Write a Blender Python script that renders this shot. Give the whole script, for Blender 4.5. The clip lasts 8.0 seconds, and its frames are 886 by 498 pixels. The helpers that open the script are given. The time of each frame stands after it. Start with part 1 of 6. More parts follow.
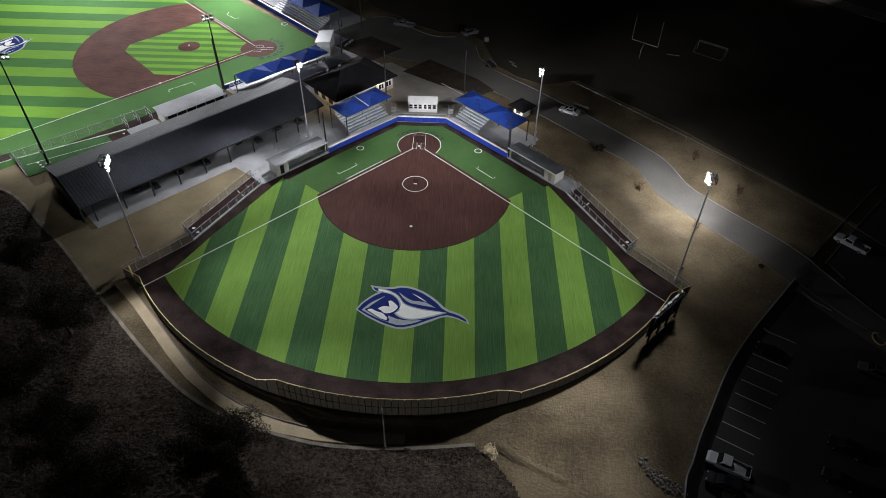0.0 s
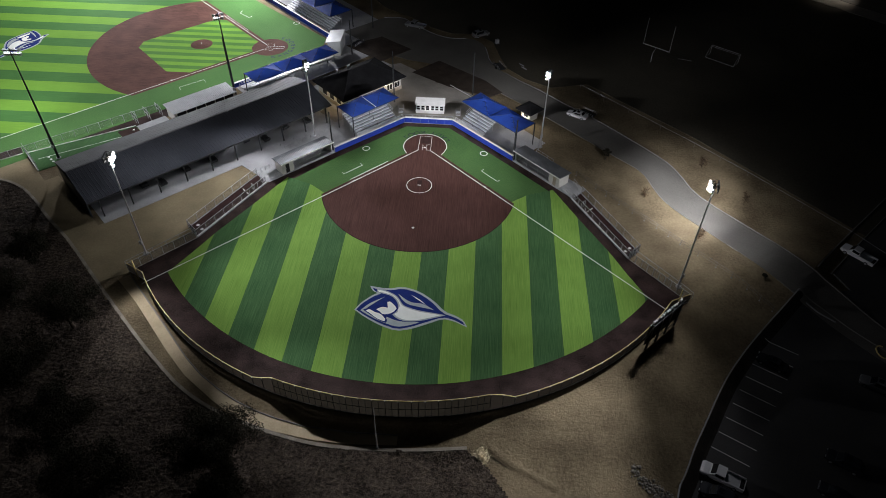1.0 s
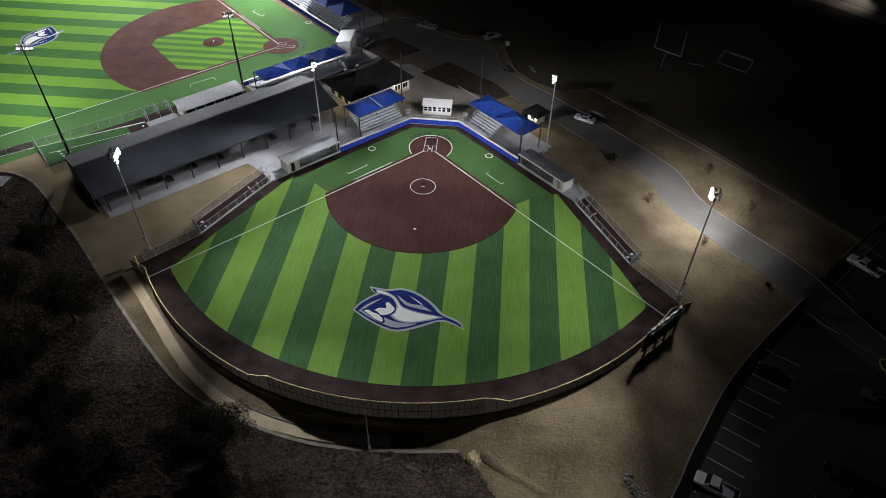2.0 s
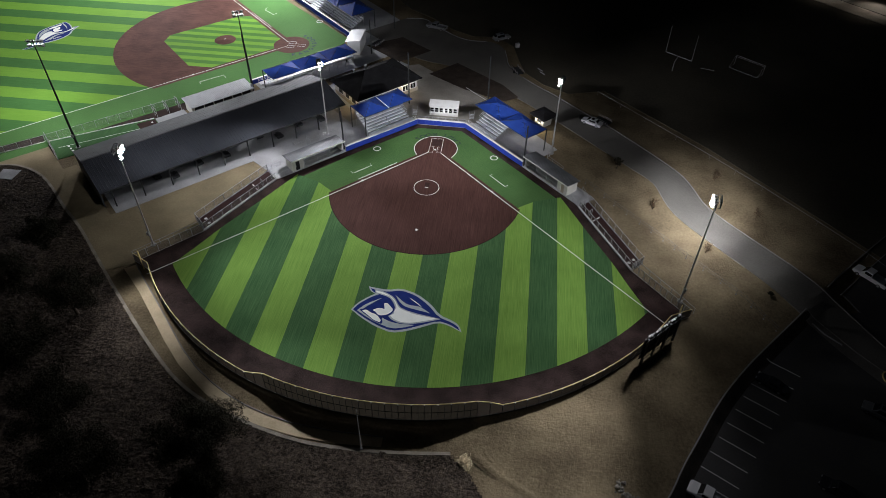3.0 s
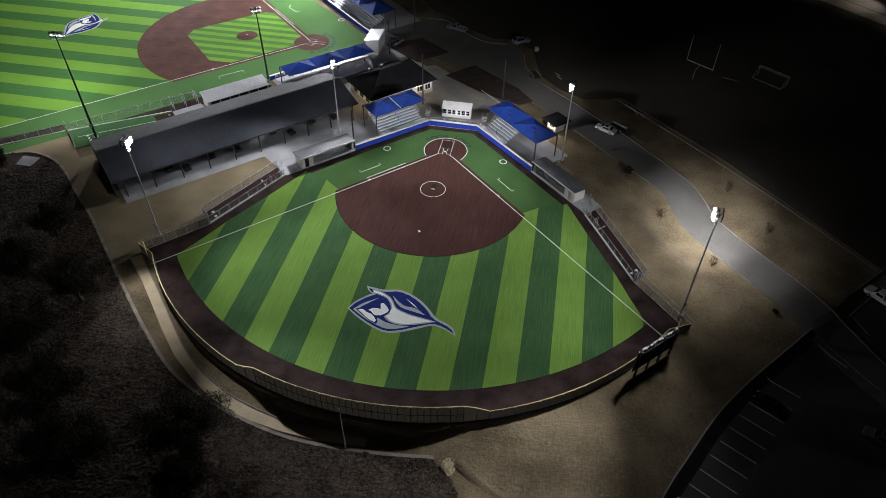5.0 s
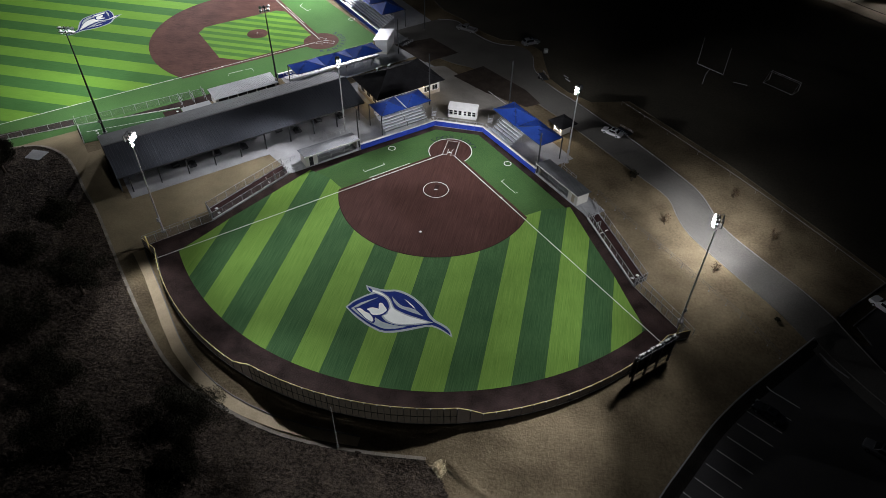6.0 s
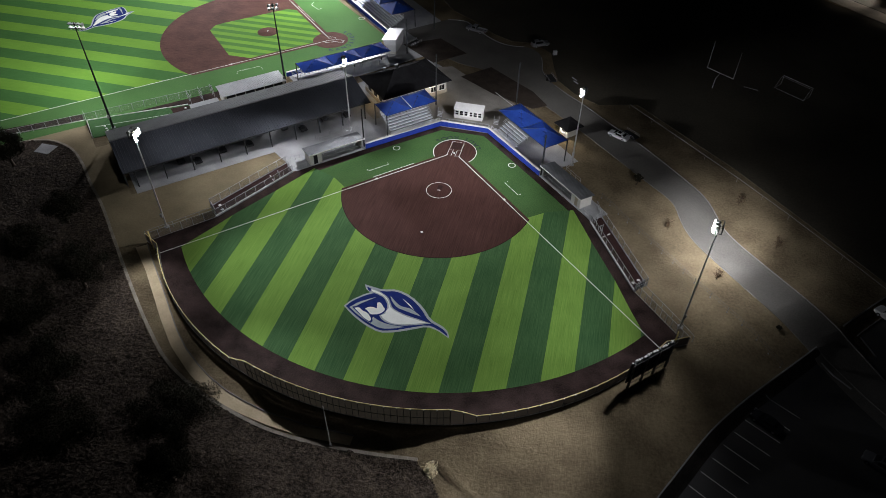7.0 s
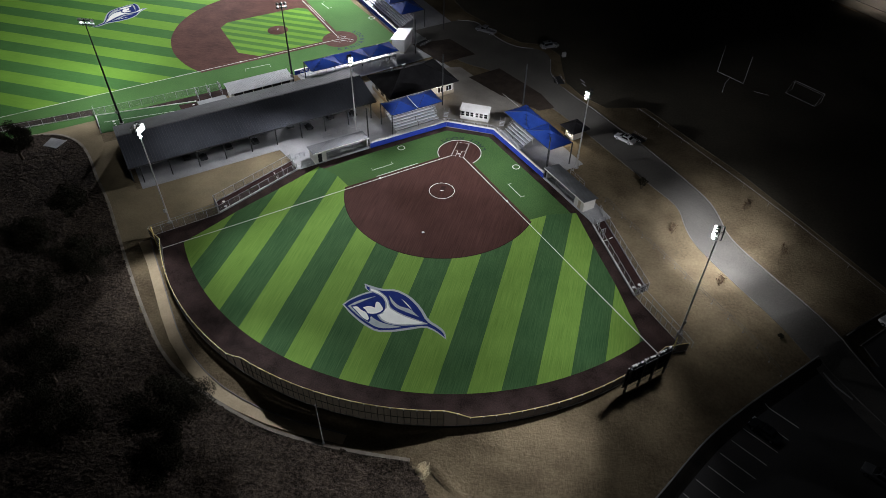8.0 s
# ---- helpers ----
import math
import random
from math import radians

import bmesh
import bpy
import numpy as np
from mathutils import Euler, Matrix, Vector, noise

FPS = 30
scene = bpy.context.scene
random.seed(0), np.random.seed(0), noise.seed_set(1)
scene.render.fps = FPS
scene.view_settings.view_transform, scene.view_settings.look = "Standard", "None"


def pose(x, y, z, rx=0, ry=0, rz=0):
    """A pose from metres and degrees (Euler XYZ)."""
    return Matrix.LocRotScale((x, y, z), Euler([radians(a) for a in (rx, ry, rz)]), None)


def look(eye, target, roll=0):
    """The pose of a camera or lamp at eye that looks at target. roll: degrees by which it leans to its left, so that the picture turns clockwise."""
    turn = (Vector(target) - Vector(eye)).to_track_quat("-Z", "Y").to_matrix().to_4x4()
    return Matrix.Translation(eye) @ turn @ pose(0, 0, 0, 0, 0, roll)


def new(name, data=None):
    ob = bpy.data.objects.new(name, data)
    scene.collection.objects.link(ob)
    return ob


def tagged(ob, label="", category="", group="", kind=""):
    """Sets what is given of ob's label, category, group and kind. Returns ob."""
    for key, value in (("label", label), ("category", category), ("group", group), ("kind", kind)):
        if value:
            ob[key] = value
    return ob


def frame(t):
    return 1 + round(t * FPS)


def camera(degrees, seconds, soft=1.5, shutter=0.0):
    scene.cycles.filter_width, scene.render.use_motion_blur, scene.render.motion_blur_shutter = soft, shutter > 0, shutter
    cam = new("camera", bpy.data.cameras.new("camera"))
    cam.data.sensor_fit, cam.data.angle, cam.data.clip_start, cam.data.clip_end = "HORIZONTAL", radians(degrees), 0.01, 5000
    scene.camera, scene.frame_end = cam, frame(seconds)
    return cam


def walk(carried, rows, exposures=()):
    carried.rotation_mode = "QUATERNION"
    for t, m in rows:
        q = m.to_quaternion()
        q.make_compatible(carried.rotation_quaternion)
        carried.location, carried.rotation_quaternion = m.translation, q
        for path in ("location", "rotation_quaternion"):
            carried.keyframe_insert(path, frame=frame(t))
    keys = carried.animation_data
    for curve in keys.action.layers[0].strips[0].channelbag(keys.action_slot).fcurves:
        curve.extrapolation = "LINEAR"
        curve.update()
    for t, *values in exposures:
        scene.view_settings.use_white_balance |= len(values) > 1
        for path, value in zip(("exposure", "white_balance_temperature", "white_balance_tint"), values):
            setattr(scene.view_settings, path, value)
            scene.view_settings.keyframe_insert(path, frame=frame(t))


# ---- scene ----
# ---------------------------------------------------------------- camera
cam = camera(67.0, 8.0, soft=0.4)
PATH = [
    (0.0, 7.438, -117.294, 79.898, -0.963, 42.983, 1.126),
    (1.0, 10.031, -116.925, 80.333, -2.833, 43.050, 1.100),
    (2.0, 12.599, -116.471, 80.663, -4.668, 43.104, 1.074),
    (3.0, 15.133, -115.941, 80.899, -6.469, 43.147, 1.047),
    (4.0, 17.623, -115.346, 81.050, -8.237, 43.177, 1.019),
    (5.0, 20.060, -114.695, 81.126, -9.970, 43.195, 0.991),
    (6.0, 22.434, -113.997, 81.138, -11.669, 43.200, 0.963),
    (7.0, 24.737, -113.262, 81.096, -13.334, 43.194, 0.934),
    (8.0, 26.957, -112.500, 81.010, -14.965, 43.175, 0.904),
]


def aim(x, y, z, yaw, down, roll):
    yw, dn = radians(yaw), radians(down)
    way = Vector((math.sin(yw) * math.cos(dn), math.cos(yw) * math.cos(dn), -math.sin(dn)))
    eye = Vector((x, y, z))
    return look(eye, eye + way * 10, roll)


walk(cam, [(t, aim(*row)) for t, *row in PATH])

# ---------------------------------------------------------------- night sky and floodlights
world = bpy.data.worlds.new("night_sky")
scene.world = world
world.use_nodes = True
world.node_tree.nodes["Background"].inputs["Color"].default_value = (0.55, 0.7, 1.0, 1)
world.node_tree.nodes["Background"].inputs["Strength"].default_value = 0.0022
scene.view_settings.exposure = -0.12

C45 = math.sqrt(0.5)


def LF(a, b, z=0.0):
    """First-base side: a along the foul line from home, b outward from it."""
    return Vector((-C45 * (a + b), C45 * (b - a), z))


def RF(a, b, z=0.0):
    """Third-base side, the mirror of LF."""
    return Vector((C45 * (a + b), C45 * (b - a), z))


def XY(x, y, z=0.0):
    return Vector((x, y, z))


HOME2 = Vector((-43.35, 41.5, 0))


def BF(d, s, z=0.0):
    """Baseball diamond: d from its home plate towards second base (-x), s towards its left-field side."""
    return Vector((HOME2.x - d, HOME2.y + s, z))


def flood(eye, target, watts, cone=110, blend=0.9, radius=0.6, warm=(0.985, 0.98, 1.05)):
    data = bpy.data.lights.new("floodlight", "SPOT")
    data.energy, data.spot_size, data.spot_blend, data.shadow_soft_size, data.color = watts, radians(cone), blend, radius, warm
    ob = new("floodlight_beam", data)
    ob.matrix_world = look(eye, target)
    return ob


# pole foot, lamp height, the point on the field that its lamps face
TOWERS = {
    "L": ((-45.3, -36.2), 19.7, (-2, -30)),
    "R": ((45.5, -37.2), 20.6, (2, -30)),
    "B": ((-23.6, 2.0), 16.4, (4, -34)),
    "C": ((24.2, 2.0), 16.6, (-4, -34)),
    "bb_near": ((-73.7, -10.0), 22.9, (-80, 40)),
    "bb_mid": ((-44.5, 15.4), 19.5, (-62, 45)),
    "bb_far": ((-52.0, 84.0), 22.0, (-72, 33)),
    "bb_out": ((-105.0, 108.0), 22.0, (-110, 45)),
}
# beams: tower, aim on the ground, cone in degrees, kilowatts
POWER = 1700.0
BEAMS = [
    ("L", (2, -44), 95, 16), ("L", (-38, -17), 70, 2.71), ("L", (-50, -62), 60, 0.924), ("L", (-39, -53), 44, 14), ("L", (10, -82), 42, 58), ("L", (-20, -8), 60, 2.58), ("L", (12, 7), 26, 95), ("L", (-56, -2), 50, 6.5), ("L", (-62, -17), 50, 1.8),
    ("R", (-24, -39), 140, 12.5), ("R", (12, -3), 75, 10.9), ("R", (-6, -38), 95, 3.9), ("R", (14, -82), 52, 46.4), ("R", (-12, 9), 34, 58), ("R", (50, -19), 80, 8.68), ("R", (51, -15), 46, 52.3), ("R", (57, -22), 50, 2.22), ("R", (47, -26), 100, 4.69), ("R", (33, -58), 80, 4.8), ("R", (50, -46), 100, 0.5),
    ("B", (-24, -75), 150, 14.7), ("B", (-24, -15), 150, 1.25), ("B", (18, 6), 90, 12.1), ("B", (-41, -18), 60, 11), ("B", (-6, -46), 50, 12.1), ("B", (2, -18), 70, 2.5),
    ("C", (-48, -3), 150, 4.66), ("C", (48, -12), 56, 3.03), ("C", (-36, 9), 110, 4.25), ("C", (6, 36), 90, 5.83), ("C", (-10, -46), 50, 18.3), ("C", (0, -30), 100, 6.5), ("C", (-9, -20), 36, 11),
    ("bb_near", (-130, 46), 90, 28.8), ("bb_near", (-80, 12), 130, 7.09), ("bb_near", (-80, -12), 80, 2.37), ("bb_near", (-96, 0), 110, 18.3), ("bb_near", (-60, 8), 80, 12),
    ("bb_mid", (-58, 45), 150, 11.6), ("bb_mid", (-32, 26), 70, 5.07),
    # bb_far stands out of view; its second beam is added to brighten the bleachers
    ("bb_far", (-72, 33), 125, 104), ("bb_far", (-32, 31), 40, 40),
    ("bb_out", (-118, 45), 108, 191), ("bb_out", (-96, 6), 50, 31.2),
]
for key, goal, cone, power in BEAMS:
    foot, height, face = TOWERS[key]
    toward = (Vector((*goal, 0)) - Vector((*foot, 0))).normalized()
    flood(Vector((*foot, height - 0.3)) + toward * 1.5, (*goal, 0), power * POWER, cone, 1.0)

# ---------------------------------------------------------------- materials


def mat(name, dark, light, scale=0.6, fine=8.0, rough=0.85, metal=0.0, bump=0.0, stretch=(1, 1, 1), spread=(0.35, 0.65), spec=0.3, vary=0.0, big=0.5):
    """A surface that varies between two colours at two scales, with fine relief."""
    m = bpy.data.materials.new(name)
    m.use_nodes = True
    nt = m.node_tree
    N, L = nt.nodes, nt.links
    bsdf = N["Principled BSDF"]
    geo = N.new("ShaderNodeNewGeometry")
    mp = N.new("ShaderNodeMapping")
    mp.inputs["Scale"].default_value = stretch
    L.new(geo.outputs["Position"], mp.inputs["Vector"])
    n1, n2 = N.new("ShaderNodeTexNoise"), N.new("ShaderNodeTexNoise")
    n1.inputs["Scale"].default_value, n1.inputs["Detail"].default_value = scale, 4
    n2.inputs["Scale"].default_value, n2.inputs["Detail"].default_value = fine, 6
    n2.inputs["Roughness"].default_value = 0.68
    L.new(geo.outputs["Position"], n1.inputs["Vector"])
    L.new(mp.outputs["Vector"], n2.inputs["Vector"])
    add = N.new("ShaderNodeMath")
    add.operation = "MULTIPLY_ADD"
    add.inputs[1].default_value = big
    half = N.new("ShaderNodeMath")
    half.operation = "MULTIPLY"
    half.inputs[1].default_value = 1 - big
    L.new(n2.outputs["Fac"], half.inputs[0])
    L.new(n1.outputs["Fac"], add.inputs[0])
    L.new(half.outputs[0], add.inputs[2])
    ramp = N.new("ShaderNodeValToRGB")
    ramp.color_ramp.elements[0].position, ramp.color_ramp.elements[1].position = spread
    ramp.color_ramp.elements[0].color, ramp.color_ramp.elements[1].color = (*dark, 1), (*light, 1)
    L.new(add.outputs[0], ramp.inputs["Fac"])
    colour = ramp.outputs["Color"]
    if vary:
        info = N.new("ShaderNodeObjectInfo")
        hsv = N.new("ShaderNodeHueSaturation")
        rng = N.new("ShaderNodeMapRange")
        rng.inputs["To Min"].default_value, rng.inputs["To Max"].default_value = 1 - vary, 1 + vary
        L.new(info.outputs["Random"], rng.inputs["Value"])
        L.new(rng.outputs["Result"], hsv.inputs["Value"])
        L.new(colour, hsv.inputs["Color"])
        colour = hsv.outputs["Color"]
    L.new(colour, bsdf.inputs["Base Color"])
    bsdf.inputs["Roughness"].default_value = rough
    bsdf.inputs["Metallic"].default_value = metal
    bsdf.inputs["Specular IOR Level"].default_value = spec
    if bump:
        b = N.new("ShaderNodeBump")
        b.inputs["Strength"].default_value = 1.0
        b.inputs["Distance"].default_value = bump
        L.new(n2.outputs["Fac"], b.inputs["Height"])
        L.new(b.outputs["Normal"], bsdf.inputs["Normal"])
    return m


def see_through(m, solid):
    """Lets a share of the light pass, as woven wire and netting do."""
    nt = m.node_tree
    out = nt.nodes["Material Output"]
    mix, clear = nt.nodes.new("ShaderNodeMixShader"), nt.nodes.new("ShaderNodeBsdfTransparent")
    mix.inputs["Fac"].default_value = solid
    nt.links.new(clear.outputs[0], mix.inputs[1])
    nt.links.new(nt.nodes["Principled BSDF"].outputs[0], mix.inputs[2])
    nt.links.new(mix.outputs[0], out.inputs["Surface"])
    return m


def glowing(name, colour, strength):
    m = bpy.data.materials.new(name)
    m.use_nodes = True
    b = m.node_tree.nodes["Principled BSDF"]
    b.inputs["Base Color"].default_value = (0.8, 0.8, 0.8, 1)
    b.inputs["Emission Color"].default_value = (*colour, 1)
    b.inputs["Emission Strength"].default_value = strength
    return m


M_GROUND = mat("dry_ground", (0.102, 0.081, 0.050), (0.270, 0.216, 0.134), 0.14, 2.3, 0.95, spec=0.08, bump=0.16, spread=(0.36, 0.66), big=0.58)
M_BRUSH = mat("dark_brush", (0.024, 0.0190, 0.0150), (0.140, 0.111, 0.085), 0.3, 2.4, 0.95, spec=0.08, bump=0.5, spread=(0.40, 0.70), big=0.3)
M_TAN = mat("tan_dirt", (0.165, 0.136, 0.085), (0.360, 0.298, 0.186), 0.16, 3.0, 0.95, spec=0.08, bump=0.045, spread=(0.30, 0.72), big=0.62)
M_GRASS = mat("rough_grass", (0.12, 0.10, 0.072), (0.28, 0.235, 0.17), 0.3, 2.2, 0.95, bump=0.25)
M_TURF_L = mat("light_turf", (0.116, 0.225, 0.040), (0.206, 0.36, 0.074), 0.22, 4.0, 0.8, bump=0.03, stretch=(2.4, 0.05, 1), spread=(0.34, 0.66), vary=0.03, big=0.22, spec=0.03)
M_TURF_D = mat("dark_turf", (0.030, 0.082, 0.031), (0.074, 0.155, 0.060), 0.22, 4.0, 0.8, bump=0.03, stretch=(2.4, 0.05, 1), spread=(0.34, 0.66), vary=0.05, big=0.22, spec=0.03)
M_TURF_F = mat("foul_turf", (0.035, 0.086, 0.029), (0.076, 0.150, 0.048), 0.15, 5.0, 0.8, bump=0.02, big=0.22, spec=0.03)
M_TURF_F2 = mat("baseball_foul_turf", (0.050, 0.125, 0.036), (0.094, 0.200, 0.063), 0.15, 5.0, 0.8, bump=0.02, big=0.22, spec=0.03)
M_TURF_L2 = mat("light_turf_baseball", (0.133, 0.29, 0.038), (0.189, 0.38, 0.056), 0.2, 4.0, 0.8, bump=0.03, stretch=(0.05, 2.4, 1), spread=(0.34, 0.66), vary=0.03, big=0.22, spec=0.03)
M_TURF_D2 = mat("dark_turf_baseball", (0.048, 0.138, 0.036), (0.077, 0.198, 0.056), 0.2, 4.0, 0.8, bump=0.03, stretch=(0.05, 2.4, 1), spread=(0.34, 0.66), vary=0.05, big=0.22, spec=0.03)
M_TURF_M2 = mat("mid_turf_baseball", (0.064, 0.165, 0.036), (0.098, 0.23, 0.052), 0.2, 4.0, 0.8, bump=0.03, stretch=(0.05, 2.4, 1), spread=(0.34, 0.66), vary=0.03, big=0.22, spec=0.03)
M_CLAY = mat("brown_clay_turf", (0.036, 0.0178, 0.0146), (0.094, 0.0455, 0.0375), 0.22, 3.0, 0.85, bump=0.01, spec=0.04, stretch=(2.2, 0.06, 1), spread=(0.30, 0.72), big=0.22)
M_CLAY_D = mat("dark_clay", (0.026, 0.0145, 0.0135), (0.048, 0.0265, 0.0245), 0.6, 6.0, 0.85, spec=0.04)
M_CLAY2 = mat("red_clay_turf", (0.064, 0.033, 0.027), (0.138, 0.070, 0.056), 0.2, 3.0, 0.85, spec=0.04, stretch=(0.10, 3.0, 1), big=0.25, spread=(0.40, 0.60))
M_TRACK = mat("warning_track", (0.015, 0.0100, 0.0092), (0.066, 0.0435, 0.0395), 0.3, 5.0, 0.95, spec=0.08, bump=0.05, spread=(0.38, 0.66))
M_LINE = mat("white_line", (0.70, 0.70, 0.66), (0.85, 0.85, 0.82), 2, 14, 0.8)
M_WHITE = mat("white_paint", (0.68, 0.68, 0.66), (0.82, 0.82, 0.80), 1.0, 12, 0.55)
M_CONC = mat("concrete", (0.28, 0.287, 0.292), (0.425, 0.435, 0.44), 0.35, 5, 0.9, bump=0.004)
M_DUSTY = mat("dusty_concrete", (0.235, 0.222, 0.196), (0.385, 0.363, 0.322), 0.25, 4, 0.9, bump=0.004, spec=0.1)
M_CONC_T = mat("tan_concrete", (0.44, 0.36, 0.23), (0.62, 0.52, 0.35), 0.4, 4, 0.9)
M_ASPH = mat("asphalt", (0.038, 0.038, 0.039), (0.078, 0.078, 0.076), 0.12, 6, 0.85, bump=0.01, spec=0.5)
M_ROAD = mat("worn_asphalt", (0.100, 0.096, 0.086), (0.185, 0.178, 0.160), 0.09, 4, 0.85, bump=0.01)
M_BLUE = mat("blue_pad", (0.012, 0.03, 0.24), (0.02, 0.05, 0.34), 1.2, 9, 0.5, vary=0.06)
M_PAD = mat("dark_pad", (0.030, 0.036, 0.052), (0.055, 0.064, 0.088), 1.2, 9, 0.6)
M_CANVAS = mat("blue_canvas", (0.013, 0.052, 0.29), (0.024, 0.088, 0.44), 0.6, 8, 0.7, bump=0.01)
M_ALU = mat("aluminium", (0.60, 0.62, 0.64), (0.78, 0.80, 0.82), 1.2, 12, 0.42, metal=0.2)
M_GALV = mat("galvanised_steel", (0.34, 0.35, 0.36), (0.52, 0.53, 0.54), 2, 14, 0.45, metal=0.5)
M_WIRE = see_through(mat("chain_link", (0.30, 0.30, 0.30), (0.46, 0.46, 0.46), 1, 12, 0.5, metal=0.4), 0.15)


def woven(name, colour, glow, solid):
    """Dense fence mesh: some light passes straight, some is scattered through."""
    m = see_through(mat(name, tuple(c * 0.7 for c in colour), tuple(c * 1.3 for c in colour), 0.7, 8, 0.9), solid)
    nt = m.node_tree
    both, thin = nt.nodes.new("ShaderNodeMixShader"), nt.nodes.new("ShaderNodeBsdfTranslucent")
    thin.inputs["Color"].default_value = (*(c * 2.2 for c in colour), 1)
    both.inputs["Fac"].default_value = glow
    mix = [n for n in nt.nodes if n.type == "MIX_SHADER" and n != both][0]
    nt.links.new(nt.nodes["Principled BSDF"].outputs[0], both.inputs[1])
    nt.links.new(thin.outputs[0], both.inputs[2])
    nt.links.new(both.outputs[0], mix.inputs[2])
    return m


M_SCREEN = woven("wind_screen", (0.076, 0.069, 0.056), 0.5, 0.95)
M_SCREEN_LOW = woven("low_screen", (0.060, 0.052, 0.042), 0.5, 0.86)
M_YELLOW = mat("yellow_cap", (0.66, 0.54, 0.20), (0.82, 0.70, 0.32), 1.5, 10, 0.5)
M_POLE = mat("dark_pole", (0.030, 0.032, 0.034), (0.055, 0.058, 0.062), 1, 10, 0.5, metal=0.3)
M_POLE_G = mat("grey_pole", (0.40, 0.40, 0.40), (0.54, 0.54, 0.54), 1, 10, 0.5, metal=0.3)
M_ROOF = mat("charcoal_metal_roof", (0.060, 0.066, 0.078), (0.088, 0.096, 0.112), 0.3, 5, 0.55, metal=0.3)
M_ROOF_G = mat("grey_metal_roof", (0.060, 0.064, 0.068), (0.095, 0.100, 0.106), 0.5, 6, 0.65, metal=0.1)
M_ROOF_D = mat("dugout_metal_roof", (0.10, 0.107, 0.112), (0.165, 0.173, 0.18), 0.5, 6, 0.45, metal=0.4)
M_LETTER_B = mat("dark_blue_letter", (0.008, 0.020, 0.052), (0.014, 0.032, 0.075), 1, 9, 0.8)
M_ROOF_P = mat("pale_metal_roof", (0.50, 0.52, 0.53), (0.64, 0.66, 0.67), 0.5, 6, 0.45, metal=0.4)
M_SHINGLE = mat("dark_shingle", (0.011, 0.011, 0.012), (0.025, 0.025, 0.027), 0.5, 7, 0.9, bump=0.02, spec=0.08)
M_BLOCK = mat("painted_block", (0.50, 0.49, 0.45), (0.64, 0.63, 0.58), 0.8, 8, 0.8)
M_STONE = mat("tan_stone", (0.30, 0.26, 0.20), (0.46, 0.41, 0.32), 1.0, 6, 0.85, bump=0.01)
M_DARK = mat("dark_interior", (0.012, 0.012, 0.013), (0.022, 0.022, 0.024), 1, 8, 0.9)
M_LOGO_S = mat("silver_turf", (0.33, 0.38, 0.39), (0.43, 0.485, 0.50), 1, 9, 0.8, spec=0.04)
M_LOGO_B = mat("navy_turf", (0.010, 0.022, 0.13), (0.018, 0.036, 0.19), 1, 9, 0.8, spec=0.04)
M_LOGO_W = mat("white_turf", (0.78, 0.81, 0.76), (0.88, 0.91, 0.86), 1, 9, 0.8, spec=0.04)
M_LETTER = mat("dark_green_letter", (0.008, 0.022, 0.017), (0.016, 0.038, 0.029), 1, 9, 0.8)
M_BARK = mat("bark", (0.05, 0.04, 0.03), (0.11, 0.085, 0.06), 2, 12, 0.95, bump=0.03)
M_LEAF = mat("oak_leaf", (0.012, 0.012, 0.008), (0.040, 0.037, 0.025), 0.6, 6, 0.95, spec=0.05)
M_TWIG = mat("dry_twig", (0.045, 0.033, 0.020), (0.095, 0.070, 0.042), 2, 10, 0.9)
M_REDLEAF = mat("dry_red_leaf", (0.040, 0.024, 0.014), (0.085, 0.048, 0.026), 2, 10, 0.9, spec=0.05)
M_RUBBER = mat("rubber", (0.012, 0.012, 0.012), (0.022, 0.022, 0.022), 3, 12, 0.8)
M_POST = mat("weathered_steel", (0.09, 0.088, 0.084), (0.19, 0.185, 0.175), 1.5, 10, 0.6, metal=0.2)
M_PIPE = mat("dull_pipe", (0.16, 0.16, 0.16), (0.30, 0.30, 0.30), 1.0, 8, 0.6)
M_KERB = mat("worn_kerb", (0.16, 0.155, 0.145), (0.30, 0.29, 0.27), 0.5, 4, 0.9)
M_RIPRAP = mat("riprap_stone", (0.12, 0.11, 0.095), (0.26, 0.24, 0.20), 0.8, 5, 0.9, bump=0.02, vary=0.3)
# this dark colour stands in for the missing light on the practice field
M_UNLIT_GRASS = mat("unlit_grass", (0.042, 0.038, 0.027), (0.090, 0.080, 0.057), 0.06, 2.0, 0.95, bump=0.05)
M_STRAW = mat("straw", (0.60, 0.50, 0.30), (0.80, 0.70, 0.46), 3, 9, 0.9)
M_BED = mat("planting_bed", (0.028, 0.021, 0.016), (0.070, 0.053, 0.040), 0.4, 3, 0.95, bump=0.1)
M_MULCH = mat("dark_mulch", (0.010, 0.009, 0.008), (0.034, 0.029, 0.023), 0.5, 3, 0.95, bump=0.1)
M_GLASS = mat("dark_glass", (0.010, 0.012, 0.014), (0.018, 0.020, 0.023), 2, 8, 0.08, spec=0.6)
M_CAR_W = mat("white_car_paint", (0.70, 0.71, 0.72), (0.78, 0.79, 0.80), 0.8, 6, 0.25, spec=0.6)
M_CAR_D = mat("dark_car_paint", (0.018, 0.020, 0.024), (0.028, 0.030, 0.036), 0.8, 6, 0.22, spec=0.6)
M_CAR_S = mat("silver_car_paint", (0.24, 0.25, 0.26), (0.32, 0.33, 0.34), 0.8, 6, 0.28, metal=0.4)
M_LAMP = glowing("floodlight_glow", (1.0, 0.98, 0.95), 60.0)
M_WARM = glowing("porch_glow", (1.0, 0.78, 0.48), 9.0)

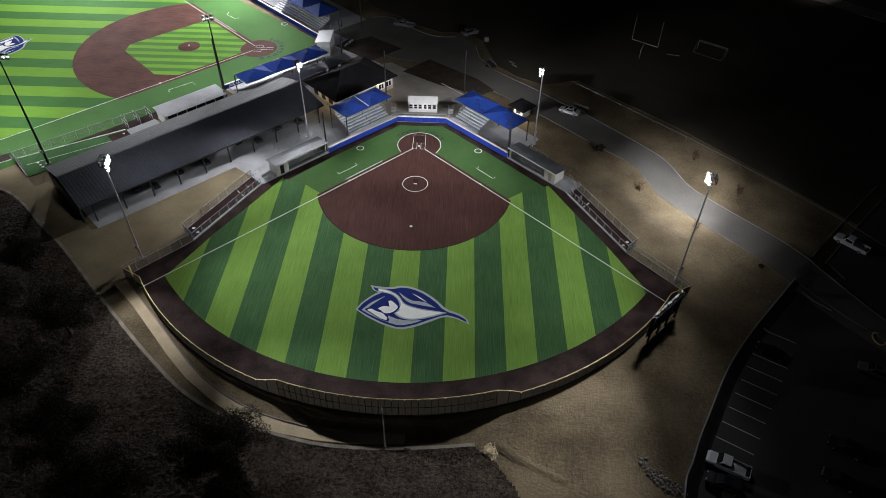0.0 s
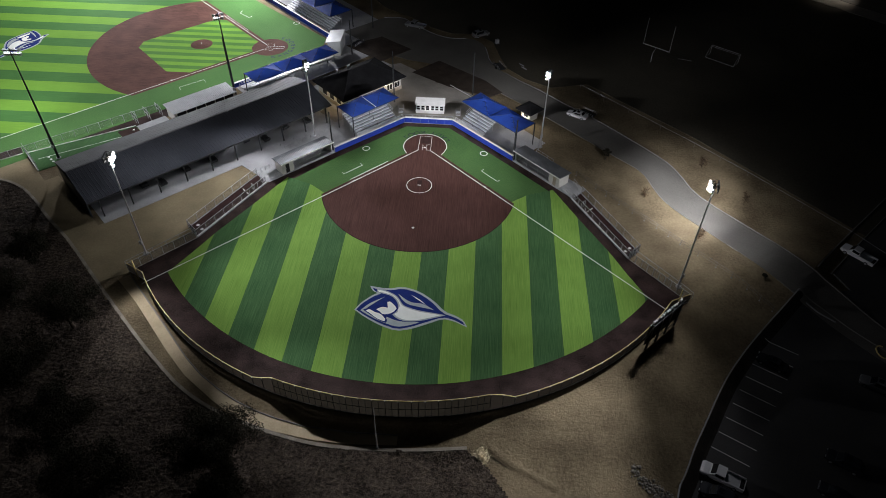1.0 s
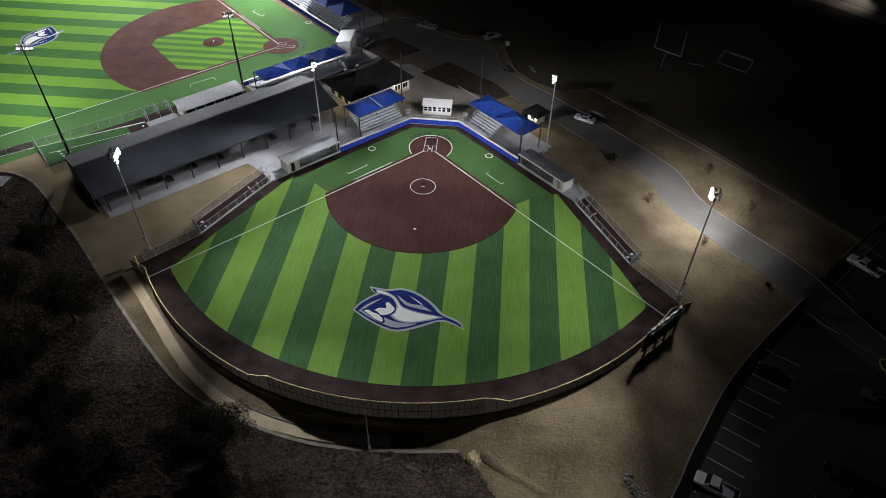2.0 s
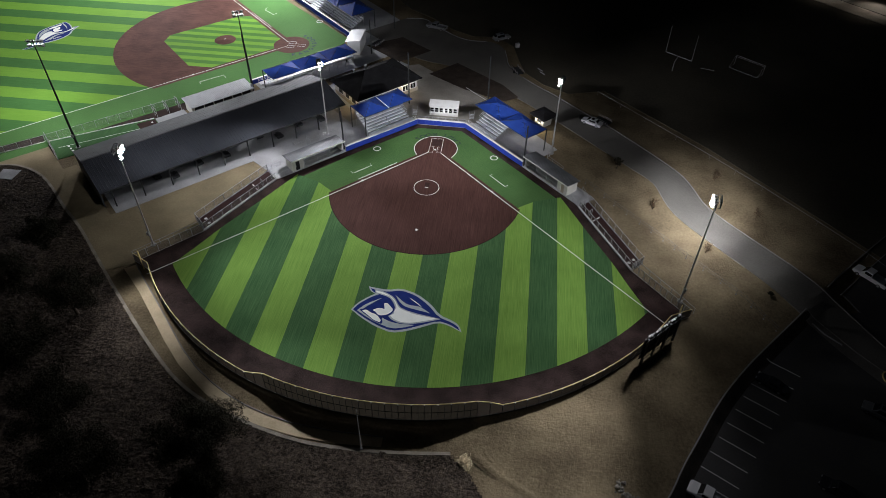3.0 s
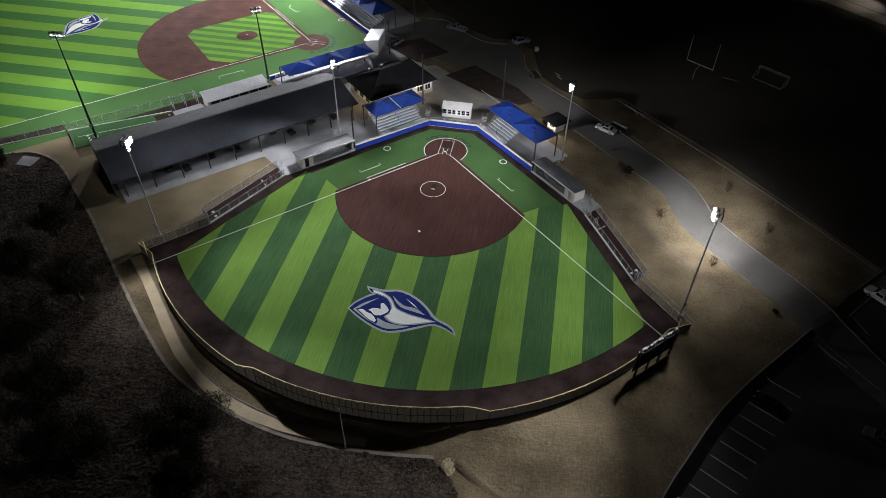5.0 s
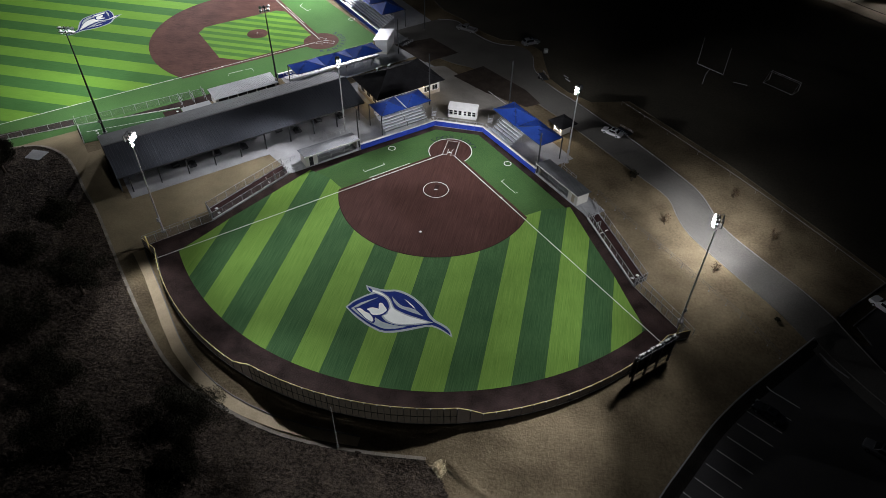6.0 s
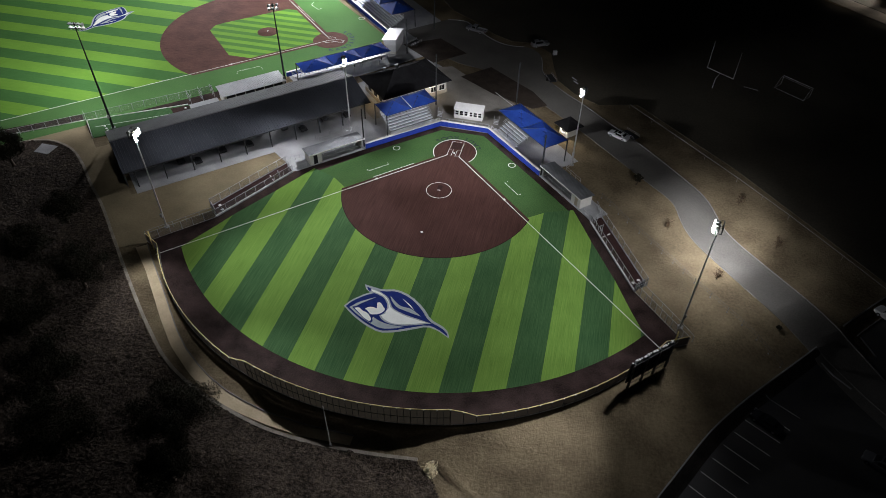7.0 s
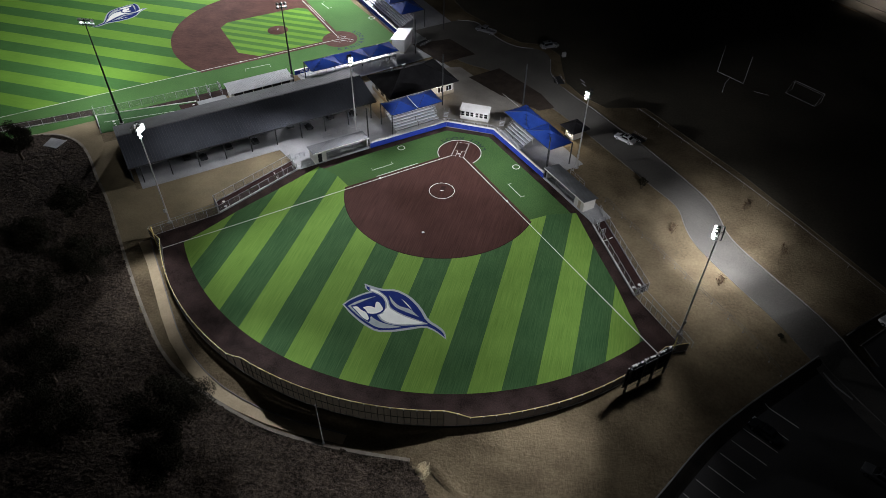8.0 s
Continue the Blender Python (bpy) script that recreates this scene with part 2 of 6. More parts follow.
# ---------------------------------------------------------------- helpers


def thing(name, at, label, category, group="", kind=""):
    ob = new(name)
    ob.empty_display_size = 0.3
    ob.location = at
    return tagged(ob, label, category, group, kind)


def spot_of(ob):
    p = Vector(ob.location)
    while ob.parent:
        ob = ob.parent
        p += Vector(ob.location)
    return p


def part(name, bm, material, parent=None, label=""):
    """Links a bmesh, given in the place's own metres, as one mesh under its thing."""
    if parent is not None:
        bmesh.ops.translate(bm, verts=bm.verts, vec=-spot_of(parent))
    bmesh.ops.recalc_face_normals(bm, faces=bm.faces)
    me = bpy.data.meshes.new(name)
    bm.to_mesh(me)
    bm.free()
    me.materials.append(material)
    ob = new(name, me)
    ob.parent = parent
    return tagged(ob, label)


def solid(name, bm, material, label="", category="", group="", kind=""):
    return tagged(part(name, bm, material), label, category, group, kind)


def B():
    return bmesh.new()


def hexa(bm, f, a0, a1, b0, b1, z0, z1, z2=None, z3=None):
    """A block in the frame f; z2, z3: top heights at b0 and b1 if they differ."""
    z2 = z1 if z2 is None else z2
    z3 = z1 if z3 is None else z3
    lo = [f(a0, b0, z0), f(a1, b0, z0), f(a1, b1, z0), f(a0, b1, z0)]
    hi = [f(a0, b0, z2), f(a1, b0, z2), f(a1, b1, z3), f(a0, b1, z3)]
    v = [bm.verts.new(p) for p in lo + hi]
    for q in ((3, 2, 1, 0), (4, 5, 6, 7), (0, 1, 5, 4), (1, 2, 6, 5), (2, 3, 7, 6), (3, 0, 4, 7)):
        bm.faces.new([v[i] for i in q])
    return bm


def slab(bm, pts, z0, z1):
    """An upright prism on an outline."""
    lo = [bm.verts.new((p[0], p[1], z0)) for p in pts]
    hi = [bm.verts.new((p[0], p[1], z1)) for p in pts]
    bm.faces.new(hi)
    bm.faces.new(lo[::-1])
    for i in range(len(pts)):
        j = (i + 1) % len(pts)
        bm.faces.new((lo[i], lo[j], hi[j], hi[i]))
    return bm


def shell(bm, quads, thick):
    """Plates of some thickness from upper outlines."""
    for q in quads:
        hi = [bm.verts.new(p) for p in q]
        lo = [bm.verts.new((p[0], p[1], p[2] - thick)) for p in q]
        bm.faces.new(hi)
        bm.faces.new(lo[::-1])
        for i in range(len(q)):
            j = (i + 1) % len(q)
            bm.faces.new((lo[i], lo[j], hi[j], hi[i]))
    return bm


def tube(bm, p, q, r, r2=None, n=8):
    p, q = Vector(p), Vector(q)
    r2 = r if r2 is None else r2
    m = (q - p).to_track_quat("Z", "Y").to_matrix()
    A = [bm.verts.new(p + m @ Vector((r * math.cos(2 * math.pi * i / n), r * math.sin(2 * math.pi * i / n), 0))) for i in range(n)]
    Z = [bm.verts.new(q + m @ Vector((r2 * math.cos(2 * math.pi * i / n), r2 * math.sin(2 * math.pi * i / n), 0))) for i in range(n)]
    for i in range(n):
        bm.faces.new((A[i], A[(i + 1) % n], Z[(i + 1) % n], Z[i]))
    bm.faces.new(A[::-1])
    bm.faces.new(Z)
    return bm


def ribbon(bm, pts, width, z0, z1, closed=False):
    """A band of even width along a line on the ground."""
    n = len(pts)
    P = [Vector((p[0], p[1])) for p in pts]
    rows = []
    for i in range(n):
        a = P[(i - 1) % n] if closed or i else P[i]
        b = P[(i + 1) % n] if closed or i < n - 1 else P[i]
        d = (b - a).normalized()
        s = Vector((-d.y, d.x)) * width / 2
        rows.append([bm.verts.new((*(P[i] + s), z0)), bm.verts.new((*(P[i] - s), z0)), bm.verts.new((*(P[i] - s), z1)), bm.verts.new((*(P[i] + s), z1))])
    for i in range(n if closed else n - 1):
        a, b = rows[i], rows[(i + 1) % n]
        for k in range(4):
            bm.faces.new((a[k], a[(k + 1) % 4], b[(k + 1) % 4], b[k]))
    if not closed:
        bm.faces.new(rows[0])
        bm.faces.new(rows[-1][::-1])
    return bm


def arc(cx, cy, r, d0, d1, n=32):
    return [(cx + r * math.cos(radians(d0 + (d1 - d0) * i / n)), cy + r * math.sin(radians(d0 + (d1 - d0) * i / n))) for i in range(n + 1)]


def along(pts, step):
    """Evenly spaced places along a line."""
    out = []
    for i in range(len(pts) - 1):
        a, b = Vector(pts[i][:2]), Vector(pts[i + 1][:2])
        n = max(1, round((b - a).length / step))
        out += [a.lerp(b, k / n) for k in range(n)]
    return out + [Vector(pts[-1][:2])]

# ---------------------------------------------------------------- ground, drives and paths


def flat(name, pts, z, material, label, category, base=-0.3):
    return solid(name, slab(B(), pts, base, z), material, label, category, kind="structure")


def smooth(pts, times=2):
    """Rounds the corners of an open line and keeps its ends."""
    for _ in range(times):
        out = [pts[0]]
        for a, b in zip(pts, pts[1:]):
            out += [(a[0] * 0.75 + b[0] * 0.25, a[1] * 0.75 + b[1] * 0.25), (a[0] * 0.25 + b[0] * 0.75, a[1] * 0.25 + b[1] * 0.75)]
        pts = out + [pts[-1]]
    return pts


KERB_LOT = [(70.4, -30.8)] + smooth([(66.6, -34.8), (63.1, -38.5), (59.3, -42.5), (54.8, -47.6), (50.9, -52.6), (48.2, -56.8), (45.5, -61.5), (42.9, -65.8), (41.1, -69.5), (39.3, -72.4), (36.8, -82), (34, -100)], 1)


def step01(a, b, x):
    t = min(1.0, max(0.0, (x - a) / (b - a)))
    return t * t * (3 - 2 * t)


def lot_side(x, y):
    """Distance from the lot's kerb, positive towards the lot."""
    best = None
    for (x0, y0), (x1, y1) in zip(KERB_LOT, KERB_LOT[1:]):
        dx, dy = x1 - x0, y1 - y0
        t = min(1.0, max(0.0, ((x - x0) * dx + (y - y0) * dy) / (dx * dx + dy * dy)))
        d = math.hypot(x - x0 - t * dx, y - y0 - t * dy)
        if best is None or d < best[0]:
            best = (d, dx * (y - y0) - dy * (x - x0))
    return best[0] if best[1] > 0 else -best[0]


def ground_z(x, y):
    """The land is level but for the fall to the parking lot."""
    if x < 20 or y > -24:
        return 0.0
    drop = 2.5 * step01(-13, 0, lot_side(x, y)) + 1.0 * step01(0, 1.9, lot_side(x, y))
    return -drop * step01(-25, -44, y)


def build_ground():
    bm = B()
    cuts = [-2500, -900, -400, -220] + [1.5 * k for k in range(-100, 101)] + [220, 400, 900, 2500]
    rows = []
    for y in cuts:
        row = []
        for x in cuts:
            near = max(abs(x), abs(y)) < 149
            inside = (abs(x) < 60 and -66 < y < 70) or (x < -20 and y > -40) or (30 < x < 90 and y > -80)
            z = (noise.noise((x * 0.06, y * 0.06, 0.3)) * 0.30 - 0.12) if near and not inside else -0.02
            z = min(z, 0.06) - 0.03 + ground_z(x, y)
            if x > 30 and y < -25 and lot_side(x, y) > 0.7:
                z -= 0.3
            row.append(bm.verts.new((x, y, z)))
        rows.append(row)
    for j in range(len(cuts) - 1):
        for i in range(len(cuts) - 1):
            bm.faces.new((rows[j][i], rows[j][i + 1], rows[j + 1][i + 1], rows[j + 1][i]))
    return solid("ground", bm, M_GROUND, "dry brown grass and bare earth around the fields", "ground", kind="structure")


def spaced(pts, n):
    """n + 1 places evenly along a line."""
    P = [Vector(p[:2]) for p in pts]
    run = [0.0]
    for a, b in zip(P, P[1:]):
        run.append(run[-1] + (b - a).length)
    out = []
    for i in range(n + 1):
        s = run[-1] * i / n
        k = max(j for j in range(len(run) - 1) if run[j] <= s + 1e-6)
        out.append(P[k].lerp(P[k + 1], (s - run[k]) / (run[k + 1] - run[k])))
    return out


def draped(name, side_a, side_b, n, across, lift, material, label, category, crowd=1.0):
    """A surface between two lines that follows the land."""
    bm = B()
    rows = []
    for a, b in zip(spaced(side_a, n), spaced(side_b, n)):
        P = [a.lerp(b, (k / across) ** crowd) for k in range(across + 1)]
        rows.append([bm.verts.new((*p, ground_z(*p) + lift)) for p in P])
    for r, q in zip(rows, rows[1:]):
        for k in range(across):
            bm.faces.new((r[k], r[k + 1], q[k + 1], q[k]))
    rim = [r[0] for r in rows] + rows[-1][1:] + [r[-1] for r in rows[::-1]][1:] + rows[0][-2:0:-1]
    low = [bm.verts.new((v.co.x, v.co.y, v.co.z - 0.3)) for v in rim]
    for i in range(len(rim)):
        j = (i + 1) % len(rim)
        bm.faces.new((rim[i], low[i], low[j], rim[j]))
    return solid(name, bm, material, label, category, kind="structure")


build_ground()

# yard between the pavilion and the first-base bullpen
flat("yard", [LF(30.0, 8), LF(34, 19.2), LF(61.0, 19.2), LF(61.3, 39), LF(63.9, 39), LF(63.9, 51), LF(66, 53.4), LF(92, 55.0), (-83.5, -17.3), (-79.1, -18.3), (-75.6, -20.0), (-71, -23.8), (-66.3, -28.5), (-60.6, -33.2), (-55.2, -38.7), (-50.5, -43.4), (-46.6, -41.0), LF(58, 6.0)], 0.004, M_TAN, "tan bare dirt yard round the long pavilion", "ground")
# concrete round the stands, the pavilion and the building
flat("pavement_first_base", [LF(-6, 10.4), LF(31, 10.4), LF(32.5, 20), LF(32.5, 24), LF(9, 24), LF(5, 36), LF(-16, 38), LF(-19, 19)], 0.030, M_CONC, "grey concrete paving behind the first-base stands", "pavement")
flat("pavement_pavilion", [LF(9, 18.9), LF(60, 18.9), LF(60, 38), LF(9, 38)], 0.036, M_CONC, "grey concrete floor under the long pavilion", "pavement")
flat("pavement_third_base", [RF(-5, 10.4), RF(31.5, 10.4), RF(31.5, 14.5), RF(15.5, 15.2), RF(15.5, 20.5), RF(-4, 21)], 0.030, M_CONC, "grey concrete paving behind the third-base stands", "pavement")
flat("pavement_home", [(-9, 8.9), (9, 8.9), (9.5, 22), (3, 27), (-7, 27), (-10, 20)], 0.042, M_DUSTY, "dusty concrete paving round the press box", "pavement")

DRIVE_OUT = [(-16.4, 61.7), (-11.3, 62.4), (-8.6, 59.4), (-2.9, 53.6), (1.0, 51.1), (4.5, 50.6), (8.1, 51.3), (11.5, 48.5), (12.7, 42.8), (12.9, 39.8), (15.0, 35.4), (20.2, 29.8), (24.6, 26.2), (31.0, 19.4), (36.3, 14.6), (41.7, 8.7), (47.1, 2.4), (50.6, -2.1), (52.3, -6.8), (53.3, -10.8), (56.0, -14.8), (60.0, -19.3), (65.7, -25.7), (72.0, -32.8), (75.3, -36.6), (84, -47)]
DRIVE_IN = [(-26, 52), (-18, 45), (-9, 38), (0, 36.5), (8, 30), (16, 23.5), (26, 14), (34, 5.5), (40.8, -1.4), (43.4, -3.9), (44.9, -6.2), (45.7, -10.0), (46.9, -13.7), (49.0, -17.1), (52.4, -21.2), (58.7, -28.7), (62.3, -32.3), (65.4, -35.6), (70, -40.6), (78, -50)]
draped("road", smooth(DRIVE_OUT), smooth(DRIVE_IN), 110, 8, 0.05, M_ROAD, "worn grey asphalt drive curving past the field", "road")


def kerb(name, pts, label, h=0.15, w=0.3, material=None):
    bm = ribbon(B(), spaced(pts, 90), w, -0.2, h)
    for v in bm.verts:
        v.co.z += ground_z(v.co.x, v.co.y)
    return solid(name, bm, material or M_CONC, label, "kerb", kind="structure")


kerb("kerb_drive", smooth(DRIVE_OUT)[43:], "pale worn concrete kerb along the drive", 0.15, 0.17, M_KERB)
kerb("kerb_far_drive", smooth(DRIVE_OUT)[:25], "pale kerb at the far edge of the drive", 0.15, 0.15, M_CONC)
kerb("kerb_drive_turn", smooth(DRIVE_OUT)[31:41], "short curved kerb beside a side road", 0.15, 0.15, M_CONC)
kerb("kerb_drive_inner", smooth(DRIVE_IN)[31:62], "low worn concrete edge of the drive", 0.05, 0.14, M_KERB)
# tan dirt round the concession building
flat("dirt_apron", [(-13, 19.5), (-8.5, 17.4), (-3.5, 16.8), (0.5, 18.8), (4.0, 22.3), (-1.5, 30.0), (-9.0, 36.0), (-16, 33)], 0.046, M_DUSTY, "tan compacted dirt beside the concession building", "ground")
flat("dirt_alley", [LF(5.8, 19.8), LF(8.9, 19.8), LF(8.9, 35), LF(5.8, 35)], 0.046, M_DUSTY, "tan dirt alley between pavilion and concession building", "ground")
# bare beds beside the drive
flat("bed_1", [(-24, 44), (-15.5, 50), (-7, 43.5), (-14, 36.5)], 0.10, M_BED, "dark bare planting bed beside the drive", "ground")
flat("bed_2", [(-5.7, 31.5), (0.5, 38.0), (12.4, 28.8), (16.4, 23.6), (13.3, 21.4), (3.5, 25.4)], 0.10, M_BED, "dark bare planting bed behind the press box", "ground")

# parking lot, with its painted bays and its low border
LOT_IN = [(x + 1.6, y - 0.95) for x, y in KERB_LOT[1:]]
draped("parking_lot", LOT_IN, [(140, -20), (150, -60), (140, -110), (90, -140)], 60, 40, 0.04, M_ASPH, "dark asphalt parking lot with painted bays", "road", 2.0)
draped("verge", [(x + 0.15, y - 0.1) for x, y in KERB_LOT[1:]], LOT_IN, 60, 4, 0.03, M_MULCH, "dark bare verge between kerb and parking bays", "ground")
kerb("kerb_lot", KERB_LOT[1:], "pale concrete kerb at the edge of the parking lot", 0.15, 0.17, M_CONC)
kerb("kerb_island", [(76.9 + 0.9 * math.cos(radians(d)), -46.0 + 1.3 * math.sin(radians(d))) for d in range(60, 331, 30)], "pale curved kerb of a small island in the lot", 0.15, 0.2, M_YELLOW)
BAY = Vector((4.66, -2.8, 0)).normalized()
for k in range(-1, 9):
    s = Vector((45.65 + 1.63 * k, -64.95 + 2.52 * k, 0))
    bm = ribbon(B(), [s + BAY * (0.53 * i) for i in range(11)], 0.11, -0.1, 0.075)
    for v in bm.verts:
        v.co.z += ground_z(v.co.x, v.co.y)
    solid("bay_line", bm, M_LINE, "thin white painted parking bay line", "road marking", "parking bay lines", "structure")
kerb("kerb_entrance", [(66.6, -34.8), (70.6, -38.6), (75.5, -43.6), (82.0, -50.4)], "worn kerb between the drive and the parking lot", 0.12, 0.14, M_KERB)
kerb("kerb_entrance_inner", [(67.4, -37.0), (69.0, -38.7), (71.4, -40.4)], "short worn kerb beside the lot entrance", 0.15, 0.2, M_CONC)

# a second paved yard across the drive
draped("far_lot", [(73.5, -31.2), (77.9, -26.2), (92.0, -12.0)], [(84.0, -46.0), (100.0, -40.0), (118.0, -30.0)], 20, 12, 0.045, M_ASPH, "dark asphalt yard across the drive", "road")
kerb("kerb_far_lot", [(71.1, -29.9), (78.5, -22.2), (91.0, -9.6)], "worn kerb of the side entrance", 0.12, 0.2, M_KERB)
kerb("kerb_far_lot_inner", [(73.1, -31.1), (77.7, -26.4), (92.0, -11.9)], "worn kerb at the edge of the far yard", 0.12, 0.16, M_KERB)

# ---------------------------------------------------------------- the softball field
FC, FR = (0.0, -13.9), 51.6      # outfield fence
TC, TR = (0.0, -9.7), 50.4       # edge of the outfield turf
CORNER = 46.4, -40.6
fence_pts = [(-CORNER[0], CORNER[1])] + arc(*FC, FR, 213.5, 326.5, 56) + [(CORNER[0], CORNER[1])]
side_L = [LF(15.4, 10.4), LF(27.6, 10.4), LF(31.6, 10.5), LF(49.0, 4.5), Vector((-CORNER[0], CORNER[1], 0))]
side_R = [RF(15.4, 10.4), RF(27.6, 10.4), RF(31.6, 10.5), RF(49.0, 4.9), Vector((CORNER[0], CORNER[1], 0))]
wall_L, wall_R = LF(-2.75, 10.1), RF(-2.55, 10.1)
outline = fence_pts + [p.to_2d() for p in side_R[::-1]] + [wall_R.to_2d(), wall_L.to_2d()] + [p.to_2d() for p in side_L]
solid("warning_track", slab(B(), outline, -0.3, 0.012), M_TRACK, "dark brown warning track round the field", "ground", kind="structure")

# foul territory turf
foul = [LF(29.0, 8.2), LF(16, 8.8), LF(-2.0, 8.6), RF(-2.0, 8.7), RF(16, 8.8), RF(28.6, 8.6), RF(30, 0), XY(0, -20), LF(30, 0)]
solid("foul_turf", slab(B(), foul, -0.25, 0.022), M_TURF_F, "plain green artificial turf in foul ground", "turf", kind="structure")


def turf_low(x):
    return TC[1] - math.sqrt(max(0.0, TR * TR - (x - TC[0]) ** 2))


def turf_high(x):
    """Upper edge of the striped turf: the side track, then the seam with the foul turf."""
    pts = [(0, -19.0), (17.6, -17.3), (20.8, -14.8), (21.6, -14.3), (26.1, -12.6), (30.3, -20.9), (34.9, -29.5), (37.6, -35.4), (40.2, -40.6)]
    x = abs(x)
    for (x0, y0), (x1, y1) in zip(pts, pts[1:]):
        if x <= x1:
            return y0 + (y1 - y0) * (x - x0) / (x1 - x0)
    return -40.6


outfield = thing("outfield_turf", (0, -40, 0), "artificial turf outfield in light and dark green stripes", "turf", kind="structure")
EDGE = sorted(e for e in set([-40.2, 40.2] + [-2.55 + 4.67 * k for k in range(-9, 11)]) if -40.21 < e < 40.21)
for x0, x1 in zip(EDGE, EDGE[1:]):
    k = round(((x0 + x1) / 2 + 0.215) / 4.67)
    if x0 < -40.1:
        k = -9 if EDGE[1] < -39 else k
    n = 12
    xs = [x0 + (x1 - x0) * i / n for i in range(n + 1)]
    xs = sorted(set(xs + [v for v in (-26.1, -20.8, 20.8, 26.1) if x0 < v < x1]))
    pts = [(x, turf_low(x)) for x in xs] + [(x, turf_high(x)) for x in xs[::-1]]
    part("turf_stripe", slab(B(), pts, -0.2, 0.030), M_TURF_L if k % 2 == 0 else M_TURF_D, outfield, "light green turf" if k % 2 == 0 else "dark green turf")

# skinned infield
CLAY_C, CLAY_R = (0.0, -13.4), 18.8


def on_ring(cx, cy, r, p, d):
    """Where a line from p along d leaves a ring."""
    px, py = p[0] - cx, p[1] - cy
    b = px * d[0] + py * d[1]
    t = -b + math.sqrt(b * b - (px * px + py * py - r * r))
    return (p[0] + d[0] * t, p[1] + d[1] * t)


eL = on_ring(*CLAY_C, CLAY_R, LF(0, 0.7), (-C45, -C45))
eR = on_ring(*CLAY_C, CLAY_R, RF(0, 0.7), (C45, -C45))
dL = math.degrees(math.atan2(eL[1] - CLAY_C[1], eL[0] - CLAY_C[0])) % 360
dR = math.degrees(math.atan2(eR[1] - CLAY_C[1], eR[0] - CLAY_C[0])) % 360
HC, HR = (0.05, 0.25), 4.57
hL = on_ring(*HC, HR, LF(0, 0.7), (-C45, -C45))
hR = on_ring(*HC, HR, RF(0, 0.7), (C45, -C45))
gL = math.degrees(math.atan2(hL[1] - HC[1], hL[0] - HC[0])) % 360
gR = math.degrees(math.atan2(hR[1] - HC[1], hR[0] - HC[0]))
clay_line = arc(*CLAY_C, CLAY_R, dL, dR, 60) + arc(*HC, HR, gR, gL, 48)
solid("infield", slab(B(), clay_line, -0.15, 0.040), M_CLAY, "dark reddish-brown skinned softball infield", "infield", kind="structure")


solid("infield_edge", ribbon(B(), arc(*CLAY_C, CLAY_R, dL, dR, 60), 0.16, 0.0, 0.044), M_CLAY_D, "dark seam where the clay meets the turf", "infield", kind="structure")


def line(name, pts, w=0.10, z=0.046, label="white line on the field", closed=False):
    return solid(name, ribbon(B(), pts, w, 0.0, z, closed), M_LINE, label, "field line", "field lines", "structure")


line("foul_line", [LF(1.6, 0), LF(61.2, 0)], 0.13, 0.047, "white first-base foul line")
line("foul_line", [RF(1.9, 0), RF(60.2, 0)], 0.13, 0.047, "white third-base foul line")
line("home_circle", arc(*HC, HR - 0.06, gR + 1, gL - 1, 60), 0.13, label="white arc round the home plate area")
line("pitching_circle", arc(0, -13.18, 2.44, 0, 360, 48)[:-1], 0.11, label="white pitching circle", closed=True)
line("running_lane", [LF(9.2, 0.9), LF(18.5, 0.9)], 0.10, label="white running lane line")
for f in (LF, RF):
    line("coach_box", [f(13.8, 3.9), f(13.8, 3.2), f(18.35, 3.2), f(18.35, 3.9)], 0.10, 0.032, "white coach's box line")
    c = f(9.7, 7.45)if f is LF else f(9.75, 7.8)
    line("on_deck_circle", arc(c.x, c.y, 0.72, 0, 360, 28)[:-1], 0.16, 0.030, "white on-deck circle", True)
for s in (-1, 1):
    line("batter_box", [(s * 0.42, -1.25), (s * 1.30, -1.25), (s * 1.30, 0.85), (s * 0.42, 0.85)], 0.08, label="white batter's box", closed=True)
line("catcher_box", [(-1.26, 0.85), (-1.26, 3.9), (1.26, 3.9), (1.26, 0.85)], 0.08, label="white catcher's box")

home_plate = slab(B(), [(-0.22, -0.43), (0.22, -0.43), (0.22, -0.2), (0, 0.02), (-0.22, -0.2)], 0.02, 0.062)
solid("home_plate", home_plate, M_WHITE, "white rubber home plate set in the clay", "home plate")


def base_bag(c):
    bm = hexa(B(), lambda a, b, z: Vector(c) + RF(a, b, z), -0.21, 0.21, -0.21, 0.21, 0.02, 0.11)
    bmesh.ops.bevel(bm, geom=list(bm.edges), offset=0.03, segments=2, affect="EDGES", profile=0.6)
    return solid("base", bm, M_WHITE, "square white base bag on the clay", "base", "bases")


for c in (LF(18.1, 0.05), RF(18.1, 0.05), XY(0, -25.86)):
    base_bag(c)
solid("pitching_rubber", hexa(B(), XY, -0.31, 0.31, -13.26, -13.1, 0.02, 0.07), M_WHITE, "white pitching rubber in the circle", "pitching rubber")
solid("pitching_mat", hexa(B(), XY, -0.45, 0.45, -12.9, -11.6, 0.02, 0.048), M_CLAY_D, "dark worn landing mat before the rubber", "mat")
solid("batting_mat", hexa(B(), XY, -0.95, 0.95, 1.2, 3.5, 0.02, 0.045), M_CLAY_D, "dark catcher's mat behind home plate", "mat")


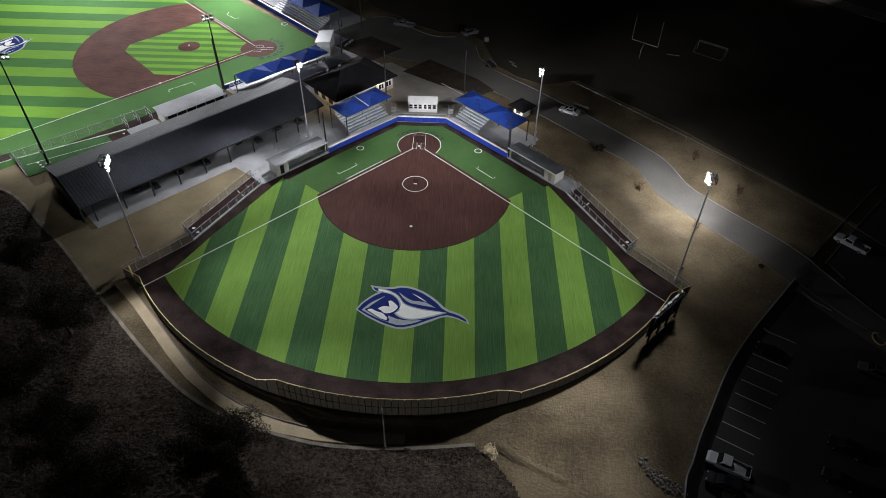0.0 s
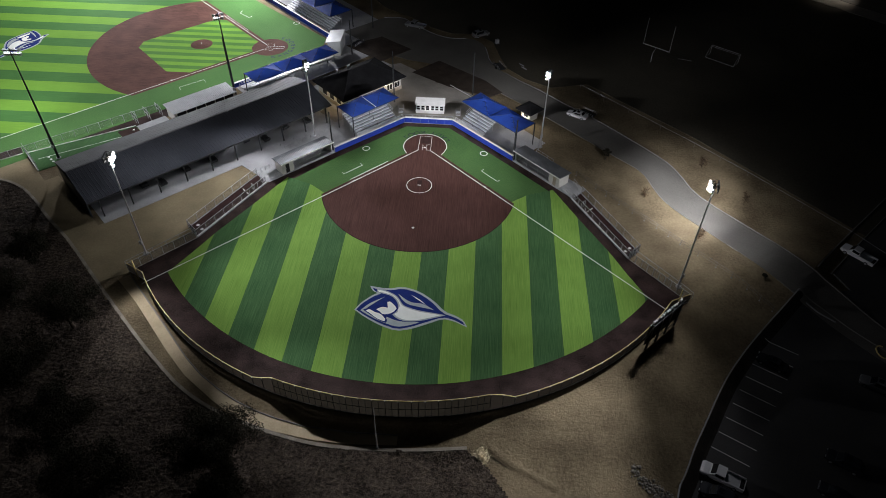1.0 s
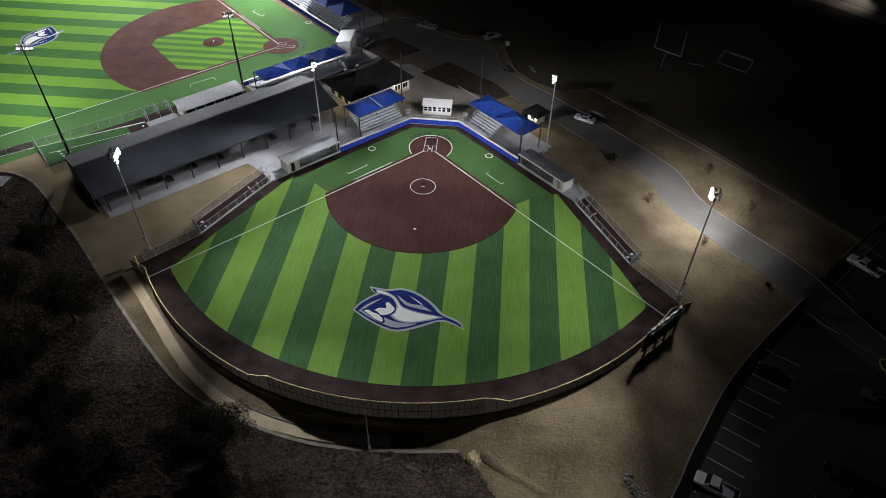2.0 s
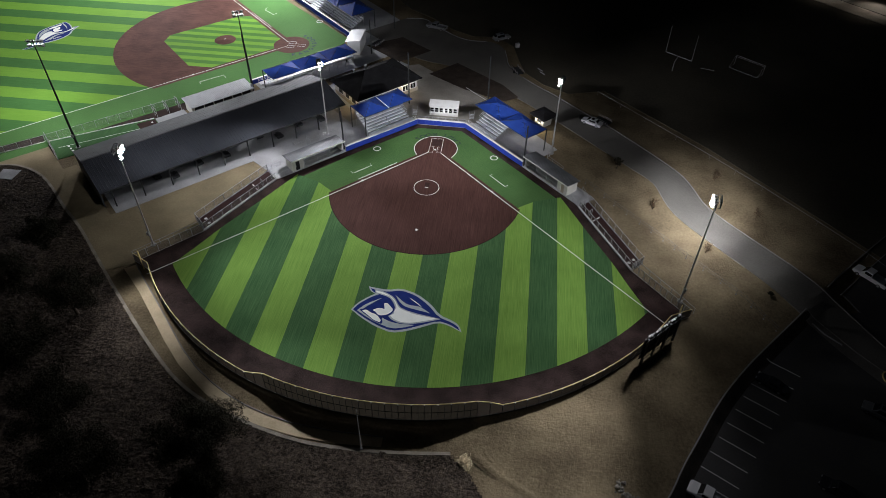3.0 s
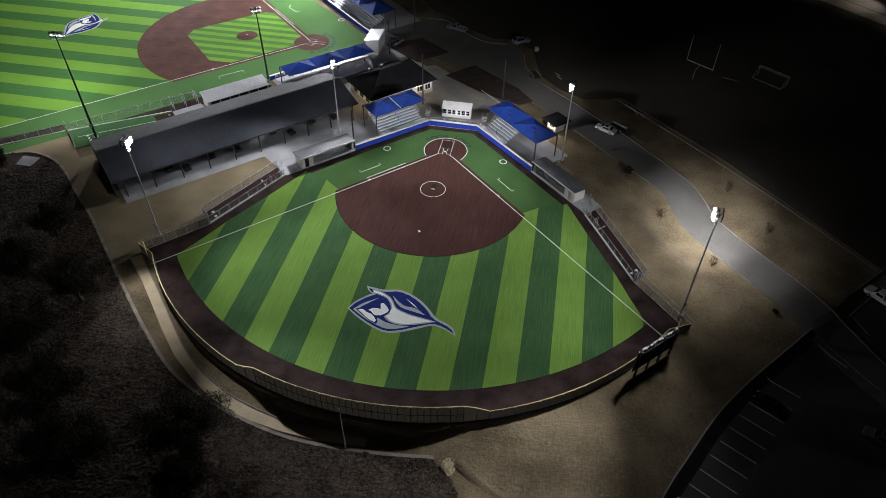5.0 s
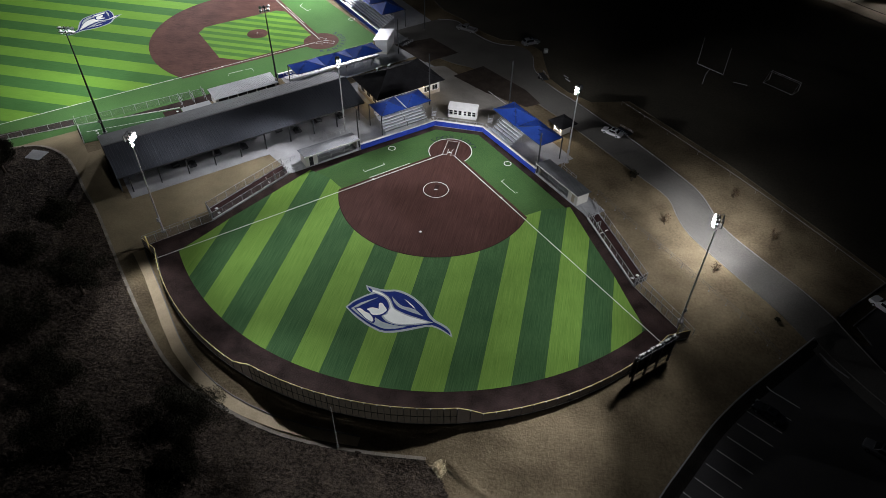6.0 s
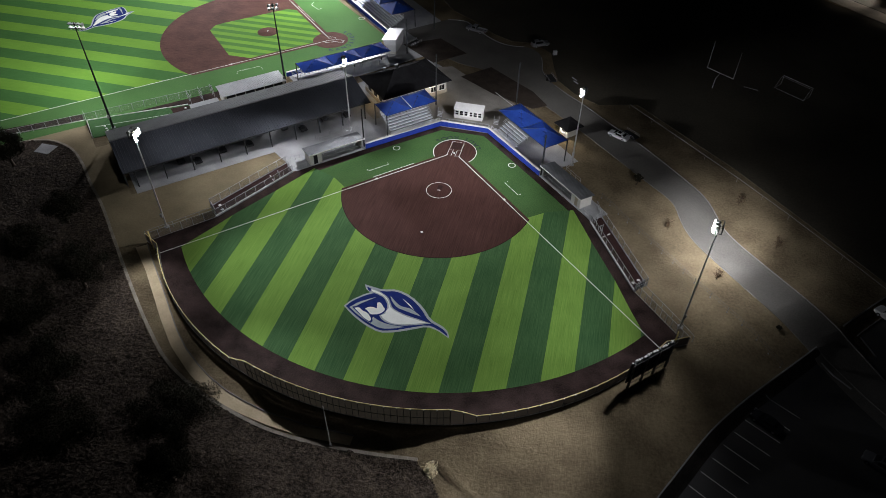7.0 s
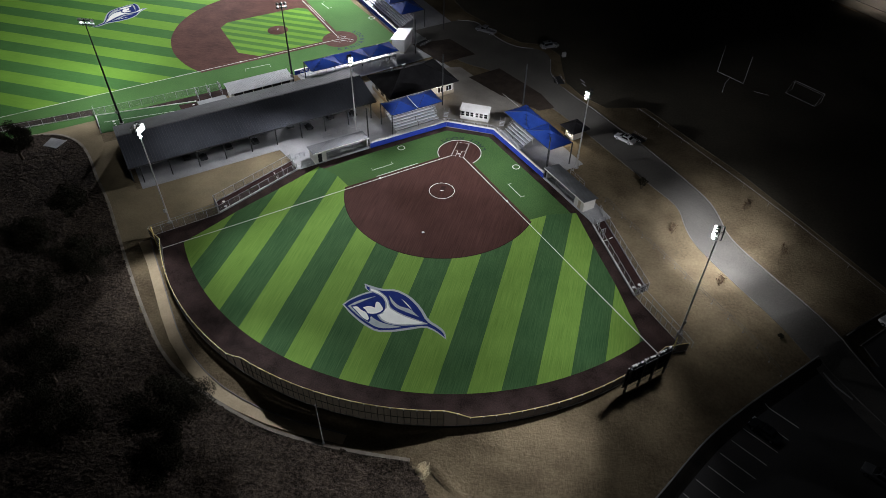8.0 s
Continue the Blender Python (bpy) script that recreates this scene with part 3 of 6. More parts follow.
def lettering(name, text, centre, radius, d0, step, size, label, material=None):
    """Letters on an arc, their tops towards its centre."""
    root = thing(name, (*centre, 0), label, "lettering", kind="structure")
    d = d0 - step
    for ch in text:
        d += step * (0.6 if ch == " " else 1)
        if ch == " ":
            continue
        cu = bpy.data.curves.new("letter", "FONT")
        cu.body, cu.size, cu.align_x, cu.extrude, cu.offset = ch, size, "CENTER", 0.004, 0.025
        tmp = new("letter", cu)
        me = bpy.data.meshes.new_from_object(tmp)
        bpy.data.objects.remove(tmp)
        me.materials.clear()
        me.materials.append(material or M_LETTER)
        ob = new("letter", me)
        ob.parent = root
        ob.matrix_basis = pose(0, 0, 0, 0, 0, d + 90) @ pose(0, -radius, 0.036)
    return root


lettering("field_lettering", "LADY ROOS", (-0.1, 0.25), 5.75, 28.5, 15.1, 1.8, "dark LADY ROOS lettering in an arc behind home plate")


def crest(f, z, name, label):
    """A pointed shield with a sweeping tail, in plain shapes."""
    root = thing(name, f(0, 0, 0), label, "field emblem", kind="structure")
    shield = [(-5.67, 5.49), (-4.97, 5.35), (-2.45, 5.07), (-0.17, 5.73), (2.52, 4.9), (5.07, 2.99), (6.96, 0.71), (9.08, -0.12), (10.13, -0.95), (10.67, -2.29), (8.5, -1.17), (6.71, -0.82), (4.38, -2.09), (2.09, -3.23), (-0.26, -3.86), (-2.92, -2.94), (-5.44, -1.5), (-7.48, 0.08), (-6.7, 1.66), (-5.07, 3.39), (-4.27, 3.97), (-5.18, 4.44)]
    inner = [(-5.25, 5.12), (-4.45, 4.81), (-2.35, 4.65), (-0.14, 5.3), (2.39, 4.47), (4.78, 2.65), (6.61, 0.37), (8.94, -0.53), (9.92, -1.23), (10.34, -1.95), (8.49, -0.86), (6.7, -0.46), (4.07, -1.75), (1.92, -2.85), (-0.29, -3.48), (-2.81, -2.59), (-5.32, -1.18), (-7.15, 0.1), (-6.52, 1.38), (-4.88, 3.1), (-3.65, 3.91), (-4.74, 4.33)]
    panel = [(-6.51, 0.0), (-5.33, 1.59), (-2.91, 3.27), (-3.89, 2.31), (-5.12, 1.03), (-5.91, 0.03), (-4.28, -1.17), (-2.18, -2.02), (-2.16, -1.0), (-0.98, -1.58), (0.53, -1.91), (3.19, -1.79), (1.75, -2.51), (-0.33, -3.06), (-2.7, -2.2), (-4.57, -1.26)]
    sweep_s = [(-4.45, 4.81), (-2.98, 4.7), (-0.91, 3.57), (0.12, 1.67), (1.37, 1.07), (3.21, 0.58), (5.78, 0.21), (7.13, -0.05), (5.22, -0.84), (3.03, -1.6), (1.0, -1.81), (-0.55, -1.33), (-1.3, -0.53), (-0.64, 0.18), (-0.88, 0.89), (-0.49, 1.31), (-0.94, 2.44), (-1.85, 3.49), (-3.34, 3.93), (-4.28, 4.05)]
    sweep_w = [(-4.27, 4.65), (-3.02, 4.49), (-1.07, 3.35), (-0.02, 1.5), (1.24, 0.86), (3.07, 0.34), (5.48, 0.04), (6.45, -0.08), (4.91, -0.66), (2.87, -1.38), (1.1, -1.57), (-0.36, -1.08), (-1.01, -0.4), (-0.39, 0.11), (-0.63, 0.86), (-0.24, 1.28), (-0.7, 2.54), (-1.72, 3.7), (-3.3, 4.14), (-4.11, 4.23)]
    curl = [(-2.43, 2.05), (-1.96, 2.27), (-1.23, 1.49), (-0.7, 0.9), (-1.11, 0.08), (-1.82, -0.43), (-2.85, -0.64), (-3.45, 0.06), (-3.99, 0.35), (-3.44, 0.86), (-2.76, 0.97), (-2.14, 0.84)]
    crescent = [(-5.67, 0.04), (-4.99, 0.39), (-4.17, -0.22), (-3.23, -0.41), (-2.22, -1.55), (-2.42, -2.03), (-3.5, -1.61), (-4.63, -0.71)]
    vee = [(-0.82, 3.99), (1.3, 2.21), (3.43, 2.18), (5.21, 0.95), (2.56, 1.45), (0.87, 1.86), (-0.18, 2.89)]
    streak = [(1.35, 3.88), (2.78, 3.02), (3.83, 1.99), (2.82, 2.69)]

    def rounded(pts):
        """Cuts the blunt corners of an outline and keeps its sharp tips."""
        out = []
        for i, p in enumerate(pts):
            a, b, c = Vector(pts[i - 1]), Vector(p), Vector(pts[(i + 1) % len(pts)])
            turn = (b - a).angle(c - b)
            out += [tuple(b)] if turn > 1.3 else [tuple(b.lerp(a, 0.22)), tuple(b.lerp(c, 0.22))]
        return out

    for k, (pts, m, nm) in enumerate(((shield, M_LOGO_S, "silver_border"), (inner, M_LOGO_B, "navy_field"), (panel, M_LOGO_S, "silver_panel"), (sweep_s, M_LOGO_S, "silver_sweep"), (sweep_w, M_LOGO_W, "white_sweep"), (curl, M_LOGO_W, "white_curl"), (crescent, M_LOGO_W, "white_crescent"), (vee, M_LOGO_S, "silver_chevron"), (streak, M_LOGO_W, "white_streak"))):
        pts = rounded(pts) if k < 2 else rounded(rounded(pts))
        part(nm, slab(B(), [f(*p) for p in pts], 0.0, z + 0.004 * k), m, root)
        if nm in ("white_curl", "white_crescent"):
            cx, cy = sum(p[0] for p in pts) / len(pts), sum(p[1] for p in pts) / len(pts)
            part("navy_outline", slab(B(), [f(cx + (x - cx) * 1.22, cy + (y - cy) * 1.22) for x, y in pts], 0.0, z + 0.004 * k - 0.0026), M_LOGO_B, root)
    return root


crest(lambda x, y, z=0: XY(x, y - 46.4, z), 0.036, "outfield_emblem", "navy, white and silver shield emblem inlaid in the turf")

# ---------------------------------------------------------------- fences and walls


def post_and_wire(name, pts, height, step, label, panel=None, post_m=None, rail_m=None, r=0.045, rails=(1.0,), z=0.0, group="", footing=False):
    """A fence of posts, rails and wire, bay by bay."""
    post_m, rail_m = post_m or M_GALV, rail_m or M_GALV
    root = thing(name, (*pts[0][:2], z), label, "fence", group)
    P = along(pts, step)
    lay = (lambda p: z) if panel else (lambda p: z + ground_z(p.x, p.y))
    for i, p in enumerate(P):
        g = lay(p)
        part("post", tube(B(), (p.x, p.y, g - (0.1 if g < z else 0.0)), (p.x, p.y, g + height), r, n=6), post_m, root)
        if footing:
            part("footing", tube(B(), (p.x, p.y, g - 0.1), (p.x, p.y, g + 0.06), 0.17, 0.12, 7), M_KERB, root, "pale concrete footing")
        if i:
            q = P[i - 1]
            for h in rails:
                part("rail", tube(B(), (q.x, q.y, lay(q) + height * h), (p.x, p.y, g + height * h), r * 0.8, n=6), rail_m, root)
            if panel:
                d = (p - q).normalized()
                s = Vector((-d.y, d.x)) * 0.012
                part("wire_panel", slab(B(), [q + s, p + s, p - s, q - s], z + 0.05, z + height - 0.03), panel, root)
    return root


def fence_height(x):
    if -16.2 <= x <= 15.0:
        return 3.7
    if x < -16.2:
        return max(1.85, 3.7 - (-16.2 - x) * 0.62)
    return max(1.85, 3.7 - (x - 15.0) * 0.66)


def build_outfield_fence():
    root = thing("outfield_fence", (0, -65.5, 0), "dark screened outfield fence with a yellow top cap, taller in centre", "fence")
    P = along(fence_pts, 2.4)
    for i, p in enumerate(P):
        h = fence_height(p.x)
        o = (p - Vector(FC)).normalized() * 0.07
        part("post", tube(B(), (p.x + o.x, p.y + o.y, 0), (p.x + o.x, p.y + o.y, h + 0.02), 0.05, n=6), M_POLE, root)
        part("post_cap", tube(B(), (p.x + o.x, p.y + o.y, h - 0.08), (p.x + o.x, p.y + o.y, h + 0.10), 0.075, n=6), M_ALU, root, "pale metal post cap")
        if not i:
            continue
        q = P[i - 1]
        hq = fence_height(q.x)
        d = (p - q).normalized()
        s = Vector((-d.y, d.x)) * 0.02
        tall = min(h, hq) > 3.0
        bm = B()
        v = [bm.verts.new((*(c + o), zz)) for c, zz0, zz1 in ((q, 0.09, hq - 0.05), (p, 0.09, h - 0.05)) for zz in (zz0, zz1) for o in (s, -s)]
        for f in ((0, 1, 3, 2), (4, 6, 7, 5), (0, 4, 5, 1), (2, 3, 7, 6), (0, 2, 6, 4), (1, 5, 7, 3)):
            bm.faces.new([v[k] for k in f])
        part("screen", bm, M_SCREEN if tall else M_SCREEN_LOW, root, "dark mesh screen")
        part("top_cap", tube(B(), (q.x, q.y, hq + 0.03), (p.x, p.y, h + 0.03), 0.065, n=8), M_YELLOW, root, "pale yellow plastic cap")
        part("mow_strip", slab(B(), [q + s * 3, p + s * 3, p - s * 3.5, q - s * 3.5], -0.1, 0.05), M_KERB, root, "narrow pale concrete strip under the fence")
        part("bottom_rail", tube(B(), (q.x - s.x * 4, q.y - s.y * 4, 0.12), (p.x - s.x * 4, p.y - s.y * 4, 0.12), 0.04, n=6), M_ALU, root)
        if tall:
            oq = (q - Vector(FC)).normalized() * 0.07
            part("mid_rail", tube(B(), (q.x + oq.x, q.y + oq.y, 1.85), (p.x + o.x, p.y + o.y, 1.85), 0.045, n=6), M_POLE, root)
            m = (p + q) / 2 + (o + oq) / 2
            part("mid_post", tube(B(), (m.x, m.y, 0), (m.x, m.y, 3.7), 0.045, n=6), M_POLE, root)
    return root


build_outfield_fence()
for s in (-1, 1):
    root = thing("foul_pole", (s * 44.2, -42.2, 0), "short yellow foul pole at the fence corner", "foul pole", "foul poles")
    part("pole", tube(B(), (s * 44.2, -42.2, 0), (s * 44.2, -42.2, 4.2), 0.09, n=10), M_YELLOW, root)
    part("wing", hexa(B(), XY, s * 44.2 - 0.02, s * 44.2 + 0.02, -42.11, -41.95, 2.2, 4.1), M_YELLOW, root)
for f, b in ((LF, 4.5), (RF, 4.9)):
    s = -1 if f is LF else 1
    c = (s * CORNER[0], CORNER[1])
    post_and_wire("corner_fence", [f(49.2, b).to_2d(), c], 1.85, 2.2 if f is LF else 1.25, "chain-link fence along the foul corner", M_WIRE, rails=(1.0, 0.05), group="side fences")
    post_and_wire("corner_rail", [f(49.2, b + 1.6).to_2d(), (c[0] + s * 0.9, c[1] + 1.0)], 1.3, 2.4, "low steel rail behind the foul corner", None, rails=(1.0,), group="side fences")

# padded backstop wall with its white cap
wall_line = [LF(15.4, 10.4), wall_L, wall_R, RF(15.4, 10.4)]
backstop = thing("backstop_wall", (0, 9, 0), "royal blue padded backstop wall with a white cap", "wall", kind="structure")
for p, q in zip(wall_line, wall_line[1:]):
    n = max(2, round((q - p).length / 1.83))
    d = (q - p).normalized()
    out = Vector((-d.y, d.x, 0))
    for i in range(n):
        a, b = p.lerp(q, i / n) + d * 0.012, p.lerp(q, (i + 1) / n) - d * 0.012
        part("wall_pad", slab(B(), [a, b, b + out * 0.14, a + out * 0.14], 0.0, 1.16), M_BLUE, backstop)
    part("wall_core", slab(B(), [p + out * 0.145, q + out * 0.145, q + out * 0.36, p + out * 0.36], 0.0, 1.18), M_CONC, backstop)
    part("wall_cap", slab(B(), [p - out * 0.03, q - out * 0.03, q + out * 0.42, p + out * 0.42], 1.185, 1.30), M_WHITE, backstop)

# ---------------------------------------------------------------- light towers


def tower(key, light_pole, lamps, label, gap=0.72, bulb=0.30):
    foot, height, face = TOWERS[key]
    base = Vector((*foot, 0))
    root = thing("light_pole", base, label, "light pole", "field light poles")
    m = M_POLE_G if light_pole else M_POLE
    part("pole", tube(B(), base, base + Vector((0, 0, height + 0.9)), 0.17 if light_pole else 0.26, 0.09, 12), m, root)
    part("base_plate", tube(B(), base, base + Vector((0, 0, 0.12)), 0.5, 0.5, 12), M_CONC, root)
    part("control_box", hexa(B(), lambda a, b, z: base + Vector((a, b, z)), -0.22, 0.22, -0.5, -0.22, 2.6, 3.3), M_GALV, root)
    out = (Vector((*face, 0)) - base).normalized()
    side = Vector((-out.y, out.x, 0))
    half = gap / 2 * (lamps - 1) + 0.15
    rack = lambda a, b, z: base + side * a + out * b + Vector((0, 0, height + z))
    for k, up in enumerate((-0.35, 0.45) if not light_pole else (-0.56, 0.1, 0.74)):
        z = Vector((0, 0, height + up))
        n = 1 if light_pole and k == 0 else lamps
        part("crossarm", tube(B(), base + z - side * half, base + z + side * half, 0.07, n=6), M_POLE, root)
        for i in range(n):
            s = (i - (n - 1) / 2) * gap - (half - 0.2 if light_pole and k == 0 else 0.0)
            c = base + z + side * s + out * (0.45 if light_pole else 0.25)
            d = (out + Vector((0, 0, -0.55))).normalized()
            wide = bulb * 1.12 if light_pole else 0.36
            lamp = part("lamp_head", tube(tube(B(), c - d * 0.42, c - d * 0.2, 0.12, 0.14, 8), c - d * 0.2, c + d * (0.1 if light_pole else 0.34), 0.14, wide, 12), M_GALV if light_pole else M_ALU, root, "galvanised reflector housing")
            bm = B()
            if light_pole:
                bmesh.ops.create_uvsphere(bm, u_segments=14, v_segments=8, radius=bulb)
                turn = d.to_track_quat("Z", "Y").to_matrix().to_4x4()
                bmesh.ops.transform(bm, matrix=Matrix.Translation(c + d * 0.1) @ turn @ Matrix.Diagonal((1, 1, 0.8, 1)), verts=bm.verts)
            else:
                tube(bm, c + d * 0.345, c + d * 0.40, 0.33, 0.26, 10)
            part("lens", bm, M_LAMP, lamp, "glowing white lens")
    if light_pole:
        # open steel cage behind the lamps
        for a in (-half, half):
            for z in (-0.05, 1.05):
                part("cage_bar", tube(B(), rack(a, 0.05, z), rack(a, -0.45, z), 0.04, n=6), M_POLE, root)
            part("cage_bar", tube(B(), rack(a, -0.45, -0.05), rack(a, -0.45, 1.05), 0.04, n=6), M_POLE, root)
        part("ballast_panel", hexa(B(), rack, -half, half, -0.55, -0.46, -0.1, 1.1), M_POLE, root, "dark ballast panel behind the lamps")
    return root


tower("L", True, 3, "tall grey floodlight pole with glowing lamps, beside the right-field corner")
tower("R", True, 3, "tall grey floodlight pole with glowing lamps, beside the left-field corner")
tower("B", True, 2, "grey floodlight pole with glowing lamps, behind the first-base dugout", 0.54, 0.22)
tower("C", True, 2, "grey floodlight pole with glowing lamps, behind the third-base dugout", 0.54, 0.22)
tower("bb_near", False, 4, "tall dark floodlight pole lighting the baseball field", 0.84)
tower("bb_mid", False, 3, "tall dark floodlight pole beside the baseball dugout", 0.84)
tower("bb_far", False, 5, "tall dark floodlight pole on the far side of the baseball field")
tower("bb_out", False, 5, "tall dark floodlight pole behind the baseball outfield")


def black_post(p, h, label="slim black steel netting post", name="net_post"):
    root = thing(name, (*p, 0), label, "post", "netting posts")
    part("pole", tube(B(), (*p, 0), (*p, h), 0.17, 0.13, 10), M_POLE, root)
    part("cap", tube(B(), (*p, h), (*p, h + 0.1), 0.17, 0.05, 10), M_POLE, root)
    return root


black_post((-18.9, -2.7), 9.0)
black_post((18.6, -3.1), 9.4)
black_post((-8.4, 17.3), 12.5)
black_post((9.4, 22.1), 10.6)
black_post((-45.5, 17.3), 14.0)
black_post((-21.8, 39.6), 9.0)
black_post((-18.6, 55.0), 12.0)

# ---------------------------------------------------------------- stands


def bleacher(f, a0, a1, b0, rows, label, rise=0.30, run=0.66, lift=0.45):
    root = thing("bleacher", f((a0 + a1) / 2, b0), label, "bleacher", "bleachers")
    for k in range(rows):
        b, z = b0 + k * run, lift + k * rise
        part("foot_board", hexa(B(), f, a0, a1, b, b + run * 0.55, z - 0.05, z), M_ALU, root)
        part("seat_board", hexa(B(), f, a0, a1, b + run * 0.62, b + run * 0.98, z + 0.36, z + 0.41), M_ALU, root)
        part("riser_board", hexa(B(), f, a0, a1, b + run * 0.97, b + run, z - 0.02, z + 0.24), M_ALU, root)
    n = max(2, round((a1 - a0) / 2.2))
    for i in range(n + 1):
        a = a0 + (a1 - a0) * i / n
        bm = B()
        p0, p1 = f(a, b0, lift - 0.1), f(a, b0 + rows * run, lift - 0.1 + rows * rise)
        tube(bm, p0, p1, 0.05, n=6)
        tube(bm, f(a, b0 + rows * run, 0.03), f(a, b0 + rows * run, lift + rows * rise + 0.9), 0.04, n=6)
        tube(bm, f(a, b0 + 0.2, 0.03), f(a, b0 + 0.2, lift), 0.04, n=6)
        tube(bm, f(a, b0 + rows * run * 0.5, 0.03), f(a, b0 + rows * run * 0.5, lift + rows * rise * 0.5), 0.04, n=6)
        part("frame", bm, M_GALV, root)
    zt = lift + rows * rise
    for h in (0.45, 0.9):
        part("back_rail", tube(B(), f(a0, b0 + rows * run, zt + h), f(a1, b0 + rows * run, zt + h), 0.035, n=6), M_GALV, root)
        for a in (a0, a1):
            part("end_rail", tube(B(), f(a, b0 + 1.2, lift + 0.55 + h), f(a, b0 + rows * run, zt + h), 0.04, n=6), M_ALU, root)
    mid = (a0 + a1) / 2
    for k in range(0, rows, 2):
        z = lift + k * rise
        b = b0 + k * run
        part("aisle_rail", tube(tube(B(), f(mid, b, z), f(mid, b, z + 0.9), 0.04, n=6), f(mid, b, z + 0.9), f(mid, b + 0.7, z + 0.95), 0.04, n=6), M_POLE, root)
    # front walkway with its railing
    part("walkway", hexa(B(), f, a0 - 0.6, a1 + 0.3, b0 - 1.35, b0 - 0.03, lift - 0.14, lift - 0.06), M_ALU, root)
    for i in range(n * 2 + 1):
        a = a0 - 0.6 + (a1 - a0 + 0.9) * i / (n * 2)
        part("rail_post", tube(B(), f(a, b0 - 1.3, 0.03), f(a, b0 - 1.3, lift + 0.95), 0.038, n=6), M_ALU, root)
    for h in (0.35, 0.65, 0.95):
        part("front_rail", tube(B(), f(a0 - 0.6, b0 - 1.3, lift + h), f(a1 + 0.3, b0 - 1.3, lift + h), 0.035, n=6), M_ALU, root)
    return root


bleacher(LF, -2.4, 8.2, 12.5, 8, "aluminium bleacher stand under a blue shade canopy, first-base side")
bleacher(RF, -2.2, 4.9, 12.5, 8, "shorter aluminium bleacher stand under a blue shade canopy, third-base side")


def canopy(f, a0, a1, b0, b1, z, peak, bays, label):
    """Hipped fabric shade on steel posts."""
    root = thing("shade_canopy", f((a0 + a1) / 2, b1), label, "canopy", "shade canopies")
    w = (a1 - a0) / bays
    for k in range(bays):
        x0, x1 = a0 + w * k, a0 + w * (k + 1)
        bm = B()
        n = 8
        grid = []
        for j in range(n + 1):
            row = []
            for i in range(n + 1):
                u, v = i / n, j / n
                e = min(u, 1 - u, v, 1 - v) * 2
                sag = -0.22 * (4 * u * (1 - u) * (abs(v - 0.5) * 2) ** 4 + 4 * v * (1 - v) * (abs(u - 0.5) * 2) ** 4)
                row.append(bm.verts.new(f(x0 + (x1 - x0) * u, b0 + (b1 - b0) * v, z + (peak - z) * e ** 1.25 + sag)))
            grid.append(row)
        for j in range(n):
            for i in range(n):
                bm.faces.new((grid[j][i], grid[j][i + 1], grid[j + 1][i + 1], grid[j + 1][i]))
        bmesh.ops.solidify(bm, geom=bm.faces[:], thickness=0.02)
        part("fabric", bm, M_CANVAS, root, "royal blue shade fabric")
        for p, q in (((x0, b0), (x1, b0)), ((x0, b1), (x1, b1)), ((x0, b0), (x0, b1)), ((x1, b0), (x1, b1))):
            part("beam", tube(B(), f(*p, z - 0.10), f(*q, z - 0.10), 0.05, n=6), M_POLE, root)
        c = ((x0 + x1) / 2, (b0 + b1) / 2)
        for p in ((x0, b0), (x1, b0), (x1, b1), (x0, b1)):
            part("hip_pole", tube(B(), f(*p, z - 0.06), f(*c, peak - 0.12), 0.04, n=6), M_POLE, root)
    for k in range(bays + 1):
        x = a0 + w * k
        part("post", tube(B(), f(x, b1, 0.03), f(x, b1, z), 0.13, n=10), M_POLE, root)
    return root


cl = canopy(LF, -2.9, 9.4, 12.0, 17.6, 5.3, 6.5, 2, "blue hipped shade canopy over the first-base bleachers")
cr = canopy(RF, -2.2, 14.0, 12.3, 18.0, 5.3, 6.7, 2, "blue hipped shade canopy over the third-base bleachers")
part("post", tube(B(), LF(9.4, 12.0, 0.03), LF(9.4, 12.0, 5.3), 0.13, n=10), M_POLE, cl)
part("light_bar", tube(B(), LF(3.25, 12.1, 5.30), LF(3.25, 17.0, 5.55), 0.07, n=6), M_WHITE, cl, "white strip along the valley")
part("post", tube(B(), RF(14.0, 12.3, 0.03), RF(14.0, 12.3, 5.3), 0.13, n=10), M_POLE, cr)


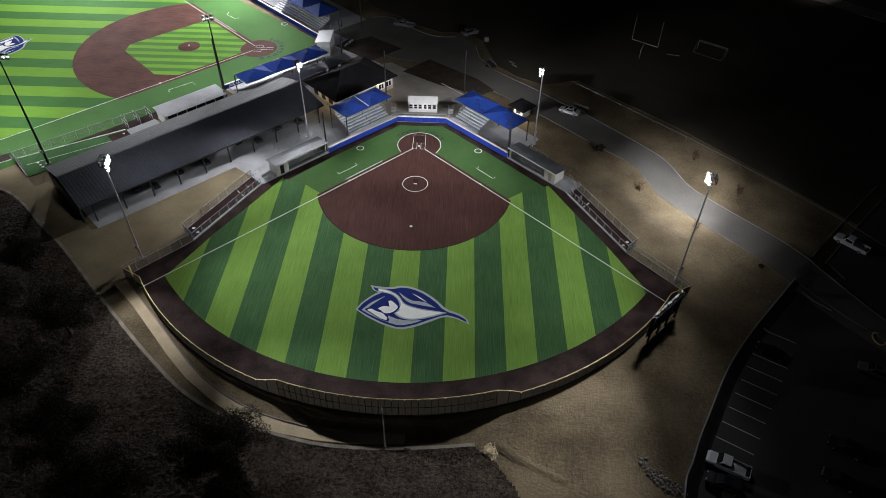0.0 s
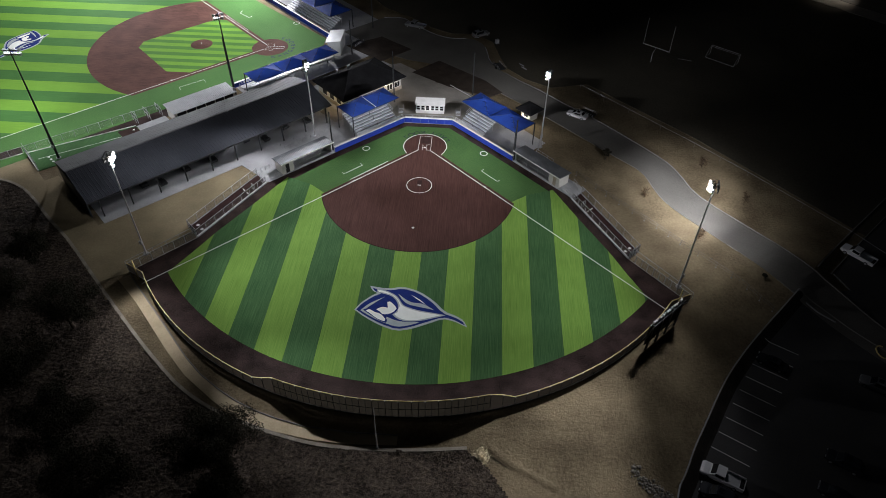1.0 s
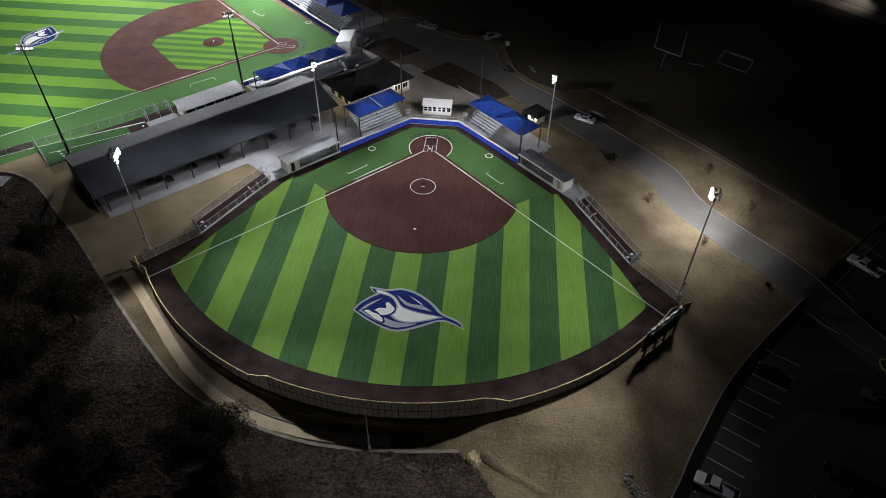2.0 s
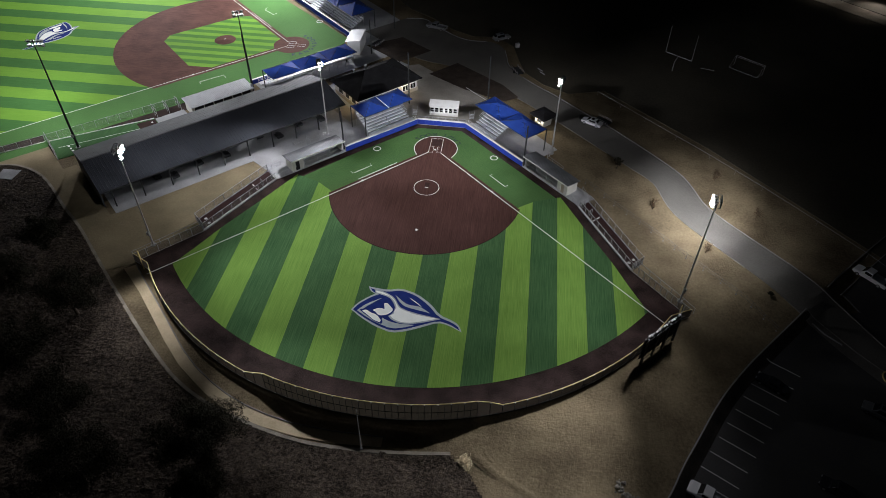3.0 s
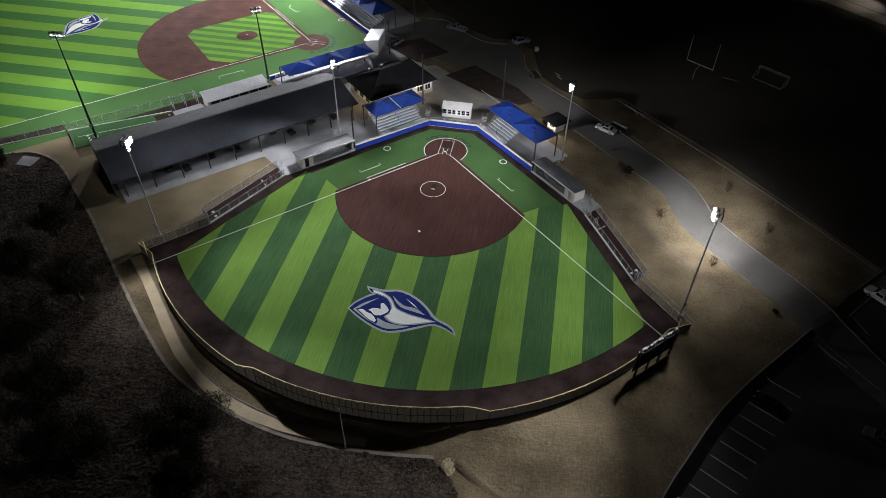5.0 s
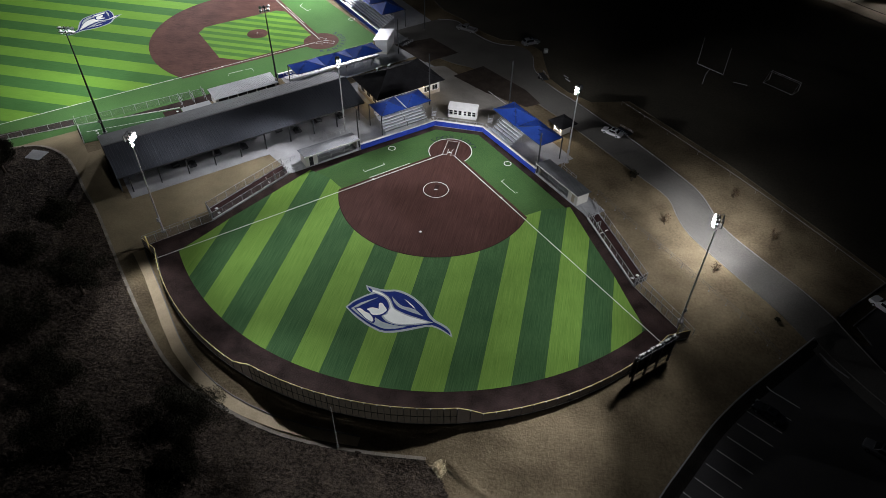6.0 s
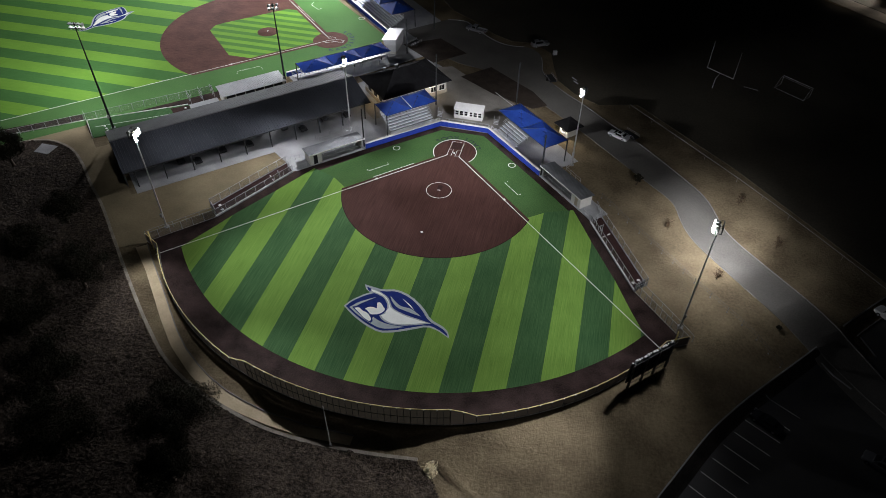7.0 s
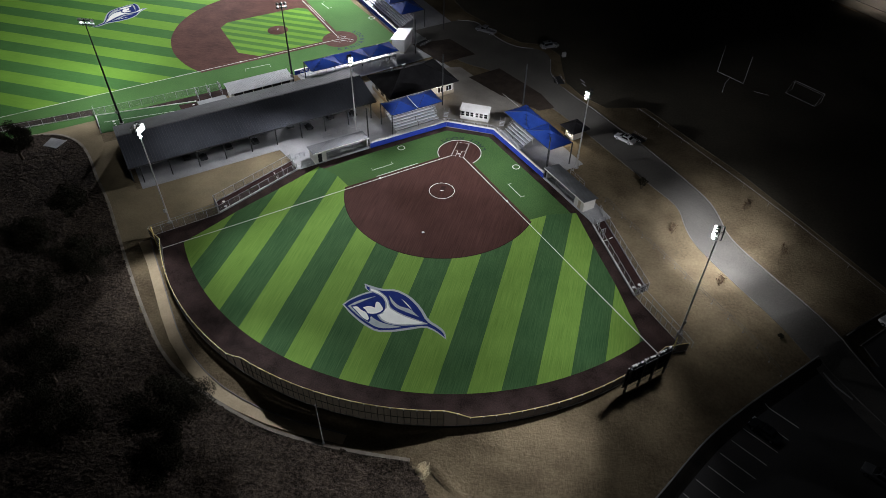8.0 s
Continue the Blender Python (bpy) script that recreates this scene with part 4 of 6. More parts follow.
def press_box(f, x0, x1, y0, y1, zb, zt, label, panes, m=None):
    root = thing("press_box", f((x0 + x1) / 2, (y0 + y1) / 2), label, "press box", "press boxes")
    m = m or M_WHITE
    sill, head = zb + 0.75, zb + 1.75
    part("floor", hexa(B(), f, x0, x1, y0, y1, zb - 0.12, zb), m, root)
    part("front_wall", hexa(B(), f, x0, x1, y0, y0 + 0.1, zb, sill), m, root)
    part("header", hexa(B(), f, x0, x1, y0, y0 + 0.1, head, zt), m, root)
    part("back_wall", hexa(B(), f, x0, x1, y1 - 0.1, y1, zb, zt + 0.35), m, root)
    part("side_wall", hexa(B(), f, x0, x0 + 0.1, y0 + 0.1, y1 - 0.1, zb, zt, zt, zt + 0.3), m, root)
    part("side_wall", hexa(B(), f, x1 - 0.1, x1, y0 + 0.1, y1 - 0.1, zb, zt, zt, zt + 0.3), m, root)
    part("roof", hexa(B(), f, x0 - 0.15, x1 + 0.15, y0 - 0.45, y1 + 0.15, zt - 0.0, zt + 0.12, zt + 0.06, zt + 0.46), m, root, "white sloping roof")
    w = (x1 - x0 - 0.1) / panes
    for i in range(panes):
        a, b = x0 + 0.1 + w * i, x0 + w * (i + 1)
        win = part("window", hexa(B(), f, a + 0.12, b - 0.12, y0 + 0.03, y0 + 0.06, sill, head), M_GLASS, root, "dark glass pane")
        part("mullion", hexa(B(), f, b - 0.12, b + 0.12, y0, y0 + 0.1, sill, head), m, win)
        part("sash_bar", hexa(B(), f, a + 0.12, b - 0.12, y0 + 0.01, y0 + 0.025, sill + 0.46, sill + 0.54), m, win)
    part("centre_post", hexa(B(), f, (x0 + x1) / 2 - 0.2, (x0 + x1) / 2 + 0.3, y0 - 0.004, y0 + 0.104, sill, head), m, root)
    part("counter", hexa(B(), f, x0 - 0.1, x1 + 0.1, y0 - 0.35, y0 - 0.01, sill - 0.12, sill - 0.04), m, root)
    for a in (x0 + 0.3, (x0 + x1) / 2, x1 - 0.3):
        for b in (y0 + 0.3, y1 - 0.3):
            part("leg", tube(B(), f(a, b, 0.03), f(a, b, zb - 0.1), 0.08, n=8), M_GALV, root)
    part("skirt", hexa(B(), f, x0 + 0.05, x1 - 0.05, y0 + 0.15, y1 - 0.15, 0.04, zb - 0.13), M_BLOCK, root)
    return root


press_box(XY, -3.05, 3.25, 12.9, 14.9, 0.3, 2.5, "white press box with a row of dark windows behind home plate", 6)
post_and_wire("home_railing", [LF(-3.2, 10.9).to_2d(), (-5.0, 10.2), (5.2, 10.2), RF(-3.2, 10.9).to_2d()], 1.35, 1.4, "galvanised railing along the wall behind home", M_WIRE, rails=(1.0, 0.55), group="stand railings")
post_and_wire("wall_railing", [LF(8.6, 11.0).to_2d(), LF(14.8, 11.0).to_2d()], 1.25, 1.5, "galvanised railing behind the backstop wall", None, rails=(1.0, 0.5), group="stand railings")
for s in (-1, 1):
    st = thing("stand_stairs", (s * 6.4, 13.4, 0), "small aluminium stair with hand rails beside the bleachers", "stairs", "stand stairs")
    for k in range(4):
        part("tread", hexa(B(), XY, s * 6.4 - 0.5, s * 6.4 + 0.5, 12.6 + 0.28 * k, 12.86 + 0.28 * k, 0.12 + 0.18 * k, 0.17 + 0.18 * k), M_ALU, st)
    for o in (-0.52, 0.52):
        x = s * 6.4 + o
        bm = tube(B(), (x, 12.6, 0.03), (x, 12.6, 1.1), 0.025, n=6)
        tube(bm, (x, 13.8, 0.03), (x, 13.8, 1.75), 0.025, n=6)
        tube(bm, (x, 12.6, 1.1), (x, 13.8, 1.75), 0.025, n=6)
        part("hand_rail", bm, M_GALV, st)

# ---------------------------------------------------------------- dugouts


def roof_sheet(f, a0, a1, b0, b1, z0, z1, t=0.08):
    bm = B()
    lo = [f(a0, b0, z0 - t), f(a1, b0, z0 - t), f(a1, b1, z1 - t), f(a0, b1, z1 - t)]
    hi = [f(a0, b0, z0), f(a1, b0, z0), f(a1, b1, z1), f(a0, b1, z1)]
    v = [bm.verts.new(p) for p in lo + hi]
    for q in ((3, 2, 1, 0), (4, 5, 6, 7), (0, 1, 5, 4), (1, 2, 6, 5), (2, 3, 7, 6), (3, 0, 4, 7)):
        bm.faces.new([v[i] for i in q])
    return bm


def ribs(f, a0, a1, b0, b1, z0, z1, pitch, w=0.04, h=0.05):
    """The raised seams of a metal roof, as one piece of trim each."""
    n = max(1, round((a1 - a0) / pitch))
    out = []
    for i in range(n + 1):
        a = min(max(a0 + (a1 - a0) * i / n, a0 + w), a1 - w)
        bm = B()
        v = [bm.verts.new(p) for p in (f(a - w, b0, z0 + 0.002), f(a + w, b0, z0 + 0.002), f(a + w, b1, z1 + 0.002), f(a - w, b1, z1 + 0.002), f(a, b0, z0 + h), f(a, b1, z1 + h))]
        for q in ((0, 4, 5, 3), (1, 2, 5, 4), (0, 1, 4), (2, 3, 5), (0, 3, 2, 1)):
            bm.faces.new([v[k] for k in q])
        out.append(bm)
    return out


def dugout(f, a0, a1, b0, b1, room_hi, label, roof_m, pitch=0.32, back_gaps=0):
    """An open-fronted block dugout with a store room at its outfield end; a grows towards the outfield."""
    root = thing("dugout", f((a0 + a1) / 2, (b0 + b1) / 2), label, "dugout", "dugouts")
    h0, h1 = 2.75, 2.5
    room = a1 - 2.6
    part("back_wall", hexa(B(), f, a0, a1, b1 - 0.2, b1, 0, h1 - 0.1), M_BLOCK, root)
    for i in range(back_gaps):
        w = (a1 - a0 - 1.0) / back_gaps
        a = a0 + 0.5 + w * i
        part("back_opening", hexa(B(), f, a + 0.1, a + w - 0.1, b1 + 0.004, b1 + 0.03, 0.9, h1 - 0.25), M_DARK, root, "dark screened opening in the back wall")
    part("end_wall", hexa(B(), f, a0, a0 + 0.2, b0 + 0.2, b1 - 0.2, 0, h0 - 0.1, h0 - 0.1, h1 - 0.1), M_BLOCK, root)
    part("end_wall", hexa(B(), f, a1 - 0.2, a1, b0, b1 - 0.2, 0, h0 - 0.1, h0 - 0.1, h1 - 0.1), M_BLOCK, root, "pale painted block end wall")
    part("room_wall", hexa(B(), f, room, room + 0.2, b0, b1 - 0.2, 0, h0 - 0.1, h0 - 0.1, h1 - 0.1), M_BLOCK, root)
    part("room_front", hexa(B(), f, room + 0.2, room + 0.9, b0, b0 + 0.2, 0, h0 - 0.1), M_BLOCK, root)
    part("room_front", hexa(B(), f, room + 1.8, a1 - 0.2, b0, b0 + 0.2, 0, h0 - 0.1), M_BLOCK, root)
    part("room_lintel", hexa(B(), f, room + 0.9, room + 1.8, b0, b0 + 0.2, 2.08, h0 - 0.1), M_BLOCK, root)
    door = part("door", hexa(B(), f, room + 0.92, room + 1.78, b0 + 0.08, b0 + 0.13, 0.02, 2.06), M_STONE if room_hi else M_DARK, root, "store room door")
    part("door_handle", hexa(B(), f, room + 1.62, room + 1.70, b0 + 0.03, b0 + 0.08, 0.95, 1.1), M_GALV, door)
    part("floor", hexa(B(), f, a0 + 0.2, room, b0 + 0.1, b1 - 0.2, 0.0, 0.05), M_CONC, root)
    bench = part("bench", hexa(B(), f, a0 + 0.6, room - 0.4, b1 - 0.75, b1 - 0.35, 0.42, 0.47), M_ALU, root, "long aluminium bench")
    for i in range(4):
        a = a0 + 1 + (room - a0 - 2.2) * i / 3
        part("bench_leg", hexa(B(), f, a, a + 0.06, b1 - 0.7, b1 - 0.4, 0.05, 0.42), M_ALU, bench)
    part("front_curb", hexa(B(), f, a0, room, b0 - 0.3, b0 + 0.05, 0.0, 0.42), M_CONC, root, "low concrete front step")
    part("front_rail", hexa(B(), f, a0 + 0.3, room - 0.3, b0 + 0.1, b0 + 0.16, 1.0, 1.06), M_GALV, root)
    for i in range(4):
        a = a0 + 0.15 + (room - a0 - 0.3) * i / 3
        part("front_post", tube(B(), f(a, b0 + 0.12, 0.05), f(a, b0 + 0.12, h0 - 0.08), 0.05, n=6), M_GALV, root)
    roof = part("roof", roof_sheet(f, a0 - 0.3, a1 + 0.35, b0 - 0.45, b1 + 0.3, h0 + 0.02, h1 - 0.02), roof_m, root, "ribbed grey metal roof")
    for bm in ribs(f, a0 - 0.3, a1 + 0.35, b0 - 0.45, b1 + 0.3, h0 + 0.02, h1 - 0.02, pitch):
        part("roof_rib", bm, roof_m, roof)
    part("fascia", hexa(B(), f, a0 - 0.3, a1 + 0.35, b0 - 0.50, b0 - 0.455, h0 - 0.2, h0 + 0.05), M_WHITE, root)
    return root


dugout(LF, 15.9, 27.7, 10.7, 13.5, False, "first-base dugout of pale block under a grey ribbed metal roof", M_ROOF_D)
dugout(RF, 15.9, 27.7, 10.7, 13.5, True, "third-base dugout of pale block under a grey ribbed metal roof", M_ROOF_D)

# ---------------------------------------------------------------- bullpens


def bullpen(f, b_in0, b_in1, wide, label):
    """Clay pitching lane fenced in beside the foul line; its field side runs with the fence."""
    A0, A1 = 31.6, 49.0

    def lane(a, d):
        k = (a - A0) / (A1 - A0)
        return f(a, b_in0 + (b_in1 - b_in0) * k + d)
    pts = [lane(A0, 0.1), lane(A1, 0.1), lane(A1, wide - 0.1), lane(A0, wide - 0.1)]
    # M_CLAY_D's dark tone also paints in the shadow over the third-base lane
    lane_ob = flat("bullpen_lane", pts, 0.05, M_CLAY_D, label, "bullpen")
    low = thing("bullpen_wall", lane(A0, 0), "low white-capped wall along the field side of the bullpen", "wall", "bullpen walls", "structure")
    for d, cap in ((0.0, True), (wide, False)):
        p, q = lane(A0, d), lane(A1, d)
        part("curb", ribbon(B(), [p, q], 0.22, 0, 0.3 if cap else 0.14), M_CONC, low, "pale concrete curb")
        if cap:
            part("cap", ribbon(B(), [p, q], 0.24, 0.305, 0.36), M_WHITE, low, "white cap")
    post_and_wire("bullpen_fence", [lane(A0, 0).to_2d(), lane(A1, 0).to_2d()], 1.75, 2.4, "chain-link fence on the field side of the bullpen", M_WIRE, rails=(1.0,), group="bullpen fences")
    post_and_wire("bullpen_fence", [lane(A0, wide).to_2d(), lane(A1, wide).to_2d()], 1.75, 2.4, "chain-link fence on the outer side of the bullpen", M_WIRE, rails=(1.0,), group="bullpen fences")
    post_and_wire("bullpen_backstop", [lane(A1, 0).to_2d(), lane(A1, wide).to_2d()], 1.9, 0.9, "close-posted chain-link backstop at the bullpen's end", M_WIRE, rails=(1.0, 0.5, 0.06), group="bullpen fences")
    pad = thing("bullpen_pad", lane(A1 - 0.25, wide / 2), "dark blue-grey padded board before the bullpen backstop", "pad", "bullpen pads")
    part("board", slab(B(), [lane(A1 - 0.22, 0.5), lane(A1 - 0.12, 0.5), lane(A1 - 0.12, wide - 0.5), lane(A1 - 0.22, wide - 0.5)], 0.05, 1.25), M_PAD, pad)
    part("top_strip", slab(B(), [lane(A1 - 0.23, 0.5), lane(A1 - 0.11, 0.5), lane(A1 - 0.11, wide - 0.5), lane(A1 - 0.23, wide - 0.5)], 1.255, 1.3), M_GALV, pad)
    for a in (A0 + 0.6, A0 + 3.0):
        post_and_wire("bullpen_gate", [lane(a, 0.1).to_2d(), lane(a, 1.2).to_2d()], 1.5, 0.6, "small steel gate inside the bullpen", M_WIRE, rails=(1.0, 0.1), group="bullpen gates")
    for d in (wide * 0.27, wide * 0.70):
        c = lane(A1 - 1.6, d)
        solid("bullpen_plate", slab(B(), [c + Vector(v) for v in ((-0.26, -0.26, 0), (0.26, -0.26, 0), (0.3, 0.05, 0), (0, 0.3, 0), (-0.3, 0.05, 0))], 0.03, 0.09), M_WHITE, "white home plate in the bullpen", "home plate", "bullpen plates")
        c = lane(A0 + 4.4, d)
        solid("bullpen_rubber", hexa(B(), lambda x, y, z: c + f(x, y, z), -0.1, 0.1, -0.35, 0.35, 0.03, 0.09), M_WHITE, "white pitching rubber in the bullpen", "pitching rubber", "bullpen rubbers")
    flat("bullpen_apron", [lane(A0, 0.1), lane(A0, wide), f(28.2, 14.2), f(28.2, 10.8)], 0.06, M_CONC, "concrete apron between dugout and bullpen", "pavement")
    post_and_wire("apron_railing", [f(28.6, 10.6).to_2d(), lane(A0, 0).to_2d()], 1.2, 0.9, "galvanised railing on the bullpen apron", None, rails=(1.0, 0.5), group="apron railings")
    post_and_wire("apron_railing", [f(28.6, 14.2).to_2d(), lane(A0, wide).to_2d(), lane(A0, 1.4).to_2d()], 1.2, 1.1, "galvanised railing on the bullpen apron", None, rails=(1.0, 0.5), group="apron railings")


bullpen(LF, 10.5, 4.6, 3.5, "dark reddish-brown clay lane in the first-base bullpen")
bullpen(RF, 10.1, 4.9, 2.8, "reddish-brown clay lane in the third-base bullpen, its shadow in the dark colour")

# ---------------------------------------------------------------- scoreboard


def scoreboard():
    p, q = Vector((37.3, -51.2, 0)), Vector((43.3, -45.2, 0))
    d = (q - p).normalized()
    out = Vector((d.y, -d.x, 0))

    def f(a, b, z=0):
        return p + d * a + out * b + Vector((0, 0, z))
    L = (q - p).length
    root = thing("scoreboard", f(L / 2, 0), "dark steel-framed scoreboard seen from behind on four posts", "scoreboard")
    for a in (0.5, L * 0.36, L * 0.64, L - 0.5):
        part("post", hexa(B(), f, a - 0.13, a + 0.13, 0.20, 0.48, 0, 5.75), M_POLE, root)
    part("cabinet", hexa(B(), f, 0, L, 0.0, 0.15, 1.3, 5.6), M_RUBBER, root, "black scoreboard cabinet")
    for k in range(4):
        part("panel", hexa(B(), f, 0.15 + k * (L - 0.3) / 4, 0.05 + (k + 1) * (L - 0.3) / 4, 0.155, 0.185, 1.45, 5.4), M_DARK, root)
    for z in (1.35, 3.4, 5.5):
        part("stringer", hexa(B(), f, -0.05, L + 0.05, 0.49, 0.55, z, z + 0.07), M_POLE, root)
    part("sign_cap", hexa(B(), f, 0.0, L, -0.05, 0.16, 5.61, 5.66), M_RUBBER, root)
    for k in range(9):
        a = 0.3 + (L - 0.6) * k / 8
        part("brace", tube(B(), f(a, 0.3, 1.4), f(a + (0.6 if k % 2 else -0.6) * (0 < k < 8), 0.3, 5.5), 0.05, n=6), M_POLE, root)
    for k in range(14):
        a = 0.2 + (L - 0.5) * k / 14
        part("lettering_bar", hexa(B(), f, a, a + 0.14 + 0.13 * (k * 5 % 3), -0.02, 0.16 + 0.07 * (k % 3), 5.665, 5.74 + 0.09 * (k * 7 % 4)), M_WHITE, root, "white lettering seen edge-on")
    return root


scoreboard()

# ---------------------------------------------------------------- pavilion and buildings


def pavilion():
    root = thing("pavilion", LF(34, 29), "long open pavilion with a charcoal ribbed metal roof on steel columns", "pavilion")
    a0, a1, b0, br, b1 = 9.0, 61.2, 20.6, 29.2, 37.2
    ze, zr = 4.15, 6.3
    south = part("roof_slope", roof_sheet(LF, a0, a1, b0, br, ze, zr, 0.12), M_ROOF, root, "charcoal ribbed metal roof slope")
    north = part("roof_slope", roof_sheet(LF, a0, a1, br, b1, zr, ze, 0.12), M_ROOF_G, root, "paler grey ribbed metal roof slope")
    for bm in ribs(LF, a0, a1, b0, br - 0.1, ze, zr - 0.025, 0.6, 0.05, 0.075):
        part("roof_rib", bm, M_ROOF, south)
    for bm in ribs(LF, a0, a1, br + 0.1, b1, zr - 0.025, ze, 0.6, 0.04, 0.03):
        part("roof_rib", bm, M_ROOF_G, north)
    part("ridge_cap", roof_sheet(LF, a0 - 0.05, a1 + 0.05, br - 0.25, br + 0.25, zr + 0.08, zr + 0.08, 0.05), M_ROOF_G, root)
    part("gutter", hexa(B(), LF, a0, a1, b0 - 0.14, b0 - 0.005, ze - 0.22, ze - 0.02), M_POLE, root)
    for bb in (20.9, 36.6):
        for k in range(10):
            a = 10.4 + 5.42 * k
            part("column", hexa(B(), LF, a - 0.11, a + 0.11, bb - 0.11, bb + 0.11, 0.03, ze - 0.05), M_POLE, root)
    for k in range(10):
        a = 10.4 + 5.42 * k
        bm = B()
        tube(bm, LF(a, 20.9, ze - 0.35), LF(a, br, zr - 0.3), 0.09, n=6)
        tube(bm, LF(a, 36.6, ze - 0.35), LF(a, br, zr - 0.3), 0.09, n=6)
        tube(bm, LF(a, 20.9, ze - 0.4), LF(a, 36.6, ze - 0.4), 0.09, n=6)
        part("truss", bm, M_POLE, root)
    # enclosed back bays
    part("back_wall", hexa(B(), LF, 30, 61, 36.75, 36.95, 0.03, ze - 0.1), M_ROOF, root, "dark metal back wall")
    part("end_wall", hexa(B(), LF, 60.9, 61.1, 22.0, 36.7, 0.03, ze - 0.1), M_ROOF, root, "dark metal end wall")
    part("inner_wall", hexa(B(), LF, 30, 60.8, 28.9, 29.05, 0.03, ze), M_DARK, root, "dark netting wall of the batting cages")
    return root


pavilion()
for k, a in enumerate((14.5, 17.6, 20.8)):
    post_and_wire("pavilion_railing", [LF(a, 17.6).to_2d(), LF(a + 2.0, 17.9).to_2d(), LF(a + 2.2, 19.2).to_2d()], 1.1, 1.1, "galvanised hand rail beside the pavilion", None, rails=(1.0, 0.5), group="pavilion railings")


def bench_table(a, b, r):
    base = LF(a, b)
    root = thing("picnic_table", base, "dark picnic table standing under the pavilion", "table", "picnic tables")
    f = lambda x, y, z: base + RF(x, y, z)
    part("tabletop", hexa(B(), f, -0.95, 0.95, -0.38, 0.38, 0.72, 0.77), M_POLE, root)
    for s in (-1, 1):
        part("seat", hexa(B(), f, -0.95, 0.95, s * 0.62 - 0.14, s * 0.62 + 0.14, 0.43, 0.47), M_POLE, root)
        part("leg", hexa(B(), f, s * 0.6 - 0.04, s * 0.6 + 0.04, -0.7, 0.7, 0.04, 0.72), M_POLE, root)
    return root


for a, b in ((13.5, 24), (18.5, 25.2), (24, 23.6), (27.5, 26), (36, 23.8), (41.5, 24.5), (47, 23.2), (50, 25)):
    bench_table(a, b, 0)


def hip_building():
    """The concession building, its hipped roof lying along the stands."""
    a0, a1, b0, b1 = -12.2, 5.6, 21.0, 33.2
    root = thing("concession_building", LF(-3, 27), "stone concession building with a dark hipped shingle roof", "building")
    w0, w1, v0, v1 = a0 + 0.9, a1 - 0.9, b0 + 0.9, b1 - 0.9
    for args in ((w0, w1, v0, v0 + 0.25), (w0, w1, v1 - 0.25, v1), (w0, w0 + 0.25, v0 + 0.25, v1 - 0.25), (w1 - 0.25, w1, v0 + 0.25, v1 - 0.25)):
        part("wall", hexa(B(), LF, *args, 0.03, 3.1), M_BLOCK, root, "pale wall over a stone base")
    for args in ((w0 - 0.06, w1 + 0.06, v0 - 0.06, v0 - 0.004), (w0 - 0.06, w0 - 0.004, v0, v1), (w1 + 0.004, w1 + 0.06, v0, v1)):
        part("stone_base", hexa(B(), LF, *args, 0.03, 1.0), M_STONE, root, "tan stone base course")
    rb, zr, ze = (b0 + b1) / 2, 6.3, 3.3
    r0, r1 = a0 + 6.1, a1 - 6.1
    P = lambda a, b, z: LF(a, b, z)
    c = [P(a0, b0, ze), P(a1, b0, ze), P(a1, b1, ze), P(a0, b1, ze)]
    t0, t1 = P(r0, rb, zr), P(r1, rb, zr)
    for q in ((c[0], c[1], t1, t0), (c[2], c[3], t0, t1), (c[1], c[2], t1), (c[3], c[0], t0)):
        part("roof_plane", shell(B(), [q], 0.15), M_SHINGLE, root, "dark shingle roof plane")
    for p, q in ((c[0], t0), (c[1], t1), (c[2], t1), (c[3], t0), (t0, t1)):
        part("ridge_tile", tube(B(), p + Vector((0, 0, 0.02)), q + Vector((0, 0, 0.02)), 0.09, n=6), M_SHINGLE, root)
    part("soffit", hexa(B(), LF, a0 + 0.1, a1 - 0.1, b0 + 0.1, b1 - 0.1, 3.05, 3.13), M_BLOCK, root)
    for b in (23.5, 26.2, 29):
        win = part("window", hexa(B(), LF, w1 + 0.005, w1 + 0.05, b, b + 1.5, 1.1, 2.3), M_GLASS, root, "dark serving window")
        part("window_frame", hexa(B(), LF, w1 + 0.005, w1 + 0.09, b - 0.08, b + 1.58, 1.02, 1.095), M_WHITE, win)
    for b in (23.2, 27):
        win = part("window", hexa(B(), LF, w0 - 0.05, w0 - 0.005, b, b + 1.8, 1.1, 2.4), M_GLASS, root, "dark serving window")
        part("window_frame", hexa(B(), LF, w0 - 0.09, w0 - 0.005, b - 0.08, b + 1.88, 1.02, 1.095), M_WHITE, win)
    for a in (-10.7, -8.5):
        win = part("window", hexa(B(), LF, a, a + 1.4, v0 - 0.1, v0 - 0.065, 1.1, 2.35), M_GLASS, root, "dark window in a white frame")
        for c0, c1, z0, z1 in ((-0.12, 0.0, 1.0, 2.47), (1.4, 1.52, 1.0, 2.47), (0.001, 1.399, 2.355, 2.47), (0.001, 1.399, 1.0, 1.095), (0.66, 0.74, 1.1, 2.35)):
            part("window_frame", hexa(B(), LF, a + c0, a + c1, v0 - 0.14, v0 - 0.07, z0, z1), M_WHITE, win)
    for a, b in ((w1 + 0.12, 22.4), (w1 + 0.12, 25.6), (-6.8, v0 - 0.12)):
        lamp = part("wall_light", hexa(B(), LF, a - 0.1, a + 0.1, b - 0.16, b + 0.16, 2.55, 2.8), M_WARM, root, "small lit wall lamp")
